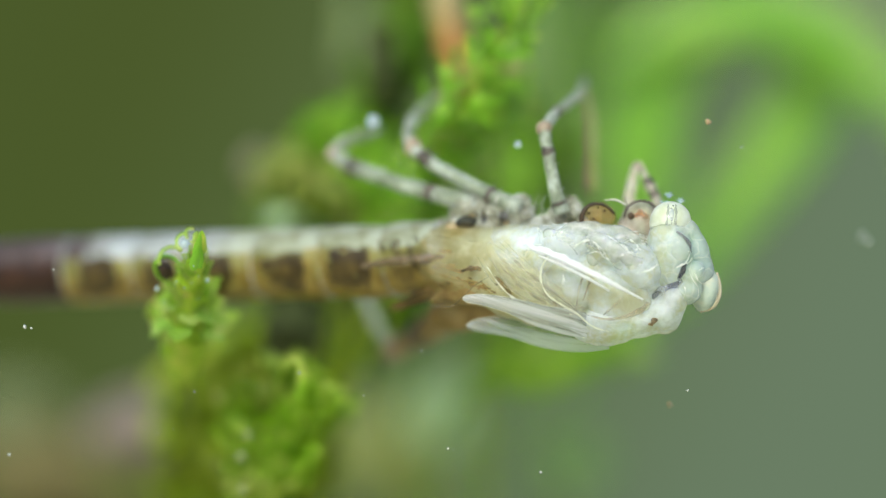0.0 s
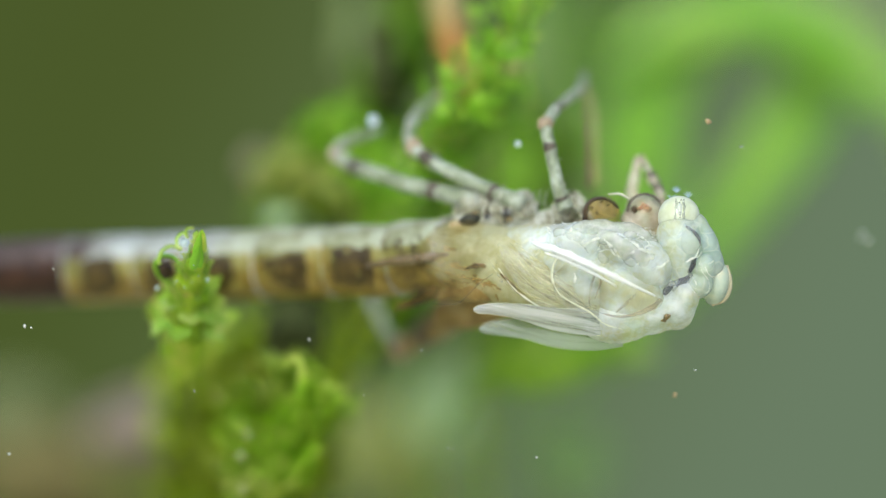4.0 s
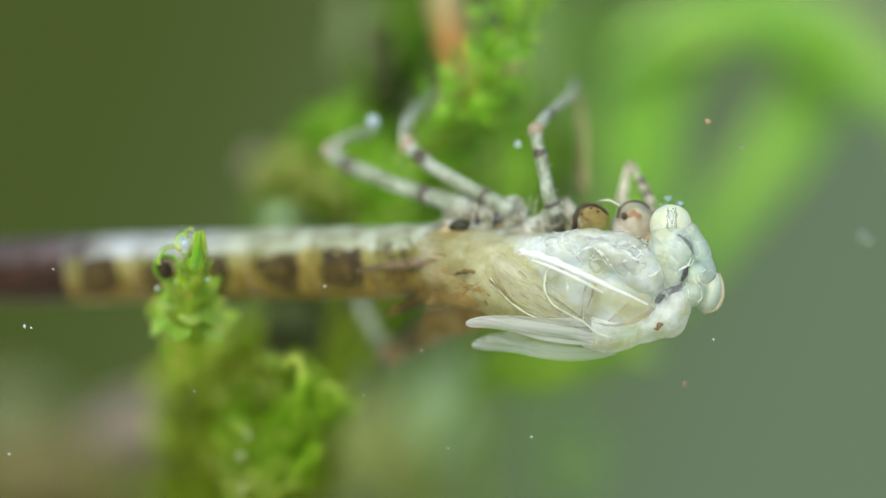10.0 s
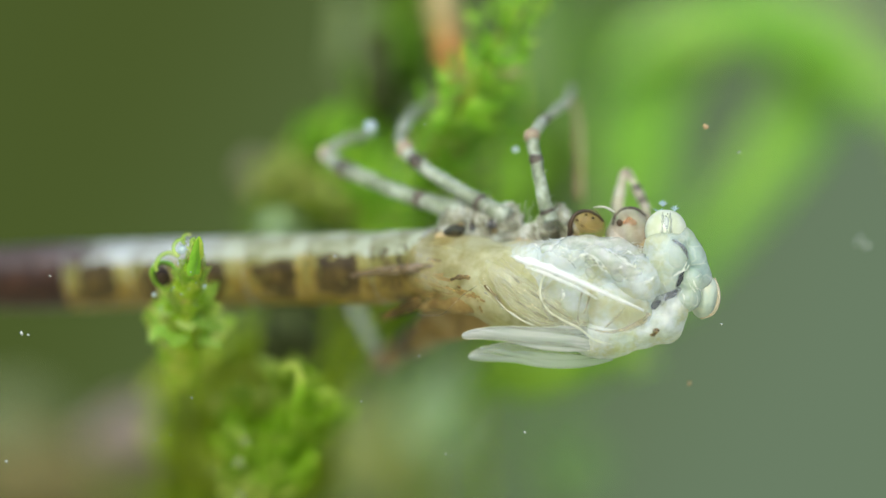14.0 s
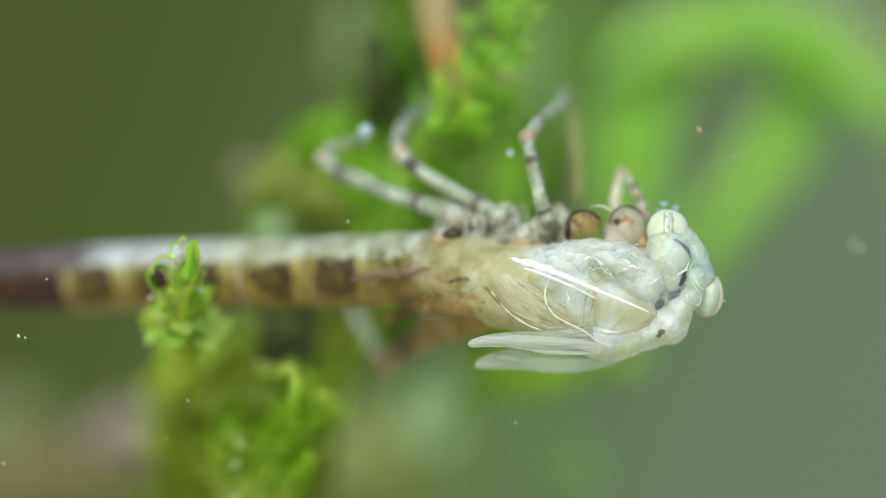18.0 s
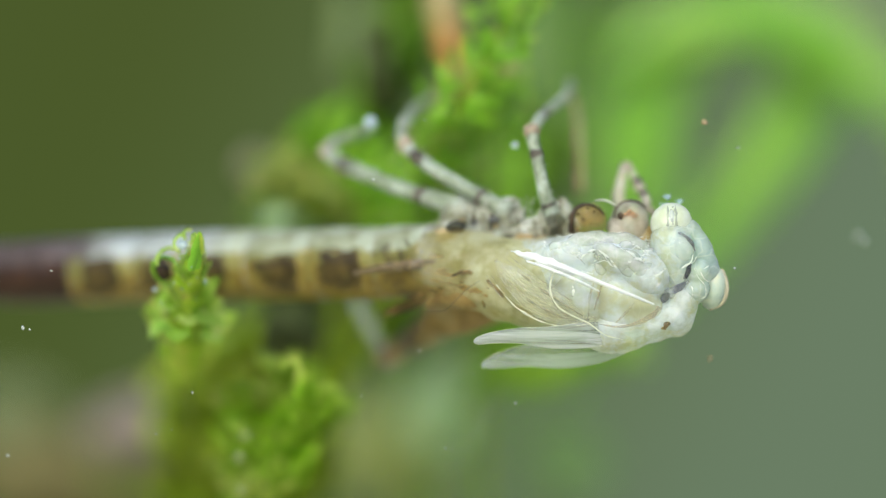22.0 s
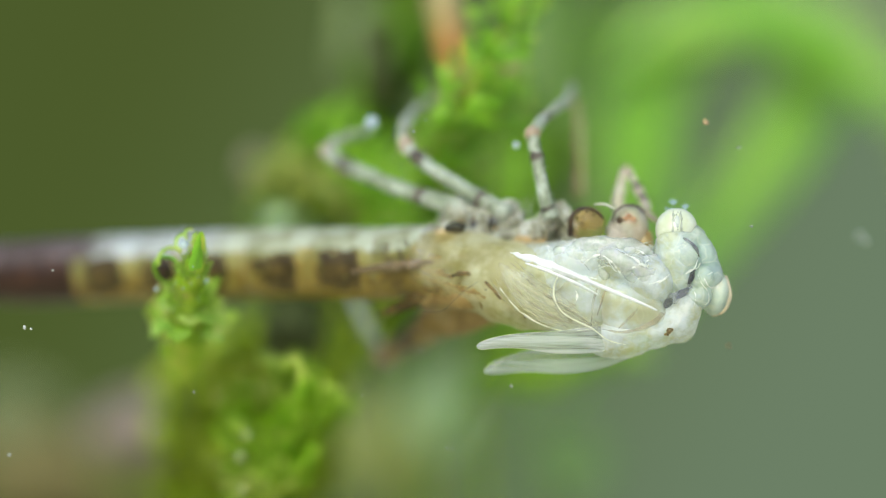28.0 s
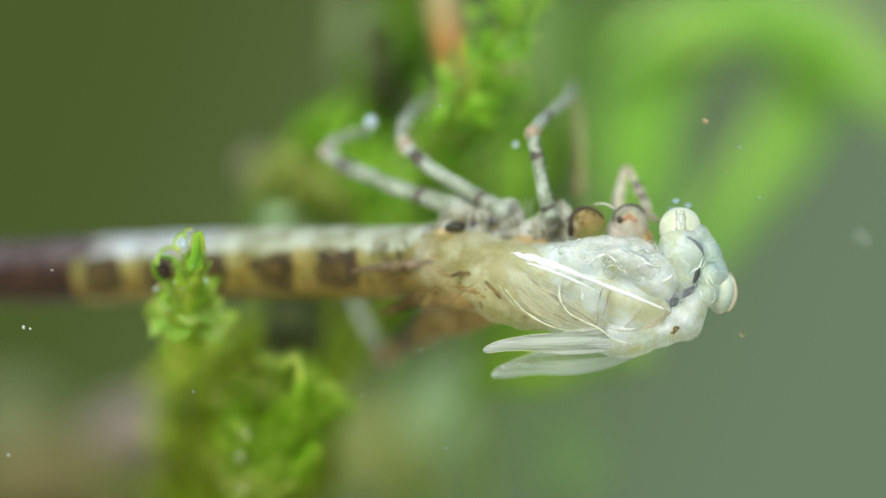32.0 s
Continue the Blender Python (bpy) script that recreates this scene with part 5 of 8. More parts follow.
shoot("moss_shoot", [(-5.850, 13.500, 26.900), (-5.780, 13.500, 26.100), (-5.616, 14.000, 25.293), (-6.119, 14.000, 23.714)], 0.14, M_MOSS_OLIVE, 0.8, 0.6, 300, "olive green moss shoot, out of focus", 25, 0.9, loose=0.4)
shoot("moss_shoot", [(-4.900, 10.500, 27.300), (-4.800, 10.500, 26.500), (-4.700, 10.500, 25.600), (-4.700, 11.000, 24.200)], 0.10, M_MOSS_OLIVE, 0.7, 0.55, 320, "olive green moss shoot, out of focus", 29, 0.9, loose=0.4)
shoot("moss_shoot", [(-3.800, 12.000, 26.000), (-3.850, 12.000, 25.300), (-3.850, 12.000, 24.400), (-3.900, 12.000, 23.300)], 0.10, M_MOSS_OLIVE, 0.8, 0.6, 420, "olive green moss shoot, out of focus", 30, 0.9, loose=0.4)
shoot("moss_shoot", [(-4.400, 5.800, 26.200), (-4.450, 5.800, 25.720), (-4.550, 5.800, 25.099), (-4.700, 6.000, 23.706)], 0.10, M_MOSS_LOW, 0.85, 0.7, 200, "green moss shoot with small bubbles", 26, 0.9, loose=0.25)

# the moss that the old skin clings to, behind it
for line, mat, ll, lw, cnt, seed, lab in (
        ([(2.200, 6.000, 36.310), (1.600, 5.500, 35.200), (1.070, 5.000, 34.409), (0.547, 5.000, 33.484), (0.141, 6.000, 32.967), (-0.409, 8.000, 32.074), (-0.834, 10.000, 31.127), (-1.264, 11.000, 30.156)], M_MOSS_MID, 0.5, 0.24, 300, 31, "bright green moss stem behind the legs"),
        ([(1.444, 8.000, 33.976), (0.964, 8.000, 33.430), (0.417, 8.500, 32.759), (0.002, 9.000, 31.667), (-0.279, 10.000, 30.569)], M_MOSS, 0.7, 0.38, 240, 32, "bright green moss stem behind the legs"),
        ([(-2.900, 12.500, 33.000), (-2.600, 12.500, 32.500), (-2.200, 12.000, 32.087), (-1.806, 11.500, 31.547), (-1.403, 11.000, 30.717), (-1.133, 12.000, 30.016)], M_MOSS_MID, 0.75, 0.42, 240, 33, "green moss branch bending to one side"),
        ([(-3.950, 12.500, 31.750), (-3.500, 12.000, 31.700), (-2.800, 11.500, 31.400), (-1.815, 11.500, 30.994), (-1.133, 12.000, 30.157)], M_MOSS_DRY, 0.75, 0.42, 240, 34, "green moss branch bending to one side"),
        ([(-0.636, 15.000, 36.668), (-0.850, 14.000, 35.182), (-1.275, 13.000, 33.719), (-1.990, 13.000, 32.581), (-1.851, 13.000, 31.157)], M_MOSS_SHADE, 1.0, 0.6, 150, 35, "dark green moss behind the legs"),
        ([(4.073, 16.000, 27.816), (2.906, 16.000, 27.454), (1.739, 16.000, 27.239), (1.009, 16.000, 26.949)], M_MOSS, 1.5, 1.1, 40, 39, "blurred green moss under the wing pads"),
        ([(-3.306, 20.000, 30.923), (-2.109, 20.000, 29.117), (-1.521, 21.000, 28.201), (-1.231, 22.000, 26.967)], M_MOSS_DEEP, 2.0, 1.3, 120, 42, "blurred green moss below the skin")):
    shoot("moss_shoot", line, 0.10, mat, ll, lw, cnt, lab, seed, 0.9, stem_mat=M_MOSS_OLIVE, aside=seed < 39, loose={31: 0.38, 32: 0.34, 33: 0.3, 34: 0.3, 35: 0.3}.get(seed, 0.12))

# withered leaflets scattered along the bright stem
rnd = random.Random(71)
o = thing("moss_shoot", rise([(1.640, 7.000, 35.300), (-1.264, 11.000, 30.156)], aside=True)[-1], "thin moss stem with withered tan leaflets", "moss", "moss shoots")
dry = [(1.714, 7.400, 35.726), (1.120, 6.800, 34.683), (0.521, 6.400, 33.926), (0.276, 6.600, 33.257), (-0.271, 8.200, 32.274), (-0.623, 9.600, 31.261), (-1.124, 11.000, 30.226)]
part("stem", made(tube, smooth_line(rise(dry, aside=True), 40)[::3].tolist(), [0.06] * 14, 40, 8), M_MOSS_OLIVE, o)
bm = bmesh.new()
top = smooth_line(dry, 50)
for k in range(46):
    i = rnd.randrange(0, 49)
    w = Vector((rnd.gauss(0, 1), rnd.gauss(0, 0.4) - 0.4, rnd.gauss(0, 1))).normalized()
    leaf(bm, Vector(top[i]) + w * rnd.uniform(0.0, 0.35), w + Vector((0, 0, 0.4)), (0, -1, 0.3), rnd.uniform(0.35, 0.75), rnd.uniform(0.16, 0.32), rnd.uniform(-0.2, 0.5))
part("leaves", bm, M_MOSS_TAN, o)["kind"] = "stuff"

# broad grass blades bending over in a loop, and others standing behind the legs
for mat, line, widths, lab in (
        (M_BLADE, [(-0.359, 34.000, 20.725), (0.972, 33.000, 24.739), (2.011, 31.000, 28.942), (2.647, 30.000, 32.117), (3.177, 29.500, 33.918), (4.025, 29.000, 34.978), (5.274, 29.000, 35.613), (6.715, 29.000, 36.249), (8.473, 29.000, 36.651), (9.913, 29.000, 36.418), (11.036, 29.000, 35.772), (12.000, 29.000, 34.978), (13.133, 29.000, 33.919)], [0.04, 0.06, 0.07, 0.08, 0.10, 0.16, 0.42, 0.72, 0.80, 0.78, 0.7, 0.58, 0.5], "green water grass blade arching over"),
        (M_BLADE, [(0.306, 35.000, 20.661), (1.977, 34.000, 25.696), (4.126, 32.000, 28.307), (5.293, 30.000, 30.318), (5.558, 30.000, 31.800), (5.611, 30.000, 33.240), (5.982, 30.000, 34.362), (6.765, 30.000, 35.336), (7.898, 30.000, 36.035), (9.211, 30.000, 36.458)], [0.04, 0.06, 0.4, 0.85, 1.1, 1.15, 1.0, 0.75, 0.5, 0.4], "broad green water grass blade leaning"),
        (M_BLADE, [(0.974, 35.000, 20.660), (2.970, 34.000, 25.030), (4.901, 32.000, 27.461), (6.561, 31.000, 28.942), (7.620, 31.000, 30.159), (8.583, 31.000, 31.482), (9.556, 31.000, 32.751), (10.371, 31.000, 34.064), (10.699, 31.000, 35.186), (10.424, 31.000, 36.170), (9.736, 31.000, 36.879)], [0.04, 0.06, 0.25, 0.45, 0.6, 0.75, 0.9, 1.0, 1.0, 0.85, 0.6], "green water grass blade curling into a loop"),
        (M_BLADE_DEEP, [(-0.200, 25.000, 21.500), (0.900, 24.000, 26.000), (1.600, 22.500, 29.000), (2.050, 22.000, 31.000), (2.150, 22.000, 31.900), (2.100, 22.000, 32.800), (2.000, 22.000, 33.300)], [0.06, 0.08, 0.4, 1.2, 1.3, 0.9, 0.2], "broad bright grass blade behind the legs"),
        (M_BLADE_MID, [(-1.318, 30.000, 20.978), (-0.335, 29.000, 25.847), (0.784, 27.000, 28.747), (1.701, 24.000, 30.938), (2.292, 22.000, 32.905), (2.754, 22.000, 34.886), (3.242, 23.000, 37.378)], [0.08, 0.08, 0.5, 1.4, 1.4, 1.2, 1.0], "broad deep green grass blade behind the legs"),
        (M_BLADE_MID, [(-0.673, 30.000, 20.976), (1.099, 28.000, 25.554), (2.470, 24.000, 29.079), (2.900, 20.000, 30.906), (3.300, 18.000, 32.667), (3.500, 18.000, 34.000), (4.300, 19.000, 35.664), (5.200, 20.000, 37.209)], [0.08, 0.08, 0.4, 0.5, 0.5, 0.4, 0.3, 0.2], "deep green grass blade behind the legs"),
        (M_BLADE_DEEP, [(-0.913, 18.000, 21.727), (-0.164, 17.000, 24.726), (0.865, 14.500, 26.453), (2.140, 13.500, 27.142), (3.564, 13.500, 27.502), (4.701, 13.500, 27.718)], [0.05, 0.06, 0.2, 0.85, 0.75, 0.2], "deep green grass blade bent low under the pads"),
        (M_BLADE_PALE, [(0.200, 33.000, 20.787), (0.200, 32.500, 23.200), (0.150, 32.000, 24.100), (0.050, 32.000, 24.700), (0.000, 32.000, 25.350), (-0.050, 32.000, 26.000), (-0.100, 32.000, 26.450)], [0.05, 0.06, 0.06, 0.75, 1.0, 0.75, 0.1], "pale green rounded leaf low in the water"),
        (M_BLADE_GREY, [(15.405, 39.000, 20.371), (15.158, 38.000, 28.953), (14.225, 37.000, 34.040), (12.707, 37.000, 36.244), (11.017, 37.000, 37.264), (9.158, 37.000, 38.115)], [0.05, 0.1, 0.5, 0.9, 0.9, 0.6], "pale green grass blade arching far behind"),
        (M_BLADE_SOFT, [(3.214, 27.000, 21.154), (3.432, 26.000, 23.099), (3.559, 26.000, 23.726), (3.671, 26.000, 24.511), (3.751, 26.000, 25.139)], [0.1, 0.5, 1.0, 1.0, 0.2], "soft green rounded leaf low in the water"),
        (M_BLADE_OLIVE, [(-3.231, 16.000, 21.859), (-2.785, 16.000, 25.356), (-2.487, 16.000, 27.687), (-1.898, 16.000, 29.872), (-0.873, 16.000, 31.619), (0.150, 16.000, 32.928)], [0.05, 0.06, 0.75, 1.1, 0.9, 0.4], "olive green grass blade behind the old skin")):
    x, y, z = line[0]
    pts = [(x - 1.0, y + 0.5, -0.6), (x - 0.5, y + 0.3, z * 0.5)] + list(line)
    ww = [widths[0], widths[0]] + widths
    g = thing("water_grass", pts[0], lab, "grass", "water grass")
    part("blade", made(blade, pts, ww, 0.10, 80, 6, 0.06), mat, g)

# dead stems and withered leaves
M_LEAF_OLIVE = surface("withered_leaf_olive", lin(92, 102, 48), lin(106, 115, 58), lin(120, 130, 72), 300, 0.7, 0.00005, 2000, 0.0, 1.0, 0.1)
M_STUB = surface("pale_pinkish_stub", lin(128, 124, 106), lin(148, 144, 126), lin(164, 160, 144), 400, 0.6, 0.00004, 2500)
def dead_stem(line, r, mat, label):
    full = list(line)
    o = thing("dead_stem", full[-1], label, "stem", "dead stems")
    ln = smooth_line(full, 40)
    part("stalk", made(tube, [tuple(p) for p in ln[::2]], [r * (1 + 0.15 * math.sin(k * 1.9)) for k in range(len(ln[::2]))], 60, 10, 1.0, 0.08, 1.2), mat, o)
    return o


o = thing("dead_stem", (-1.298, 14.000, 28.868), "orange-brown broken stem hanging among the moss", "stem", "dead stems")
part("stalk", made(tube, [(-0.041, 13.600, 37.167), (0.042, 13.100, 36.141), (0.154, 12.800, 35.415)], [0.36, 0.36, 0.32], 16, 12, 1.0, 0.08, 1.4), M_TAN, o, "tan upper stalk")
part("stalk", made(tube, [(0.097, 12.600, 35.691), (0.181, 12.400, 35.256), (0.264, 12.000, 34.886), (0.433, 12.000, 34.476)], [0.2, 0.27, 0.28, 0.18], 20, 12, 1.0, 0.1, 1.4), M_STEM_ORANGE, o, "orange broken end")
part("stalk", made(tube, [(0.565, 10.000, 34.600), (0.773, 10.000, 34.043), (0.146, 11.000, 33.376), (-1.141, 13.000, 30.585), (-1.298, 14.000, 28.868)], [0.2, 0.2, 0.18, 0.2, 0.2], 24, 8), M_DEAD_BEIGE, o)
dead_stem([(-1.565, 11.500, 35.505), (-1.510, 11.500, 34.942), (-1.512, 11.500, 34.238), (-1.418, 13.000, 33.577)], 0.36, M_DARKSTEM, "dark rotten stem among the moss")
dead_stem([(-2.429, 24.000, 37.137), (-2.431, 24.000, 36.209), (-2.526, 24.000, 35.435), (-2.589, 24.000, 34.971)], 0.28, M_BLADE_GREY, "grey stem behind the moss")
dead_stem([(1.268, 11.000, 33.513), (1.237, 11.000, 32.532), (1.207, 11.000, 31.551), (1.128, 12.000, 30.292)], 0.12, M_DEAD_BEIGE, "thin tan stem behind the legs")
# stem thickened and coloured dark to give the shadowy hollow under the abdomen
dead_stem([(-3.565, 9.000, 28.808), (-3.650, 9.000, 27.953), (-3.888, 11.500, 27.183), (-4.658, 19.000, 25.803), (-5.106, 20.000, 23.527)], 0.72, M_DARKSTEM, "thick dark stem standing in for the shaded hollow below the skin")
dead_stem([(-5.150, 19.000, 32.300), (-4.750, 19.000, 32.130), (-4.300, 20.000, 31.750), (-3.400, 21.500, 31.200)], 0.30, M_STUB, "pinkish grey stem stub")


def withered(line, widths, mat, label):
    x, y, z = line[-1]
    o = thing("withered_leaf", (x, y, -0.6), label, "leaf", "withered leaves")
    part("blade", made(blade, line, widths, 0.12, 24, 8, 0.5), mat, o)
    part("stalk", made(tube, [line[-1], (x + 0.5, y, z * 0.5), (x, y, -0.6)], [0.1, 0.08, 0.1], 16, 8), M_MOSS_OLIVE, o)
    return o


withered([(-9.900, 26.000, 24.800), (-9.100, 26.000, 25.000), (-8.200, 26.000, 25.050), (-7.400, 26.000, 24.700), (-7.200, 27.000, 23.925)], [0.3, 0.75, 0.95, 0.8, 0.3], M_DEAD, "grey-violet withered leaf low among the moss")
withered([(-14.140, 36.000, 25.176), (-13.131, 36.000, 25.039), (-12.123, 36.000, 24.750), (-11.538, 36.000, 23.656)], [0.8, 1.1, 1.1, 0.5], M_LEAF_DIM, "dull green withered leaf low among the moss")
withered([(-13.097, 30.000, 22.946), (-11.805, 30.000, 23.427), (-10.514, 30.000, 23.262), (-9.223, 30.000, 22.936), (-8.420, 30.000, 21.642)], [1.0, 1.5, 1.5, 1.2, 0.5], M_DEAD_BROWN, "brown withered leaf near the bottom")
withered([(-4.459, 11.000, 30.641), (-4.150, 11.000, 30.720), (-3.800, 11.000, 30.740), (-3.400, 12.000, 30.600), (-3.000, 13.000, 30.200)], [0.1, 0.30, 0.30, 0.2, 0.08], M_BLADE_PALE, "small pale withered leaf behind the skin")
withered([(-4.729, 36.000, 23.634), (-3.384, 36.000, 24.065), (-1.903, 36.000, 23.826), (-0.659, 36.000, 23.086), (0.111, 36.000, 21.807)], [0.5, 1.3, 1.3, 1.0, 0.4], M_LEAF_OLIVE, "olive yellow withered leaf near the bottom")
withered([(-7.659, 28.000, 24.622), (-8.297, 28.000, 24.146), (-8.776, 28.000, 23.510), (-8.460, 28.000, 22.395)], [0.4, 0.9, 1.0, 0.5], M_LEAF_OLIVE, "olive yellow withered leaf near the bottom")
# ---- air bubbles and floating specks ----
def bubble(c, r, label="round silvery air bubble held among the moss", mat=M_BUBBLE):
    return single("air_bubble", made(ball, c, (r, r, r), 0, 0.0, 1.0, 3), mat, c, label, "bubble", "air bubbles")


bubble((-1.625, 3.200, 32.960), 0.1658)
bubble((1.721, 2.000, 32.401), 0.0829)
bubble((-5.880, 0.900, 30.120), 0.105)
# tiny pale beads added as painted glints on the moss tip
rnd = random.Random(61)
for k in range(12):
    f = rnd.uniform(0.3, 1.0)
    q = smooth_line(tip_line[:5], 20)[int(f * 20)]
    bubble((q[0] + rnd.uniform(-0.75, 0.75) * f, q[1] - 0.5 - 0.4 * f, q[2] + rnd.uniform(-0.2, 0.2)), rnd.uniform(0.014, 0.026), "tiny pale bead standing in for a glint on the moss tip")
for c, r in (((-5.389, 1.400, 29.275), 0.051), ((-6.560, 1.800, 29.094), 0.055), ((-5.973, 1.200, 29.808), 0.0383), ((-5.568, 4.600, 27.978), 0.0893)):
    bubble(c, r)
for c, r in (((-4.580, 4.200, 25.650), 0.10), ((-4.730, 4.200, 25.150), 0.11), ((-4.690, 4.200, 24.380), 0.10), ((-4.300, 5.600, 25.300), 0.06), ((-5.050, 5.400, 25.900), 0.07), ((-4.500, 5.600, 24.700), 0.07)):
    bubble(c, r, "dull air bubble held among the moss leaves", M_BUBBLE_DIM)


def speck(c, r, mat, label):
    bm = bmesh.new()
    ball(bm, c, (r, r, r * 0.7), random.uniform(0, 90), r * 0.5, 0.9 / r, 2)
    return single("floating_speck", bm, mat, c, label, "speck", "floating specks")


for c, r in (((-9.427, -0.200, 28.249), 0.0638), ((-9.274, -0.200, 28.210), 0.0434), ((-5.626, 0.300, 26.770), 0.0561), ((6.813, 1.200, 32.319), 0.0702), ((-8.816, 0.200, 29.535), 0.0459), ((-0.485, 0.800, 27.695), 0.051), ((0.114, 0.600, 25.474), 0.051), ((0.242, 0.600, 25.448), 0.0383),
             ((-1.801, 0.800, 26.668), 0.0434), ((9.800, 4.000, 30.360), 0.10), ((9.930, 4.000, 30.170), 0.12), ((9.720, 4.000, 30.230), 0.07), ((-9.865, 0.800, 25.325), 0.051), ((-6.477, 0.800, 25.805), 0.0434), ((-0.355, 0.600, 32.943), 0.051), ((-6.108, 0.400, 25.921), 0.0383), ((0.735, 0.500, 27.184), 0.0332)):
    speck(c, r * (0.85 if c[0] < -9 else 0.6), M_SPECK, "tiny pale speck floating in the water")
speck((6.042, 1.000, 32.911), 0.0765, M_SPECK_TAN, "tiny tan speck floating in the water")
drifters = []
for c, r, mat in (((-3.211, -1.000, 27.231), 0.0383, M_SPECK), ((5.537, 0.300, 26.803), 0.0357, M_SPECK), ((5.186, 1.600, 26.443), 0.0536, M_SPECK_TAN), ((2.218, 0.600, 24.935), 0.0357, M_SPECK)):
    drifters.append((speck(c, r, mat, "tiny speck drifting through the water"), c))


# ---- what moves ----
def go(base, dx, dz, turn):
    """The rest place, moved dx, dz millimetres and turned clockwise about y by degrees."""
    return Matrix.Translation(Vector(base) + Vector((dx * MM, 0, dz * MM))) @ pose(0, 0, 0, 0, turn, 0)


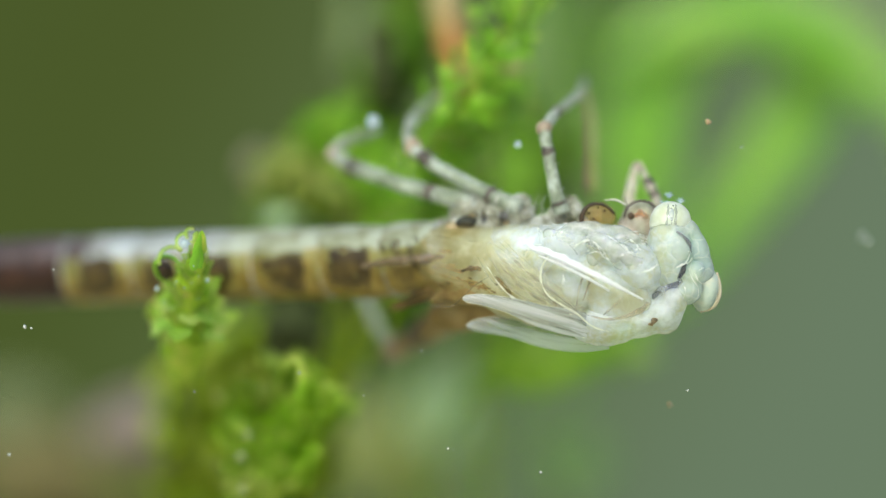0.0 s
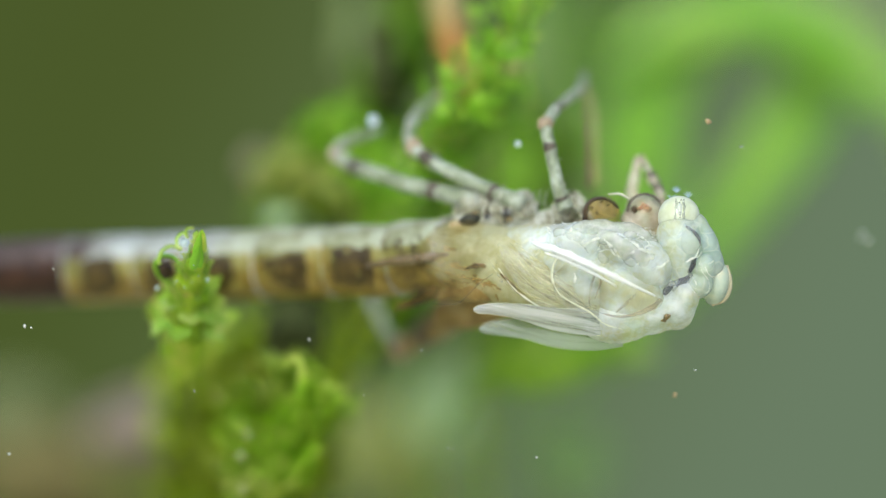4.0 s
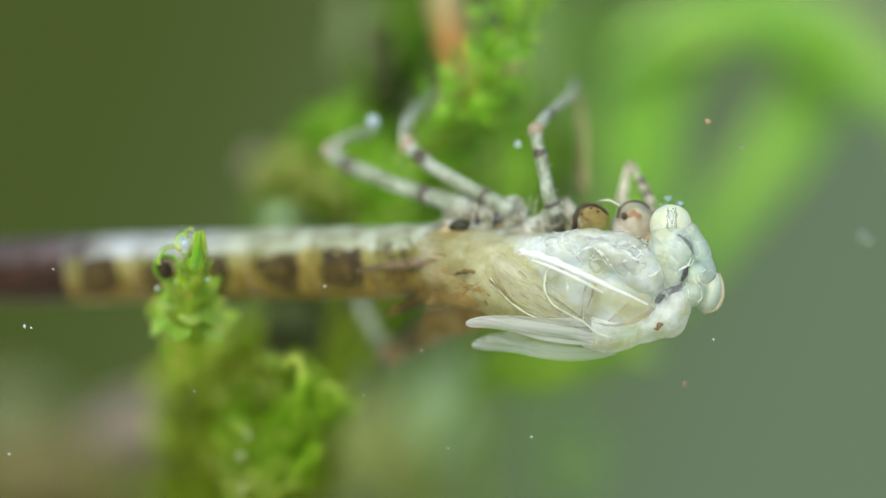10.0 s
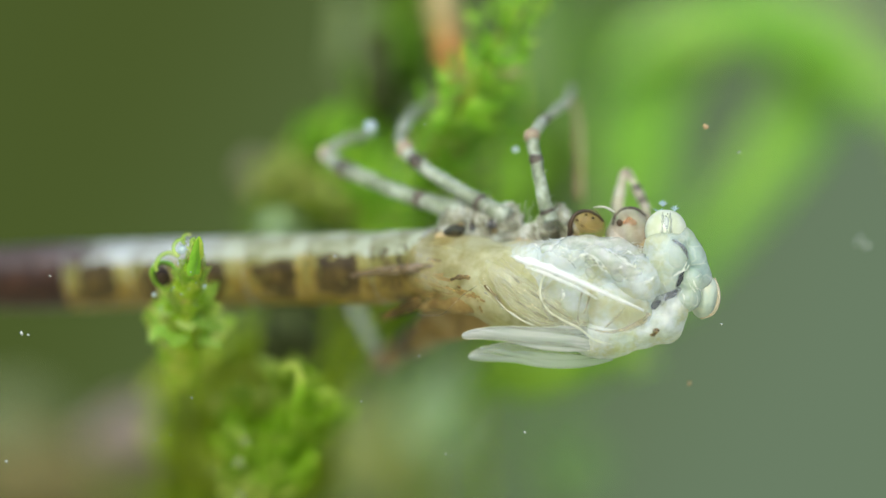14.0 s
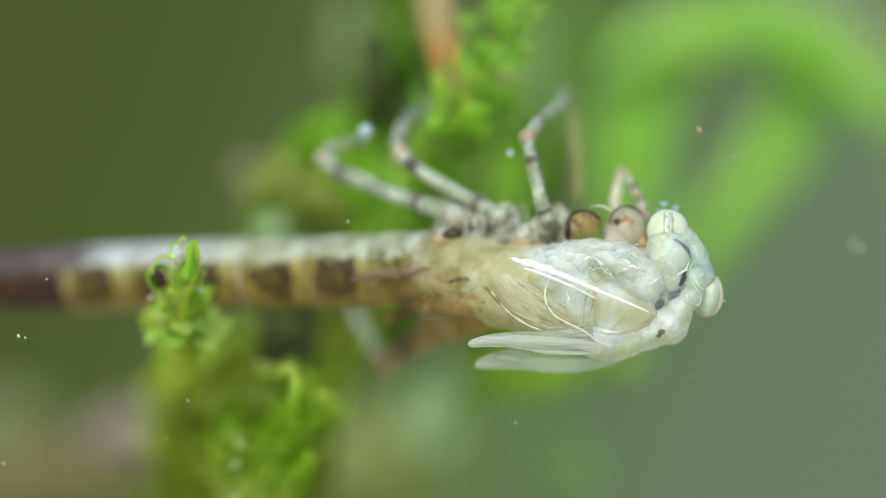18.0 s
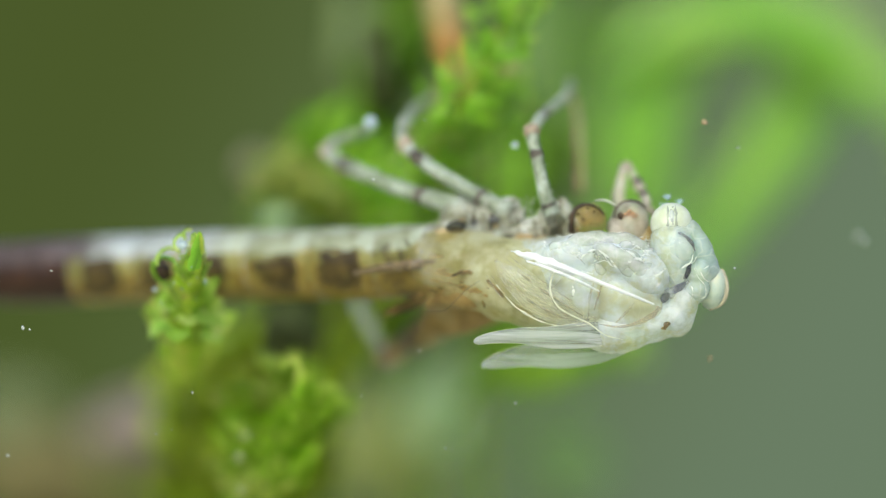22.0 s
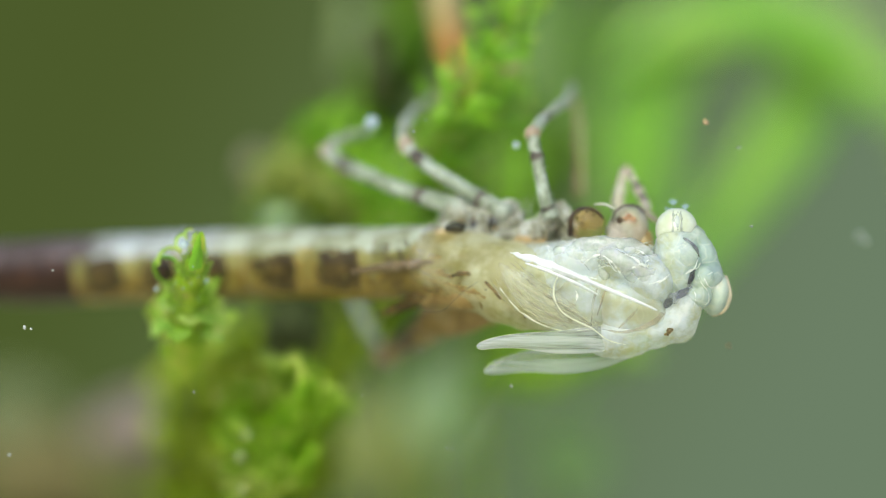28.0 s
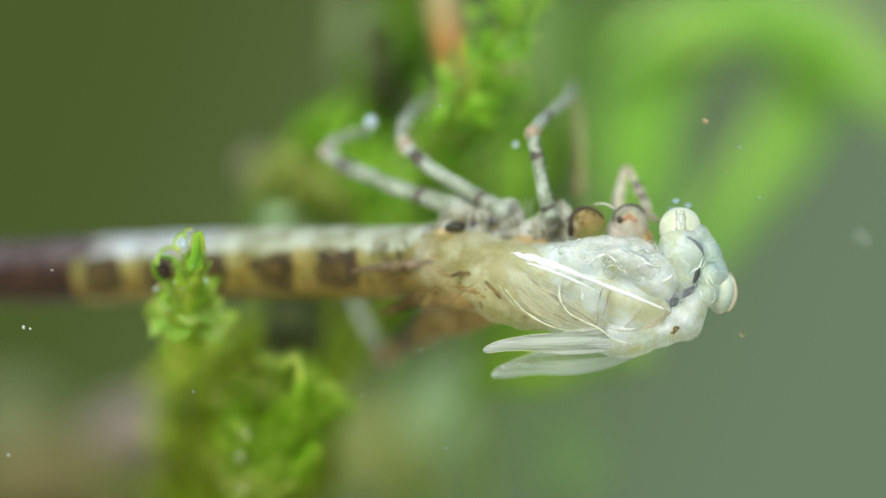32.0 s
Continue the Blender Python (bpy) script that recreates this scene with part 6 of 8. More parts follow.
def motions():
    at = lambda ob: ob.location.copy()
    rest = at(larva)
    walk(larva, [(0, go(rest, -0.389, 0.337, 3.634)), (0.5, go(rest, -0.273, 0.445, 2.376)), (1, go(rest, -0.252, 0.406, 2.368)), (1.5, go(rest, -0.272, 0.357, 2.785)), (2, go(rest, -0.161, 0.449, 2.677)), (2.5, go(rest, -0.114, 0.462, 2.132)), (3, go(rest, -0.124, 0.453, 2.662)), (3.5, go(rest, -0.105, 0.417, 2.255)), (5.5, go(rest, -0.247, 0.312, 1.468)), (6, go(rest, -0.202, 0.308, 1.022)), (6.5, go(rest, -0.201, 0.291, 1.005)), (7, go(rest, -0.074, 0.389, 0.896)), (7.5, go(rest, -0.055, 0.371, 0.909)), (8, go(rest, -0.094, 0.362, 1.309)), (8.5, go(rest, -0.094, 0.309, 1.745)), (9, go(rest, -0.317, 0.203, 2.257)), (9.5, go(rest, -0.318, 0.203, 1.439)), (10, go(rest, -0.299, 0.183, 1.408)), (10.5, go(rest, -0.377, 0.175, 1.444)), (11, go(rest, -0.335, 0.181, 1.023)), (11.5, go(rest, -0.347, 0.193, 0.676)), (12, go(rest, -0.242, 0.21, 1.068)), (12.5, go(rest, -0.187, 0.212, 0.904)), (13, go(rest, -0.219, 0.19, 1.348)), (13.5, go(rest, -0.228, 0.2, 1.023)), (14, go(rest, -0.344, 0.163, 1.025)), (14.5, go(rest, -0.154, 0.178, -0.646)), (16.5, go(rest, -0.219, 0.15, -0.646)), (17, go(rest, -0.115, 0.182, -1.05)), (17.5, go(rest, -0.101, 0.161, -0.224)), (18, go(rest, -0.111, 0.16, -0.584)), (18.5, go(rest, -0.112, 0.156, -0.55)), (19, go(rest, -0.115, 0.215, -1.949)), (19.5, go(rest, -0.099, 0.195, -2.389)), (20, go(rest, -0.185, 0.173, -2.282)), (20.5, go(rest, -0.245, 0.133, -0.485)), (21, go(rest, -0.186, 0.14, -0.906)), (21.5, go(rest, -0.199, 0.118, -0.994)), (22, go(rest, -0.108, 0.156, -0.886)), (22.5, go(rest, -0.059, 0.166, -1.423)), (23, go(rest, -0.088, 0.126, -0.486)), (23.5, go(rest, -0.018, 0.156, -0.975)), (24, go(rest, -0.059, 0.156, -0.977)), (24.5, go(rest, -0.059, 0.145, -1.437)), (25, go(rest, 0.009, 0.171, -2.796)), (25.5, go(rest, -0.04, 0.131, -1.844)), (27.5, go(rest, -0.117, 0.037, 0.047)), (28, go(rest, -0.053, 0.033, -0.067)), (28.5, go(rest, -0.015, 0.027, -0.149)), (29, go(rest, 0.001, 0.013, 0.401)), (29.5, go(rest, 0.021, 0.013, 0.395)), (30, go(rest, 0, 0, 0)), (30.5, go(rest, 0.135, 0.092, -2.37)), (31, go(rest, 0.184, 0.102, -2.866)), (31.5, go(rest, 0.085, 0.05, -1.385)), (32, go(rest, 0.081, 0.04, -0.993))])
    rest = at(head)
    walk(head, [(0, go(rest, 0.065, -0.045, 0.159)), (0.5, go(rest, 0.063, -0.03, -1.072)), (1, go(rest, 0.046, -0.036, -0.128)), (1.5, go(rest, 0.067, -0.031, 0.245)), (2, go(rest, 0.058, -0.044, 0.54)), (2.5, go(rest, 0.053, -0.039, 0.885)), (3, go(rest, 0.053, -0.018, -0.373)), (3.5, go(rest, 0.037, -0.019, 0.025)), (5.5, go(rest, 0.037, -0.018, -0.867)), (6, go(rest, 0.025, -0.017, 0.313)), (6.5, go(rest, 0.025, -0.016, 0.313)), (7, go(rest, 0.039, -0.025, 1.393)), (7.5, go(rest, 0.039, -0.026, 1.348)), (8, go(rest, 0.035, -0.025, 0.995)), (8.5, go(rest, 0.036, -0.021, 1.302)), (9, go(rest, 0.037, -0.02, -0.011)), (9.5, go(rest, 0.041, -0.015, -0.127)), (10, go(rest, 0.04, -0.025, 0.097)), (10.5, go(rest, 0.04, -0.025, 0.103)), (11, go(rest, 0.041, -0.018, -0.423)), (11.5, go(rest, 0.032, -0.026, 0.082)), (12, go(rest, 0.038, -0.009, -0.231)), (12.5, go(rest, 0.037, -0.018, 0.45)), (13, go(rest, 0.03, -0.007, 0.173)), (13.5, go(rest, 0.025, -0.006, 0.51)), (14, go(rest, 0.028, -0.014, -0.122)), (14.5, go(rest, 0.001, -0.027, 1.498)), (16.5, go(rest, 0.001, -0.017, 0.855)), (17, go(rest, 0.028, -0.019, 0.024)), (17.5, go(rest, 0.022, -0.005, 0.195)), (18, go(rest, 0.007, 0.015, 0.604)), (18.5, go(rest, 0.007, -0.005, 0.604)), (19, go(rest, 0.016, -0.01, 1.182)), (19.5, go(rest, 0.01, -0.016, 0.116)), (20, go(rest, 0.022, -0.013, 0.751)), (20.5, go(rest, 0, -0.004, -0.33)), (21, go(rest, 0.004, -0.004, 0.093)), (21.5, go(rest, 0.01, -0.009, -0.542)), (22, go(rest, -0.001, -0.007, -0.66)), (22.5, go(rest, 0.014, -0.01, -0.122)), (23, go(rest, 0.015, 0.013, -1.06)), (23.5, go(rest, 0.01, 0.011, -0.57)), (24, go(rest, 0.011, 0.012, -0.57)), (24.5, go(rest, 0, 0.013, 0.602)), (25, go(rest, -0.001, -0.014, 1.251)), (25.5, go(rest, -0.001, -0.011, 0.3)), (27.5, go(rest, 0.007, -0.007, 0.107)), (28, go(rest, -0.002, 0.012, 0.211)), (28.5, go(rest, 0.009, 0.008, 0.312)), (29, go(rest, -0.004, 0.001, -0.419)), (29.5, go(rest, -0.007, 0.011, -0.222)), (30, go(rest, 0, 0, 0)), (30.5, go(rest, 0.012, -0.007, -0.123)), (31, go(rest, 0.007, 0.002, 0.607)), (31.5, go(rest, -0.002, 0.004, 0.877)), (32, go(rest, -0.01, -0.009, -0.542))])
    rest = at(wing_a)
    walk(wing_a, [(0, go(rest, 0, 0, 13.202)), (0.5, go(rest, 0, 0, 12.304)), (1, go(rest, 0, 0, 11.932)), (1.5, go(rest, 0, 0, 11.654)), (2, go(rest, 0, 0, 10.583)), (2.5, go(rest, 0, 0, 10.015)), (3, go(rest, 0, 0, 9.065)), (3.5, go(rest, 0, 0, 8.693)), (5.5, go(rest, 0, 0, 8.323)), (6, go(rest, 0, 0, 8.124)), (6.5, go(rest, 0, 0, 8.6)), (7, go(rest, 0, 0, 7.235)), (7.5, go(rest, 0, 0, 7.719)), (8, go(rest, 0, 0, 7.453)), (8.5, go(rest, 0, 0, 7.165)), (9, go(rest, 0, 0, 7.279)), (9.5, go(rest, 0, 0, 6.862)), (10, go(rest, 0, 0, 6.878)), (10.5, go(rest, 0, 0, 6.944)), (11, go(rest, 0, 0, 6.748)), (11.5, go(rest, 0, 0, 6.417)), (12, go(rest, 0, 0, 5.83)), (12.5, go(rest, 0, 0, 6.329)), (13, go(rest, 0, 0, 5.645)), (13.5, go(rest, 0, 0, 4.915)), (14, go(rest, 0, 0, 4.612)), (14.5, go(rest, 0, 0, 3.97)), (16.5, go(rest, 0, 0, 4.315)), (17, go(rest, 0, 0, 4.516)), (17.5, go(rest, 0, 0, 3.578)), (18, go(rest, 0, 0, 3.842)), (18.5, go(rest, 0, 0, 3.388)), (19, go(rest, 0, 0, 3.378)), (19.5, go(rest, 0, 0, 2.863)), (20, go(rest, 0, 0, 3.184)), (20.5, go(rest, 0, 0, 2.381)), (21, go(rest, 0, 0, 2.256)), (21.5, go(rest, 0, 0, 2.359)), (22, go(rest, 0, 0, 1.805)), (22.5, go(rest, 0, 0, 2.22)), (23, go(rest, 0, 0, 1.979)), (23.5, go(rest, 0, 0, 1.509)), (24, go(rest, 0, 0, 1.065)), (24.5, go(rest, 0, 0, 1.39)), (25, go(rest, 0, 0, 1.887)), (25.5, go(rest, 0, 0, 1.284)), (27.5, go(rest, 0, 0, 0.763)), (28, go(rest, 0, 0, 0.866)), (28.5, go(rest, 0, 0, 0.569)), (29, go(rest, 0, 0, 0.185)), (29.5, go(rest, 0, 0, 0.187)), (30, go(rest, 0, 0, 0)), (30.5, go(rest, 0, 0, 0.795)), (31, go(rest, 0, 0, 0.835)), (31.5, go(rest, 0, 0, 0.224)), (32, go(rest, 0, 0, -0.138))])
    rest = at(wing_b)
    walk(wing_b, [(0, go(rest, 0, 0, 11.712)), (0.5, go(rest, 0, 0, 11.893)), (1, go(rest, 0, 0, 12.269)), (1.5, go(rest, 0, 0, 11.19)), (2, go(rest, 0, 0, 10.328)), (2.5, go(rest, 0, 0, 10.685)), (3, go(rest, 0, 0, 10.807)), (3.5, go(rest, 0, 0, 10.995)), (5.5, go(rest, 0, 0, 10.187)), (6, go(rest, 0, 0, 9.972)), (6.5, go(rest, 0, 0, 9.947)), (7, go(rest, 0, 0, 9.226)), (7.5, go(rest, 0, 0, 9.206)), (8, go(rest, 0, 0, 9.418)), (8.5, go(rest, 0, 0, 9.149)), (9, go(rest, 0, 0, 9.716)), (9.5, go(rest, 0, 0, 8.868)), (10, go(rest, 0, 0, 8.056)), (10.5, go(rest, 0, 0, 8.094)), (11, go(rest, 0, 0, 7.063)), (11.5, go(rest, 0, 0, 7.578)), (12, go(rest, 0, 0, 7.074)), (12.5, go(rest, 0, 0, 7.152)), (13, go(rest, 0, 0, 6.934)), (13.5, go(rest, 0, 0, 6.66)), (14, go(rest, 0, 0, 6.374)), (14.5, go(rest, 0, 0, 5.493)), (16.5, go(rest, 0, 0, 5.679)), (17, go(rest, 0, 0, 5.432)), (17.5, go(rest, 0, 0, 4.58)), (18, go(rest, 0, 0, 5.17)), (18.5, go(rest, 0, 0, 4.797)), (19, go(rest, 0, 0, 4.295)), (19.5, go(rest, 0, 0, 4.14)), (20, go(rest, 0, 0, 4.04)), (20.5, go(rest, 0, 0, 2.572)), (21, go(rest, 0, 0, 2.42)), (21.5, go(rest, 0, 0, 2.459)), (22, go(rest, 0, 0, 1.998)), (22.5, go(rest, 0, 0, 2.055)), (23, go(rest, 0, 0, 1.778)), (23.5, go(rest, 0, 0, 1.341)), (24, go(rest, 0, 0, 0.862)), (24.5, go(rest, 0, 0, 0.836)), (25, go(rest, 0, 0, 1.23)), (25.5, go(rest, 0, 0, 1.081)), (27.5, go(rest, 0, 0, 0.291)), (28, go(rest, 0, 0, 0.782)), (28.5, go(rest, 0, 0, 0.879)), (29, go(rest, 0, 0, 0.147)), (29.5, go(rest, 0, 0, 0.205)), (30, go(rest, 0, 0, 0)), (30.5, go(rest, 0, 0, 0.404)), (31, go(rest, 0, 0, 0.716)), (31.5, go(rest, 0, 0, 0.114)), (32, go(rest, 0, 0, -0.48))])
    rest = at(thread_a)
    walk(thread_a, [(0, go(rest, 0.599, -0.259, -0.753)), (0.5, go(rest, 0.577, -0.255, -0.838)), (1, go(rest, 0.557, -0.235, -0.609)), (1.5, go(rest, 0.571, -0.237, -0.552)), (2, go(rest, 0.544, -0.254, -1.045)), (2.5, go(rest, 0.521, -0.229, -0.77)), (3, go(rest, 0.505, -0.257, -1.317)), (3.5, go(rest, 0.489, -0.215, -0.685)), (5.5, go(rest, 0.481, -0.19, -0.315)), (6, go(rest, 0.447, -0.166, -0.126)), (6.5, go(rest, 0.428, -0.167, -0.246)), (7, go(rest, 0.42, -0.182, -0.582)), (7.5, go(rest, 0.4, -0.164, -0.387)), (8, go(rest, 0.414, -0.167, -0.354)), (8.5, go(rest, 0.388, -0.153, -0.255)), (9, go(rest, 0.428, -0.159, -0.086)), (9.5, go(rest, 0.382, -0.173, -0.611)), (10, go(rest, 0.363, -0.153, -0.388)), (10.5, go(rest, 0.402, -0.152, -0.145)), (11, go(rest, 0.388, -0.148, -0.166)), (11.5, go(rest, 0.402, -0.147, -0.057)), (12, go(rest, 0.35, -0.149, -0.41)), (12.5, go(rest, 0.34, -0.126, -0.106)), (13, go(rest, 0.315, -0.113, -0.032)), (13.5, go(rest, 0.31, -0.129, -0.318)), (14, go(rest, 0.327, -0.148, -0.541)), (14.5, go(rest, 0.182, -0.139, -1.206)), (16.5, go(rest, 0.228, -0.086, -0.13)), (17, go(rest, 0.209, -0.079, -0.132)), (17.5, go(rest, 0.197, -0.09, -0.353)), (18, go(rest, 0.203, -0.065, 0.056)), (18.5, go(rest, 0.202, -0.065, 0.056)), (19, go(rest, 0.183, -0.065, -0.081)), (19.5, go(rest, 0.131, -0.057, -0.247)), (20, go(rest, 0.181, -0.044, 0.254)), (20.5, go(rest, 0.183, -0.072, -0.119)), (21, go(rest, 0.168, -0.045, 0.214)), (21.5, go(rest, 0.161, -0.043, 0.182)), (22, go(rest, 0.149, -0.066, -0.214)), (22.5, go(rest, 0.129, -0.036, 0.107)), (23, go(rest, 0.144, -0.051, -0.011)), (23.5, go(rest, 0.102, -0.042, -0.13)), (24, go(rest, 0.101, -0.042, -0.13)), (24.5, go(rest, 0.089, -0.033, -0.071)), (25, go(rest, 0.061, -0.028, -0.19)), (25.5, go(rest, 0.058, -0.027, -0.149)), (27.5, go(rest, 0.067, -0.023, 0.029)), (28, go(rest, 0.038, -0.019, -0.085)), (28.5, go(rest, 0.031, 0.004, 0.196)), (29, go(rest, 0.012, -0.007, -0.034)), (29.5, go(rest, 0.013, -0.008, -0.034)), (30, go(rest, 0, 0, 0)), (30.5, go(rest, -0.059, 0.029, 0.032)), (31, go(rest, -0.081, 0.041, 0.071)), (31.5, go(rest, -0.046, 0.008, -0.159)), (32, go(rest, -0.051, 0, -0.298))])
    rest = at(thread_b)
    walk(thread_b, [(0, go(rest, 0, 0, -0.753)), (0.5, go(rest, 0, 0, -0.838)), (1, go(rest, 0, 0, -0.609)), (1.5, go(rest, 0, 0, -0.552)), (2, go(rest, 0, 0, -1.045)), (2.5, go(rest, 0, 0, -0.77)), (3, go(rest, 0, 0, -1.317)), (3.5, go(rest, 0, 0, -0.685)), (5.5, go(rest, 0, 0, -0.315)), (6, go(rest, 0, 0, -0.126)), (6.5, go(rest, 0, 0, -0.246)), (7, go(rest, 0, 0, -0.582)), (7.5, go(rest, 0, 0, -0.387)), (8, go(rest, 0, 0, -0.354)), (8.5, go(rest, 0, 0, -0.255)), (9, go(rest, 0, 0, -0.086)), (9.5, go(rest, 0, 0, -0.611)), (10, go(rest, 0, 0, -0.388)), (10.5, go(rest, 0, 0, -0.145)), (11, go(rest, 0, 0, -0.166)), (11.5, go(rest, 0, 0, -0.057)), (12, go(rest, 0, 0, -0.41)), (12.5, go(rest, 0, 0, -0.106)), (13, go(rest, 0, 0, -0.032)), (13.5, go(rest, 0, 0, -0.318)), (14, go(rest, 0, 0, -0.541)), (14.5, go(rest, 0, 0, -1.206)), (16.5, go(rest, 0, 0, -0.13)), (17, go(rest, 0, 0, -0.132)), (17.5, go(rest, 0, 0, -0.353)), (18, go(rest, 0, 0, 0.056)), (18.5, go(rest, 0, 0, 0.056)), (19, go(rest, 0, 0, -0.081)), (19.5, go(rest, 0, 0, -0.247)), (20, go(rest, 0, 0, 0.254)), (20.5, go(rest, 0, 0, -0.119)), (21, go(rest, 0, 0, 0.214)), (21.5, go(rest, 0, 0, 0.182)), (22, go(rest, 0, 0, -0.214)), (22.5, go(rest, 0, 0, 0.107)), (23, go(rest, 0, 0, -0.011)), (23.5, go(rest, 0, 0, -0.13)), (24, go(rest, 0, 0, -0.13)), (24.5, go(rest, 0, 0, -0.071)), (25, go(rest, 0, 0, -0.19)), (25.5, go(rest, 0, 0, -0.149)), (27.5, go(rest, 0, 0, 0.029)), (28, go(rest, 0, 0, -0.085)), (28.5, go(rest, 0, 0, 0.196)), (29, go(rest, 0, 0, -0.034)), (29.5, go(rest, 0, 0, -0.034)), (30, go(rest, 0, 0, 0)), (30.5, go(rest, 0, 0, 0.032)), (31, go(rest, 0, 0, 0.071)), (31.5, go(rest, 0, 0, -0.159)), (32, go(rest, 0, 0, -0.298))])
    rest = at(skin)
    walk(skin, [(0, go(rest, 0.196, 0.114, 0.367)), (0.5, go(rest, 0.267, 0.182, -1.015)), (1, go(rest, 0.267, 0.163, -1.029)), (1.5, go(rest, 0.264, 0.141, -0.78)), (2, go(rest, 0.309, 0.195, -0.4)), (2.5, go(rest, 0.324, 0.206, -1.101)), (3, go(rest, 0.321, 0.224, -0.843)), (3.5, go(rest, 0.314, 0.197, -0.936)), (5.5, go(rest, 0.193, 0.115, -1.49)), (6, go(rest, 0.202, 0.103, -1.76)), (6.5, go(rest, 0.202, 0.106, -1.776)), (7, go(rest, 0.277, 0.162, -1.53)), (7.5, go(rest, 0.277, 0.164, -1.525)), (8, go(rest, 0.256, 0.181, -0.907)), (8.5, go(rest, 0.256, 0.157, -0.921)), (9, go(rest, 0.098, 0.077, -0.326)), (9.5, go(rest, 0.056, 0.058, -0.669)), (10, go(rest, 0.056, 0.037, -0.69)), (10.5, go(rest, 0.033, 0.049, -0.376)), (11, go(rest, 0.053, 0.045, -0.724)), (11.5, go(rest, 0.058, 0.061, -0.607)), (12, go(rest, 0.113, 0.057, -0.947)), (12.5, go(rest, 0.138, 0.097, -0.692)), (13, go(rest, 0.113, 0.097, -0.247)), (13.5, go(rest, 0.101, 0.086, -0.723)), (14, go(rest, -0.007, 0.042, -0.134)), (14.5, go(rest, -0.013, -0.026, -1.243)), (16.5, go(rest, 0.006, 0.023, -0.868)), (17, go(rest, 0.068, 0.053, -1.479)), (17.5, go(rest, 0.098, 0.048, -1.23)), (18, go(rest, 0.078, 0.066, -1.335)), (18.5, go(rest, 0.064, 0.055, -0.898)), (19, go(rest, 0.035, 0.042, -1.698)), (19.5, go(rest, 0.005, 0.008, -1.798)), (20, go(rest, -0.007, 0.005, -1.423)), (20.5, go(rest, -0.035, 0.014, -0.404)), (21, go(rest, -0.015, 0.021, -0.72)), (21.5, go(rest, -0.023, 0.016, -0.817)), (22, go(rest, 0.043, 0.036, -1.093)), (22.5, go(rest, 0.049, 0.038, -0.994)), (23, go(rest, 0.055, 0.04, -0.903)), (23.5, go(rest, 0.079, 0.043, -1.151)), (24, go(rest, 0.021, 0.018, -1.088)), (24.5, go(rest, -0.003, 0.013, -0.833)), (25, go(rest, 0.003, -0.005, -1.687)), (25.5, go(rest, -0.021, 0.009, -0.824)), (27.5, go(rest, -0.039, 0.009, 0.125)), (28, go(rest, -0.014, 0.004, 0.014)), (28.5, go(rest, 0.011, 0.005, -0.392)), (29, go(rest, 0.016, 0.019, 0.232)), (29.5, go(rest, 0.017, 0.018, 0.22)), (30, go(rest, 0, 0, 0)), (30.5, go(rest, 0.009, 0.004, -1.081)), (31, go(rest, 0.013, -0.013, -1.331)), (31.5, go(rest, -0.016, -0.004, -0.187)), (32, go(rest, 0, -0.001, 0.055))])
    rest = at(femur_mid)
    walk(femur_mid, [(0, go(rest, 0, 0, -4.059)), (0.5, go(rest, 0, 0, -4.743)), (1, go(rest, 0, 0, -4.707)), (1.5, go(rest, 0, 0, -4.359)), (2, go(rest, 0, 0, -5.433)), (2.5, go(rest, 0, 0, -5.056)), (3, go(rest, 0, 0, -5.389)), (3.5, go(rest, 0, 0, -5.205)), (5.5, go(rest, 0, 0, -2.871)), (6, go(rest, 0, 0, -2.277)), (6.5, go(rest, 0, 0, -2.278)), (7, go(rest, 0, 0, -3.823)), (7.5, go(rest, 0, 0, -3.822)), (8, go(rest, 0, 0, -4.012)), (8.5, go(rest, 0, 0, -4.271)), (9, go(rest, 0, 0, -2.287)), (9.5, go(rest, 0, 0, -1.231)), (10, go(rest, 0, 0, -0.754)), (10.5, go(rest, 0, 0, -1.058)), (11, go(rest, 0, 0, -1.03)), (11.5, go(rest, 0, 0, -1.636)), (12, go(rest, 0, 0, -1.182)), (12.5, go(rest, 0, 0, -2.234)), (13, go(rest, 0, 0, -2.252)), (13.5, go(rest, 0, 0, -1.589)), (14, go(rest, 0, 0, -0.02)), (14.5, go(rest, 0, 0, 1.339)), (16.5, go(rest, 0, 0, 0.605)), (17, go(rest, 0, 0, -0.005)), (17.5, go(rest, 0, 0, -0.396)), (18, go(rest, 0, 0, -0.256)), (18.5, go(rest, 0, 0, -0.233)), (19, go(rest, 0, 0, 0.903)), (19.5, go(rest, 0, 0, 1.139)), (20, go(rest, 0, 0, 0.764)), (20.5, go(rest, 0, 0, 0.602)), (21, go(rest, 0, 0, 0.375)), (21.5, go(rest, 0, 0, 0.617)), (22, go(rest, 0, 0, 0.451)), (22.5, go(rest, 0, 0, 0.215)), (23, go(rest, 0, 0, -0.006)), (23.5, go(rest, 0, 0, -0.173)), (24, go(rest, 0, 0, 0.742)), (24.5, go(rest, 0, 0, 0.912)), (25, go(rest, 0, 0, 1.95)), (25.5, go(rest, 0, 0, 0.931)), (27.5, go(rest, 0, 0, 0.092)), (28, go(rest, 0, 0, 0.324)), (28.5, go(rest, 0, 0, 0.337)), (29, go(rest, 0, 0, -0.554)), (29.5, go(rest, 0, 0, -0.55)), (30, go(rest, 0, 0, 0)), (30.5, go(rest, 0, 0, 0.742)), (31, go(rest, 0, 0, 0.827)), (31.5, go(rest, 0, 0, 0.456)), (32, go(rest, 0, 0, -0.212))])
    rest = at(tibia_mid)
